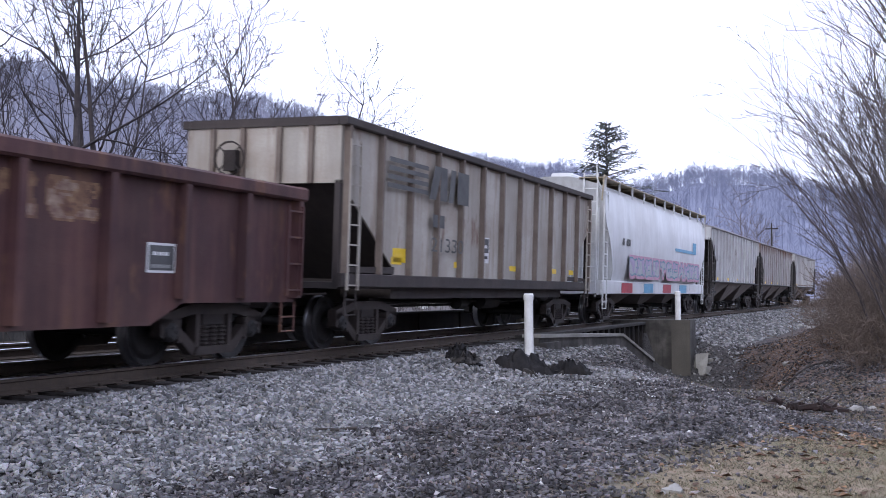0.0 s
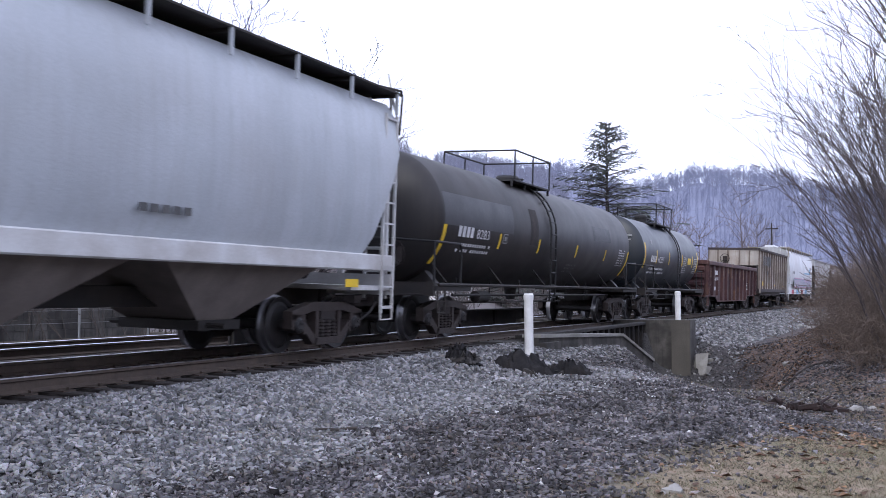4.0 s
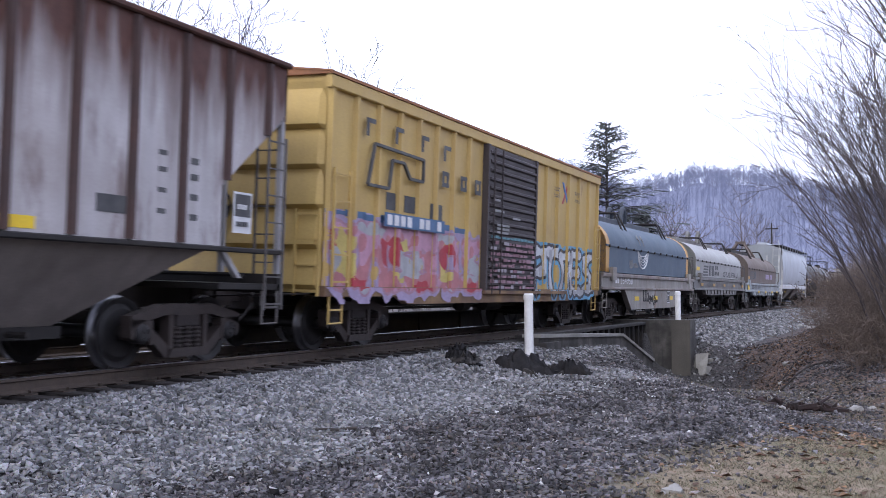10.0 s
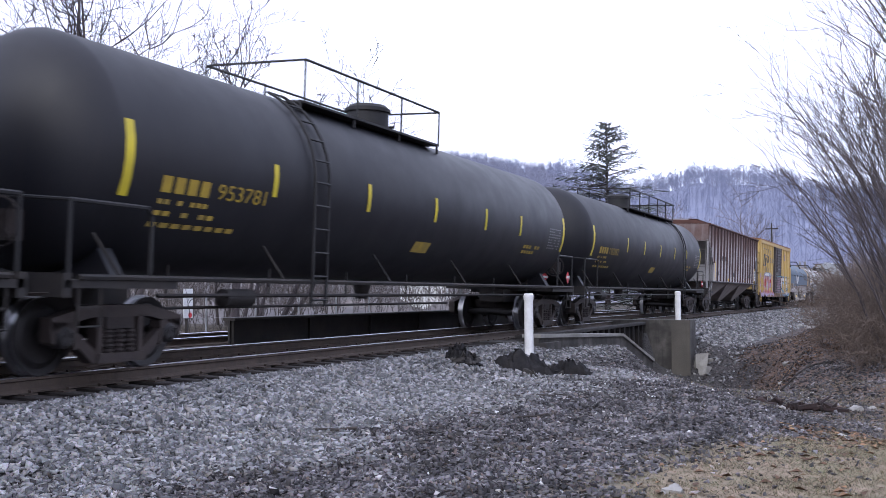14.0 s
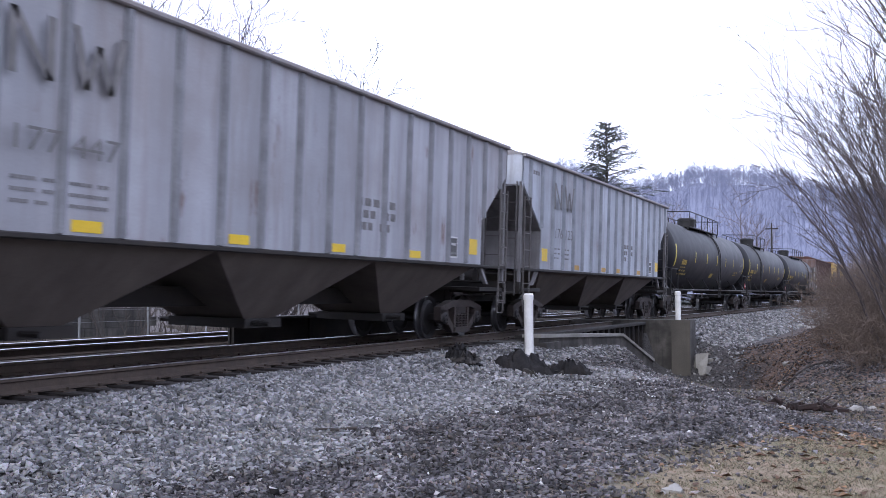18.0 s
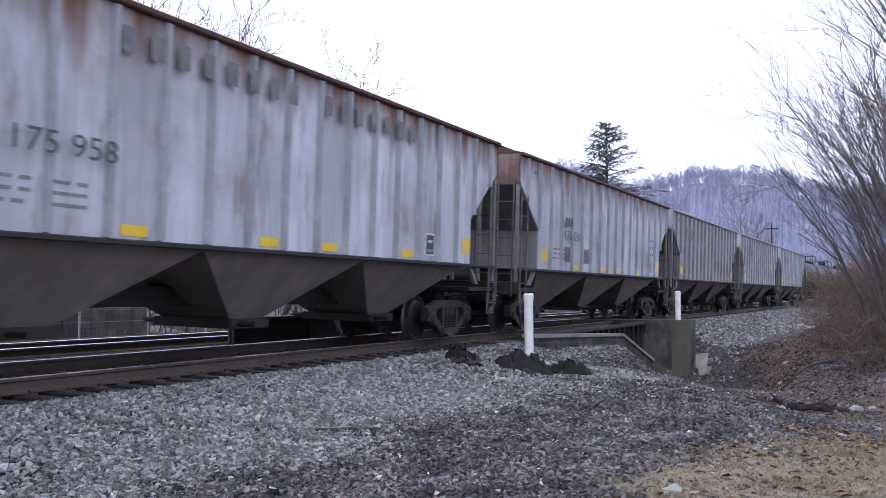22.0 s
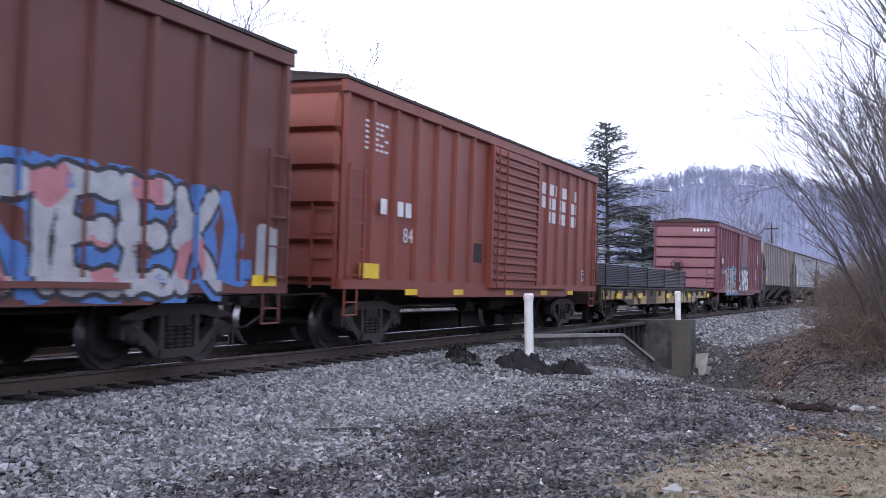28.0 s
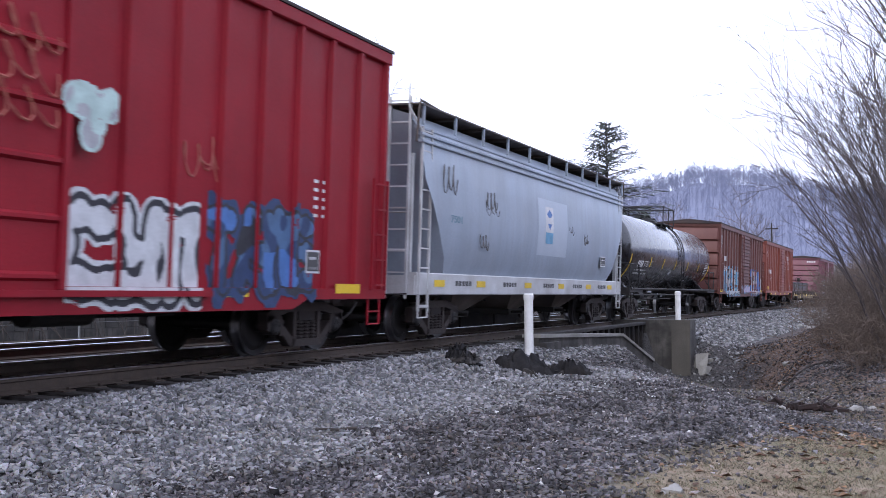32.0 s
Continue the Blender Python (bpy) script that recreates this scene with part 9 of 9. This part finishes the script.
patch(car, "repaired_patch", 3.76, 4.5, 1.2, 1.75, W + 0.002, OR)
patch(car, "repaired_patch", 6.2, 7.1, 1.25, 1.62, W + 0.002, OR)

# flat car and its load of dark steel sections
P = surf("dark_rusty_flat_car_steel", (0.06, 0.043, 0.034), (0.035, 0.026, 0.023), 1.1, 0.75, grime=(0.1, 0.075, 0.05), grime_amount=0.4, streak=0.4)
FY = surf("faded_yellow_flat_paint", (0.5, 0.38, 0.15), (0.36, 0.26, 0.1), 1.6, 0.65, grime=(0.12, 0.085, 0.055), grime_amount=0.6, streak=0.5)
car, half, mid = flat_car("faded yellow flat car with wooden deck boards", -333.7, -314.7, P, M_TIE)
for x in (-7.5, -4.6, 0.0, 4.3, 8.9):
    patch(car, "reflective_stripe", x - 0.3, x + 0.3, 0.8, 0.96, 1.54, M_YELLOW)
rf = random.Random(61)
x = -half + 0.1
while x < half - 0.3:
    w = rf.uniform(0.5, 1.7)
    e = min(half - abs(x), half - abs(min(x + w, half)))
    lo = 0.6 if e > 3.6 else 0.77
    if rf.random() < 0.72:
        patch(car, "worn_paint", x, min(x + w, half - 0.02), lo, rf.choice((0.98, 1.04, 1.08)), 1.46, FY)
    x += w + rf.uniform(0.1, 0.6)
bars(car, "reporting_mark", 5.2, 0.82, 1.05, 0.17, 5, 1.468, M_PALELET)
LOAD = surf("black_steel_sheet_edges", (0.02, 0.022, 0.027), (0.03, 0.032, 0.038), 3.0, 0.5, 0.3, 0.1)
load = new("steel_load")
tagged(load, "stack of long dark steel sections on a flat car", "steel stack")
CARS.append((load, rest_place(mid)))
for i in range(12):
    s = Shape()
    z = 1.2 + i * 0.06
    for y in (-1.05, -0.35, 0.35):
        s.bar(-8.4, 6.2, y, y + 0.66, z, z + 0.046, 0.01)
    part("steel_layer", s, LOAD, load)
for x in (-7.5, -4.5, -1.5, 1.5, 4.5, 5.8):
    s = Shape().box(x - 0.1, x + 0.1, -1.2, 1.2, 1.16, 1.2)
    part("bearer", s, M_TIE, load)
    s = Shape().box(x - 0.02, x + 0.02, -1.08, -1.06, 1.2, 1.92)
    s.box(x - 0.02, x + 0.02, -1.08, 1.03, 1.905, 1.92)
    part("strap", s, M_STEEL, load)

# red-brown boxcar with a block of white lettering
P = surf("red_oxide_boxcar_paint", (0.235, 0.056, 0.037), (0.195, 0.047, 0.032), 0.8, 0.55, grime=(0.22, 0.085, 0.055), grime_amount=0.25, streak=0.15)
car, half, mid, W, xs = boxcar("red-oxide boxcar with louvred door and white lettering", -349.8, -334.6, P, (-343.3, -340.2), 7, 6, top=4.36)
for k, (n, z) in enumerate(((6, 3.45), (8, 3.1), (8, 2.75))):
    bars(car, "owner_name", -339.6 - mid, z, 3.4, 0.28, n, W + 0.0, M_WHITE, seed=k * 3)
bars(car, "reporting_mark", -348.5 - mid, 2.3, 1.3, 0.26, 4, W + 0.074, M_WHITE)
side_text(car, "84", -347.6 - mid, 1.85, 0.26, 0.4, W + 0.074, M_WHITE)
for i in range(6):
    bars(car, "stencil_line", -349.0 - mid, 3.35 + i * 0.09, 0.9, 0.04, 5, W, M_WHITE, seed=i)
patch(car, "reflective_panel", -349.2 - mid, -348.5 - mid, 1.2, 1.45, W + 0.074, M_YELLOW)
for x in (-347.2, -345.0, -342.0, -339.5, -337.2):
    patch(car, "reflective_stripe", x - 0.25 - mid, x + 0.25 - mid, 0.92, 1.03, W + 0.08, M_YELLOW)
patch(car, "dark_stain", -344.3 - mid, -343.6 - mid, 1.6, 2.0, W + 0.003, M_STEEL)
data_box(car, -335.9 - mid, 1.3, W, 0.3, 0.3)

# brown boxcar with large pale graffiti
P = surf("dark_brown_boxcar_paint", (0.125, 0.036, 0.028), (0.1, 0.03, 0.024), 0.8, 0.55, grime=(0.15, 0.065, 0.05), grime_amount=0.3, streak=0.15)
car, half, mid, W, xs = boxcar("brown boxcar with big pale and blue graffiti beside its door", -367.2, -351.4, P, (-360.8, -357.4), 7, 6, top=4.4, bottom=0.95)
painted(car, -6.55, -1.2, 0.82, 2.35, W - 0.001, xs, 0.11, 0.07, (None, G_SKY, G_SKY, G_SKY), 46, 6, 0.1, 0.04, 0.0, 0.02, 1.6, sill=1.11)
painted(car, -5.7, -1.3, 0.82, 2.42, W, xs, 0.11, 0.07, (G_SKY, G_BLACK, G_PALE, G_PALE, G_GREY), 41, 5, 0.125, 0.06, 0.05, 0.016, 2.2, word="KESOL", sill=1.11)
painted(car, 2.2, 7.1, 0.85, 2.5, W - 0.001, xs, 0.11, 0.07, (None, G_BLUE, G_BLUE, G_BLUE), 47, 6, 0.13, 0.03, 0.0, 0.02, 1.6, sill=1.11)
painted(car, 2.5, 6.3, 0.83, 2.4, W, xs, 0.11, 0.07, (G_BLUE, G_BLACK, G_PALE, G_PALE, G_GREY, G_ROSE), 42, 5, 0.135, 0.06, 0.04, 0.016, 1.8, word="NEEK", sill=1.11)
painted(car, 7.2, 7.9, 0.95, 2.0, W, [], 0, 0, (None, G_PALE, G_PALE, G_GREY), 48, 1, 0.16, 0.03, 0.0, 0.02, 1.2)
painted(car, -360.7 - mid, -357.5 - mid, 0.98, 1.45, W + 0.155, [], 0, 0, (G_SKY, G_LILAC, G_GREY, G_LILAC), 43, 6, 0.04, 0.03, 0.02, 0.02, 1.6)
painted(car, -367.1 - mid, -366.15 - mid, 3.35, 3.95, W, [], 0, 0, (None, G_PALE, G_PALE, G_PALE), 44, 4, 0.01, 0.012, 0.0, 0.012)
painted(car, -367.0 - mid, -366.3 - mid, 3.15, 3.5, W, [], 0, 0, (None, G_PALE, G_PALE, G_PALE), 45, 2, 0.01, 0.01, 0.0, 0.012)
bars(car, "reporting_mark", -366.1 - mid, 2.6, 0.7, 0.24, 3, W + 0.074, M_WHITE)
side_text(car, "5040", -366.1 - mid, 2.1, 0.24, 0.75, W + 0.08, M_WHITE)
for x in (-366.8, -359.8, -352.0):
    patch(car, "reflective_stripe", x - 0.3 - mid, x + 0.3 - mid, 1.05, 1.2, W + 0.08, M_YELLOW)

# glossy black tank car
car, hb, mid, R, zc = tank_car("glossy black tank car with white number and yellow stripes", -384.5, -369.1, M_TANK3, 1.37, 2.49, 0.55, dome=0.4, rail=(-0.95, 1.2), lad=0.85, stripes=stripes_at((-4.55, -2.33, -0.05, 2.5, 5.05), 7.7, (-25, -8.5, -45, -8)), inset=0.75, dome_h=0.12, rail_h=0.55)
barrel_bars(car, "reporting_mark", -6.45, 1.9, 0.85, 0.22, 4, R, zc, M_WHITE)
barrel_text(car, "7707", -5.45, 0.72, 1.91, 0.21, R, zc, M_WHITE)
barrel_patch(car, "boxed_mark", -4.46, -4.2, -24, -14, R, zc, M_PALELET)
barrel_patch(car, "boxed_field", -4.42, -4.24, -22.5, -15.5, R, zc, M_CLEAN, 0.012)
for i in range(2):
    barrel_bars(car, "stencil_line", -6.5, 1.76 - i * 0.12, 1.7 + 0.3 * i, 0.055, 15, R, zc, M_WHITE, i)
for i in range(3):
    barrel_bars(car, "stencil_line", -0.85, 1.72 + i * 0.07, 0.5, 0.035, 6, R, zc, M_WHITE, i)
    barrel_bars(car, "stencil_line", 3.3 + 0.9 * i, 1.66, 0.5, 0.05, 5, R, zc, M_PALELET, i)
for i in range(8):
    barrel_bars(car, "stencil_line", hb - 1.1, 1.8 + i * 0.075, 0.8, 0.04, 6, R, zc, M_WHITE, i)

# light grey smooth hopper with a blue emblem
P = surf("light_blue_grey_hopper_paint", (0.36, 0.42, 0.5), (0.315, 0.37, 0.44), 0.7, 0.5, grime=(0.25, 0.26, 0.27), grime_amount=0.35, streak=0.25)
SL = surf("off_white_sill_paint", (0.6, 0.61, 0.62), (0.45, 0.45, 0.45), 1.5, 0.6, grime=(0.25, 0.22, 0.2), grime_amount=0.4)
car, half, mid = smooth_hopper("light grey smooth covered hopper car with a blue and white emblem", -402.0, -386.5, P, SL, M_UNDER, top=4.5, bands=3, base=1.28, board=surf("brown_roof_walk", (0.11, 0.09, 0.08), None, 2.0, 0.7), shoulder=3.95)
LP = surf("clean_pale_panel", (0.45, 0.51, 0.58), (0.41, 0.47, 0.54), 1.0, 0.5)
HULL = (1.28, 1.58, 3.95, 4.5)
ex = -394.65 - mid
hull_patch(car, "clean_panel", [(ex - 0.55, 1.9), (ex + 1.9, 1.9), (ex + 1.9, 3.3), (ex - 0.55, 3.3)], *HULL, LP)
hull_patch(car, "emblem_field", [(ex, 2.2), (ex + 0.65, 2.2), (ex + 0.65, 3.12), (ex, 3.12)], *HULL, M_WHITE, 0.01)
hull_patch(car, "emblem_blue", [(ex + 0.02, 2.2), (ex + 0.63, 2.2), (ex + 0.63, 2.48), (ex + 0.02, 2.48)], *HULL, G_SKY, 0.014)
hull_patch(car, "emblem_blue", [(ex + 0.32, 2.55), (ex + 0.33, 2.55), (ex + 0.5, 2.7), (ex + 0.15, 2.7)], *HULL, G_BLUE, 0.014)
hull_patch(car, "emblem_blue", [(ex + 0.22, 2.86), (ex + 0.43, 2.86), (ex + 0.55, 2.94), (ex + 0.1, 2.94)], *HULL, G_BLUE, 0.014)
hull_patch(car, "emblem_blue", [(ex + 0.1, 2.94), (ex + 0.55, 2.94), (ex + 0.33, 3.06), (ex + 0.32, 3.06)], *HULL, G_BLUE, 0.0145)
yellow_row(car, 1.08, 1.5, [-6.7, -4.5, -1.4, 1.3, 3.95, 6.35], 0.5, 0.13)
for x in (-5.9, -3.1, -0.2, 2.4, 5.0):
    bars(car, "stencil_line", x, 1.1, 0.9, 0.1, 5, 1.5, M_DARKLET)
for k, (x, z, w, h) in enumerate(((-4.6, 2.5, 0.8, 0.55), (-4.5, 2.75, 0.6, 0.4), (-4.9, 1.85, 0.5, 0.35), (-6.9, 2.9, 0.7, 0.6), (1.6, 2.5, 0.45, 0.25), (3.1, 2.3, 0.4, 0.3))):
    scribble(car, "sprayed_tag", x, x + w, z, z + h, 1.58 - 0.02 * max(0, z - 2.0), M_FADELET, 51 + k, 3, 0.012, 0.2)
side_text(car, "7501", -6.4, 2.35, 0.14, 0.55, 1.58, G_TEAL)
data_box(car, 4.9, 1.75, 1.58, 0.55, 0.3)

# bright red boxcar
P = surf("bright_red_boxcar_paint", (0.3, 0.01, 0.022), (0.24, 0.008, 0.018), 0.8, 0.55, grime=(0.15, 0.012, 0.018), grime_amount=0.25, spec=0.2, streak=0.12)
car, half, mid, W, xs = boxcar("bright red boxcar with white, blue and black graffiti", -419.5, -403.45, P, (-414.6, -411.1), 5, 8, bottom=0.86, top=5.06, louvre=7, ridges=6)
painted(car, 0.45, 2.85, 0.73, 2.1, W, xs, 0.11, 0.07, (G_WHITE, G_BLACK, G_WHITE, G_WHITE), 61, 3, 0.14, 0.08, 0.05, 0.016, 0.2, word="CYN", sill=1.02)
painted(car, 3.0, 5.7, 0.75, 2.3, W, xs, 0.11, 0.07, (G_NAVY, G_BLACK, G_SLATE, G_NAVY, G_BLACK, G_BLUE), 62, 4, 0.12, 0.05, 0.06, 0.016, 2.0, sill=1.02)
painted(car, 0.25, 1.12, 2.4, 3.22, W + 0.14, [], 0, 0, (None, G_MINT, G_MINT, G_PALE), 63, 1, 0.14, 0.04, 0.0, 0.02, 1.6, word="I")
for k in range(5):
    bars(car, "stencil_line", 5.65, 2.1 + 0.13 * k, 0.5, 0.05, 2, W, M_WHITE, gap=0.5)
for i in range(4):
    bars(car, "stencil_line", -0.25, 1.55 + i * 0.1, 0.45, 0.04, 3, W + 0.074, M_WHITE, seed=i)
patch(car, "reflective_stripe", -405.2 - mid, -404.4 - mid, 0.95, 1.1, W + 0.08, M_YELLOW)
patch(car, "reflective_stripe", -408.2 - mid, -407.6 - mid, 0.9, 1.02, W + 0.08, M_YELLOW)
data_box(car, -406.0 - mid, 1.25, W, 0.4, 0.35)
G_TAN = surf("thin_tan_spray", (0.42, 0.16, 0.11), (0.34, 0.06, 0.06), 8.0, 0.7, bump=0.0)
scribble(car, "sprayed_tag", 2.35, 3.2, 2.25, 2.95, W, G_TAN, 71, 3, 0.014, 0.2)
scribble(car, "sprayed_tag", 2.7, 3.3, 2.5, 2.8, W, G_TAN, 72, 2, 0.012, 0.1)
for k in range(3):
    scribble(car, "sprayed_tag", -1.3 + 0.1 * k, 0.1, 2.6 + 0.35 * k, 3.1 + 0.35 * k, W + 0.14, G_TAN, 73 + k, 4, 0.016, 0.1)


# ---- what moves ----
def motions():
    times = [0.0] + [2.0 * k for k in range(1, 17)]
    for car, mid in CARS:
        walk(car, [(t, on_line(mid + run(t))) for t in times])
    place = {car: mid for car, mid in CARS}
    step = 1.0 / FPS
    for w, dx, car in WHEELS:
        at = place[car] + w.parent.location.x
        rows = []
        for k in range(int(32 * FPS) + 1):
            t = k * step
            s = at + run(t)
            if 3.0 < s < 42.0:
                if not rows and k > 0:
                    rows.append((0.0, pose(dx, 0, R_WHEEL, 0, math.degrees(run(t) / R_WHEEL) % 360, 0)))
                rows.append((t, pose(dx, 0, R_WHEEL, 0, math.degrees(run(t) / R_WHEEL) % 360, 0)))
        if rows:
            if rows[-1][0] < 31.99:
                rows.append((32.0, rows[-1][1]))
            walk(w, rows)


motions()
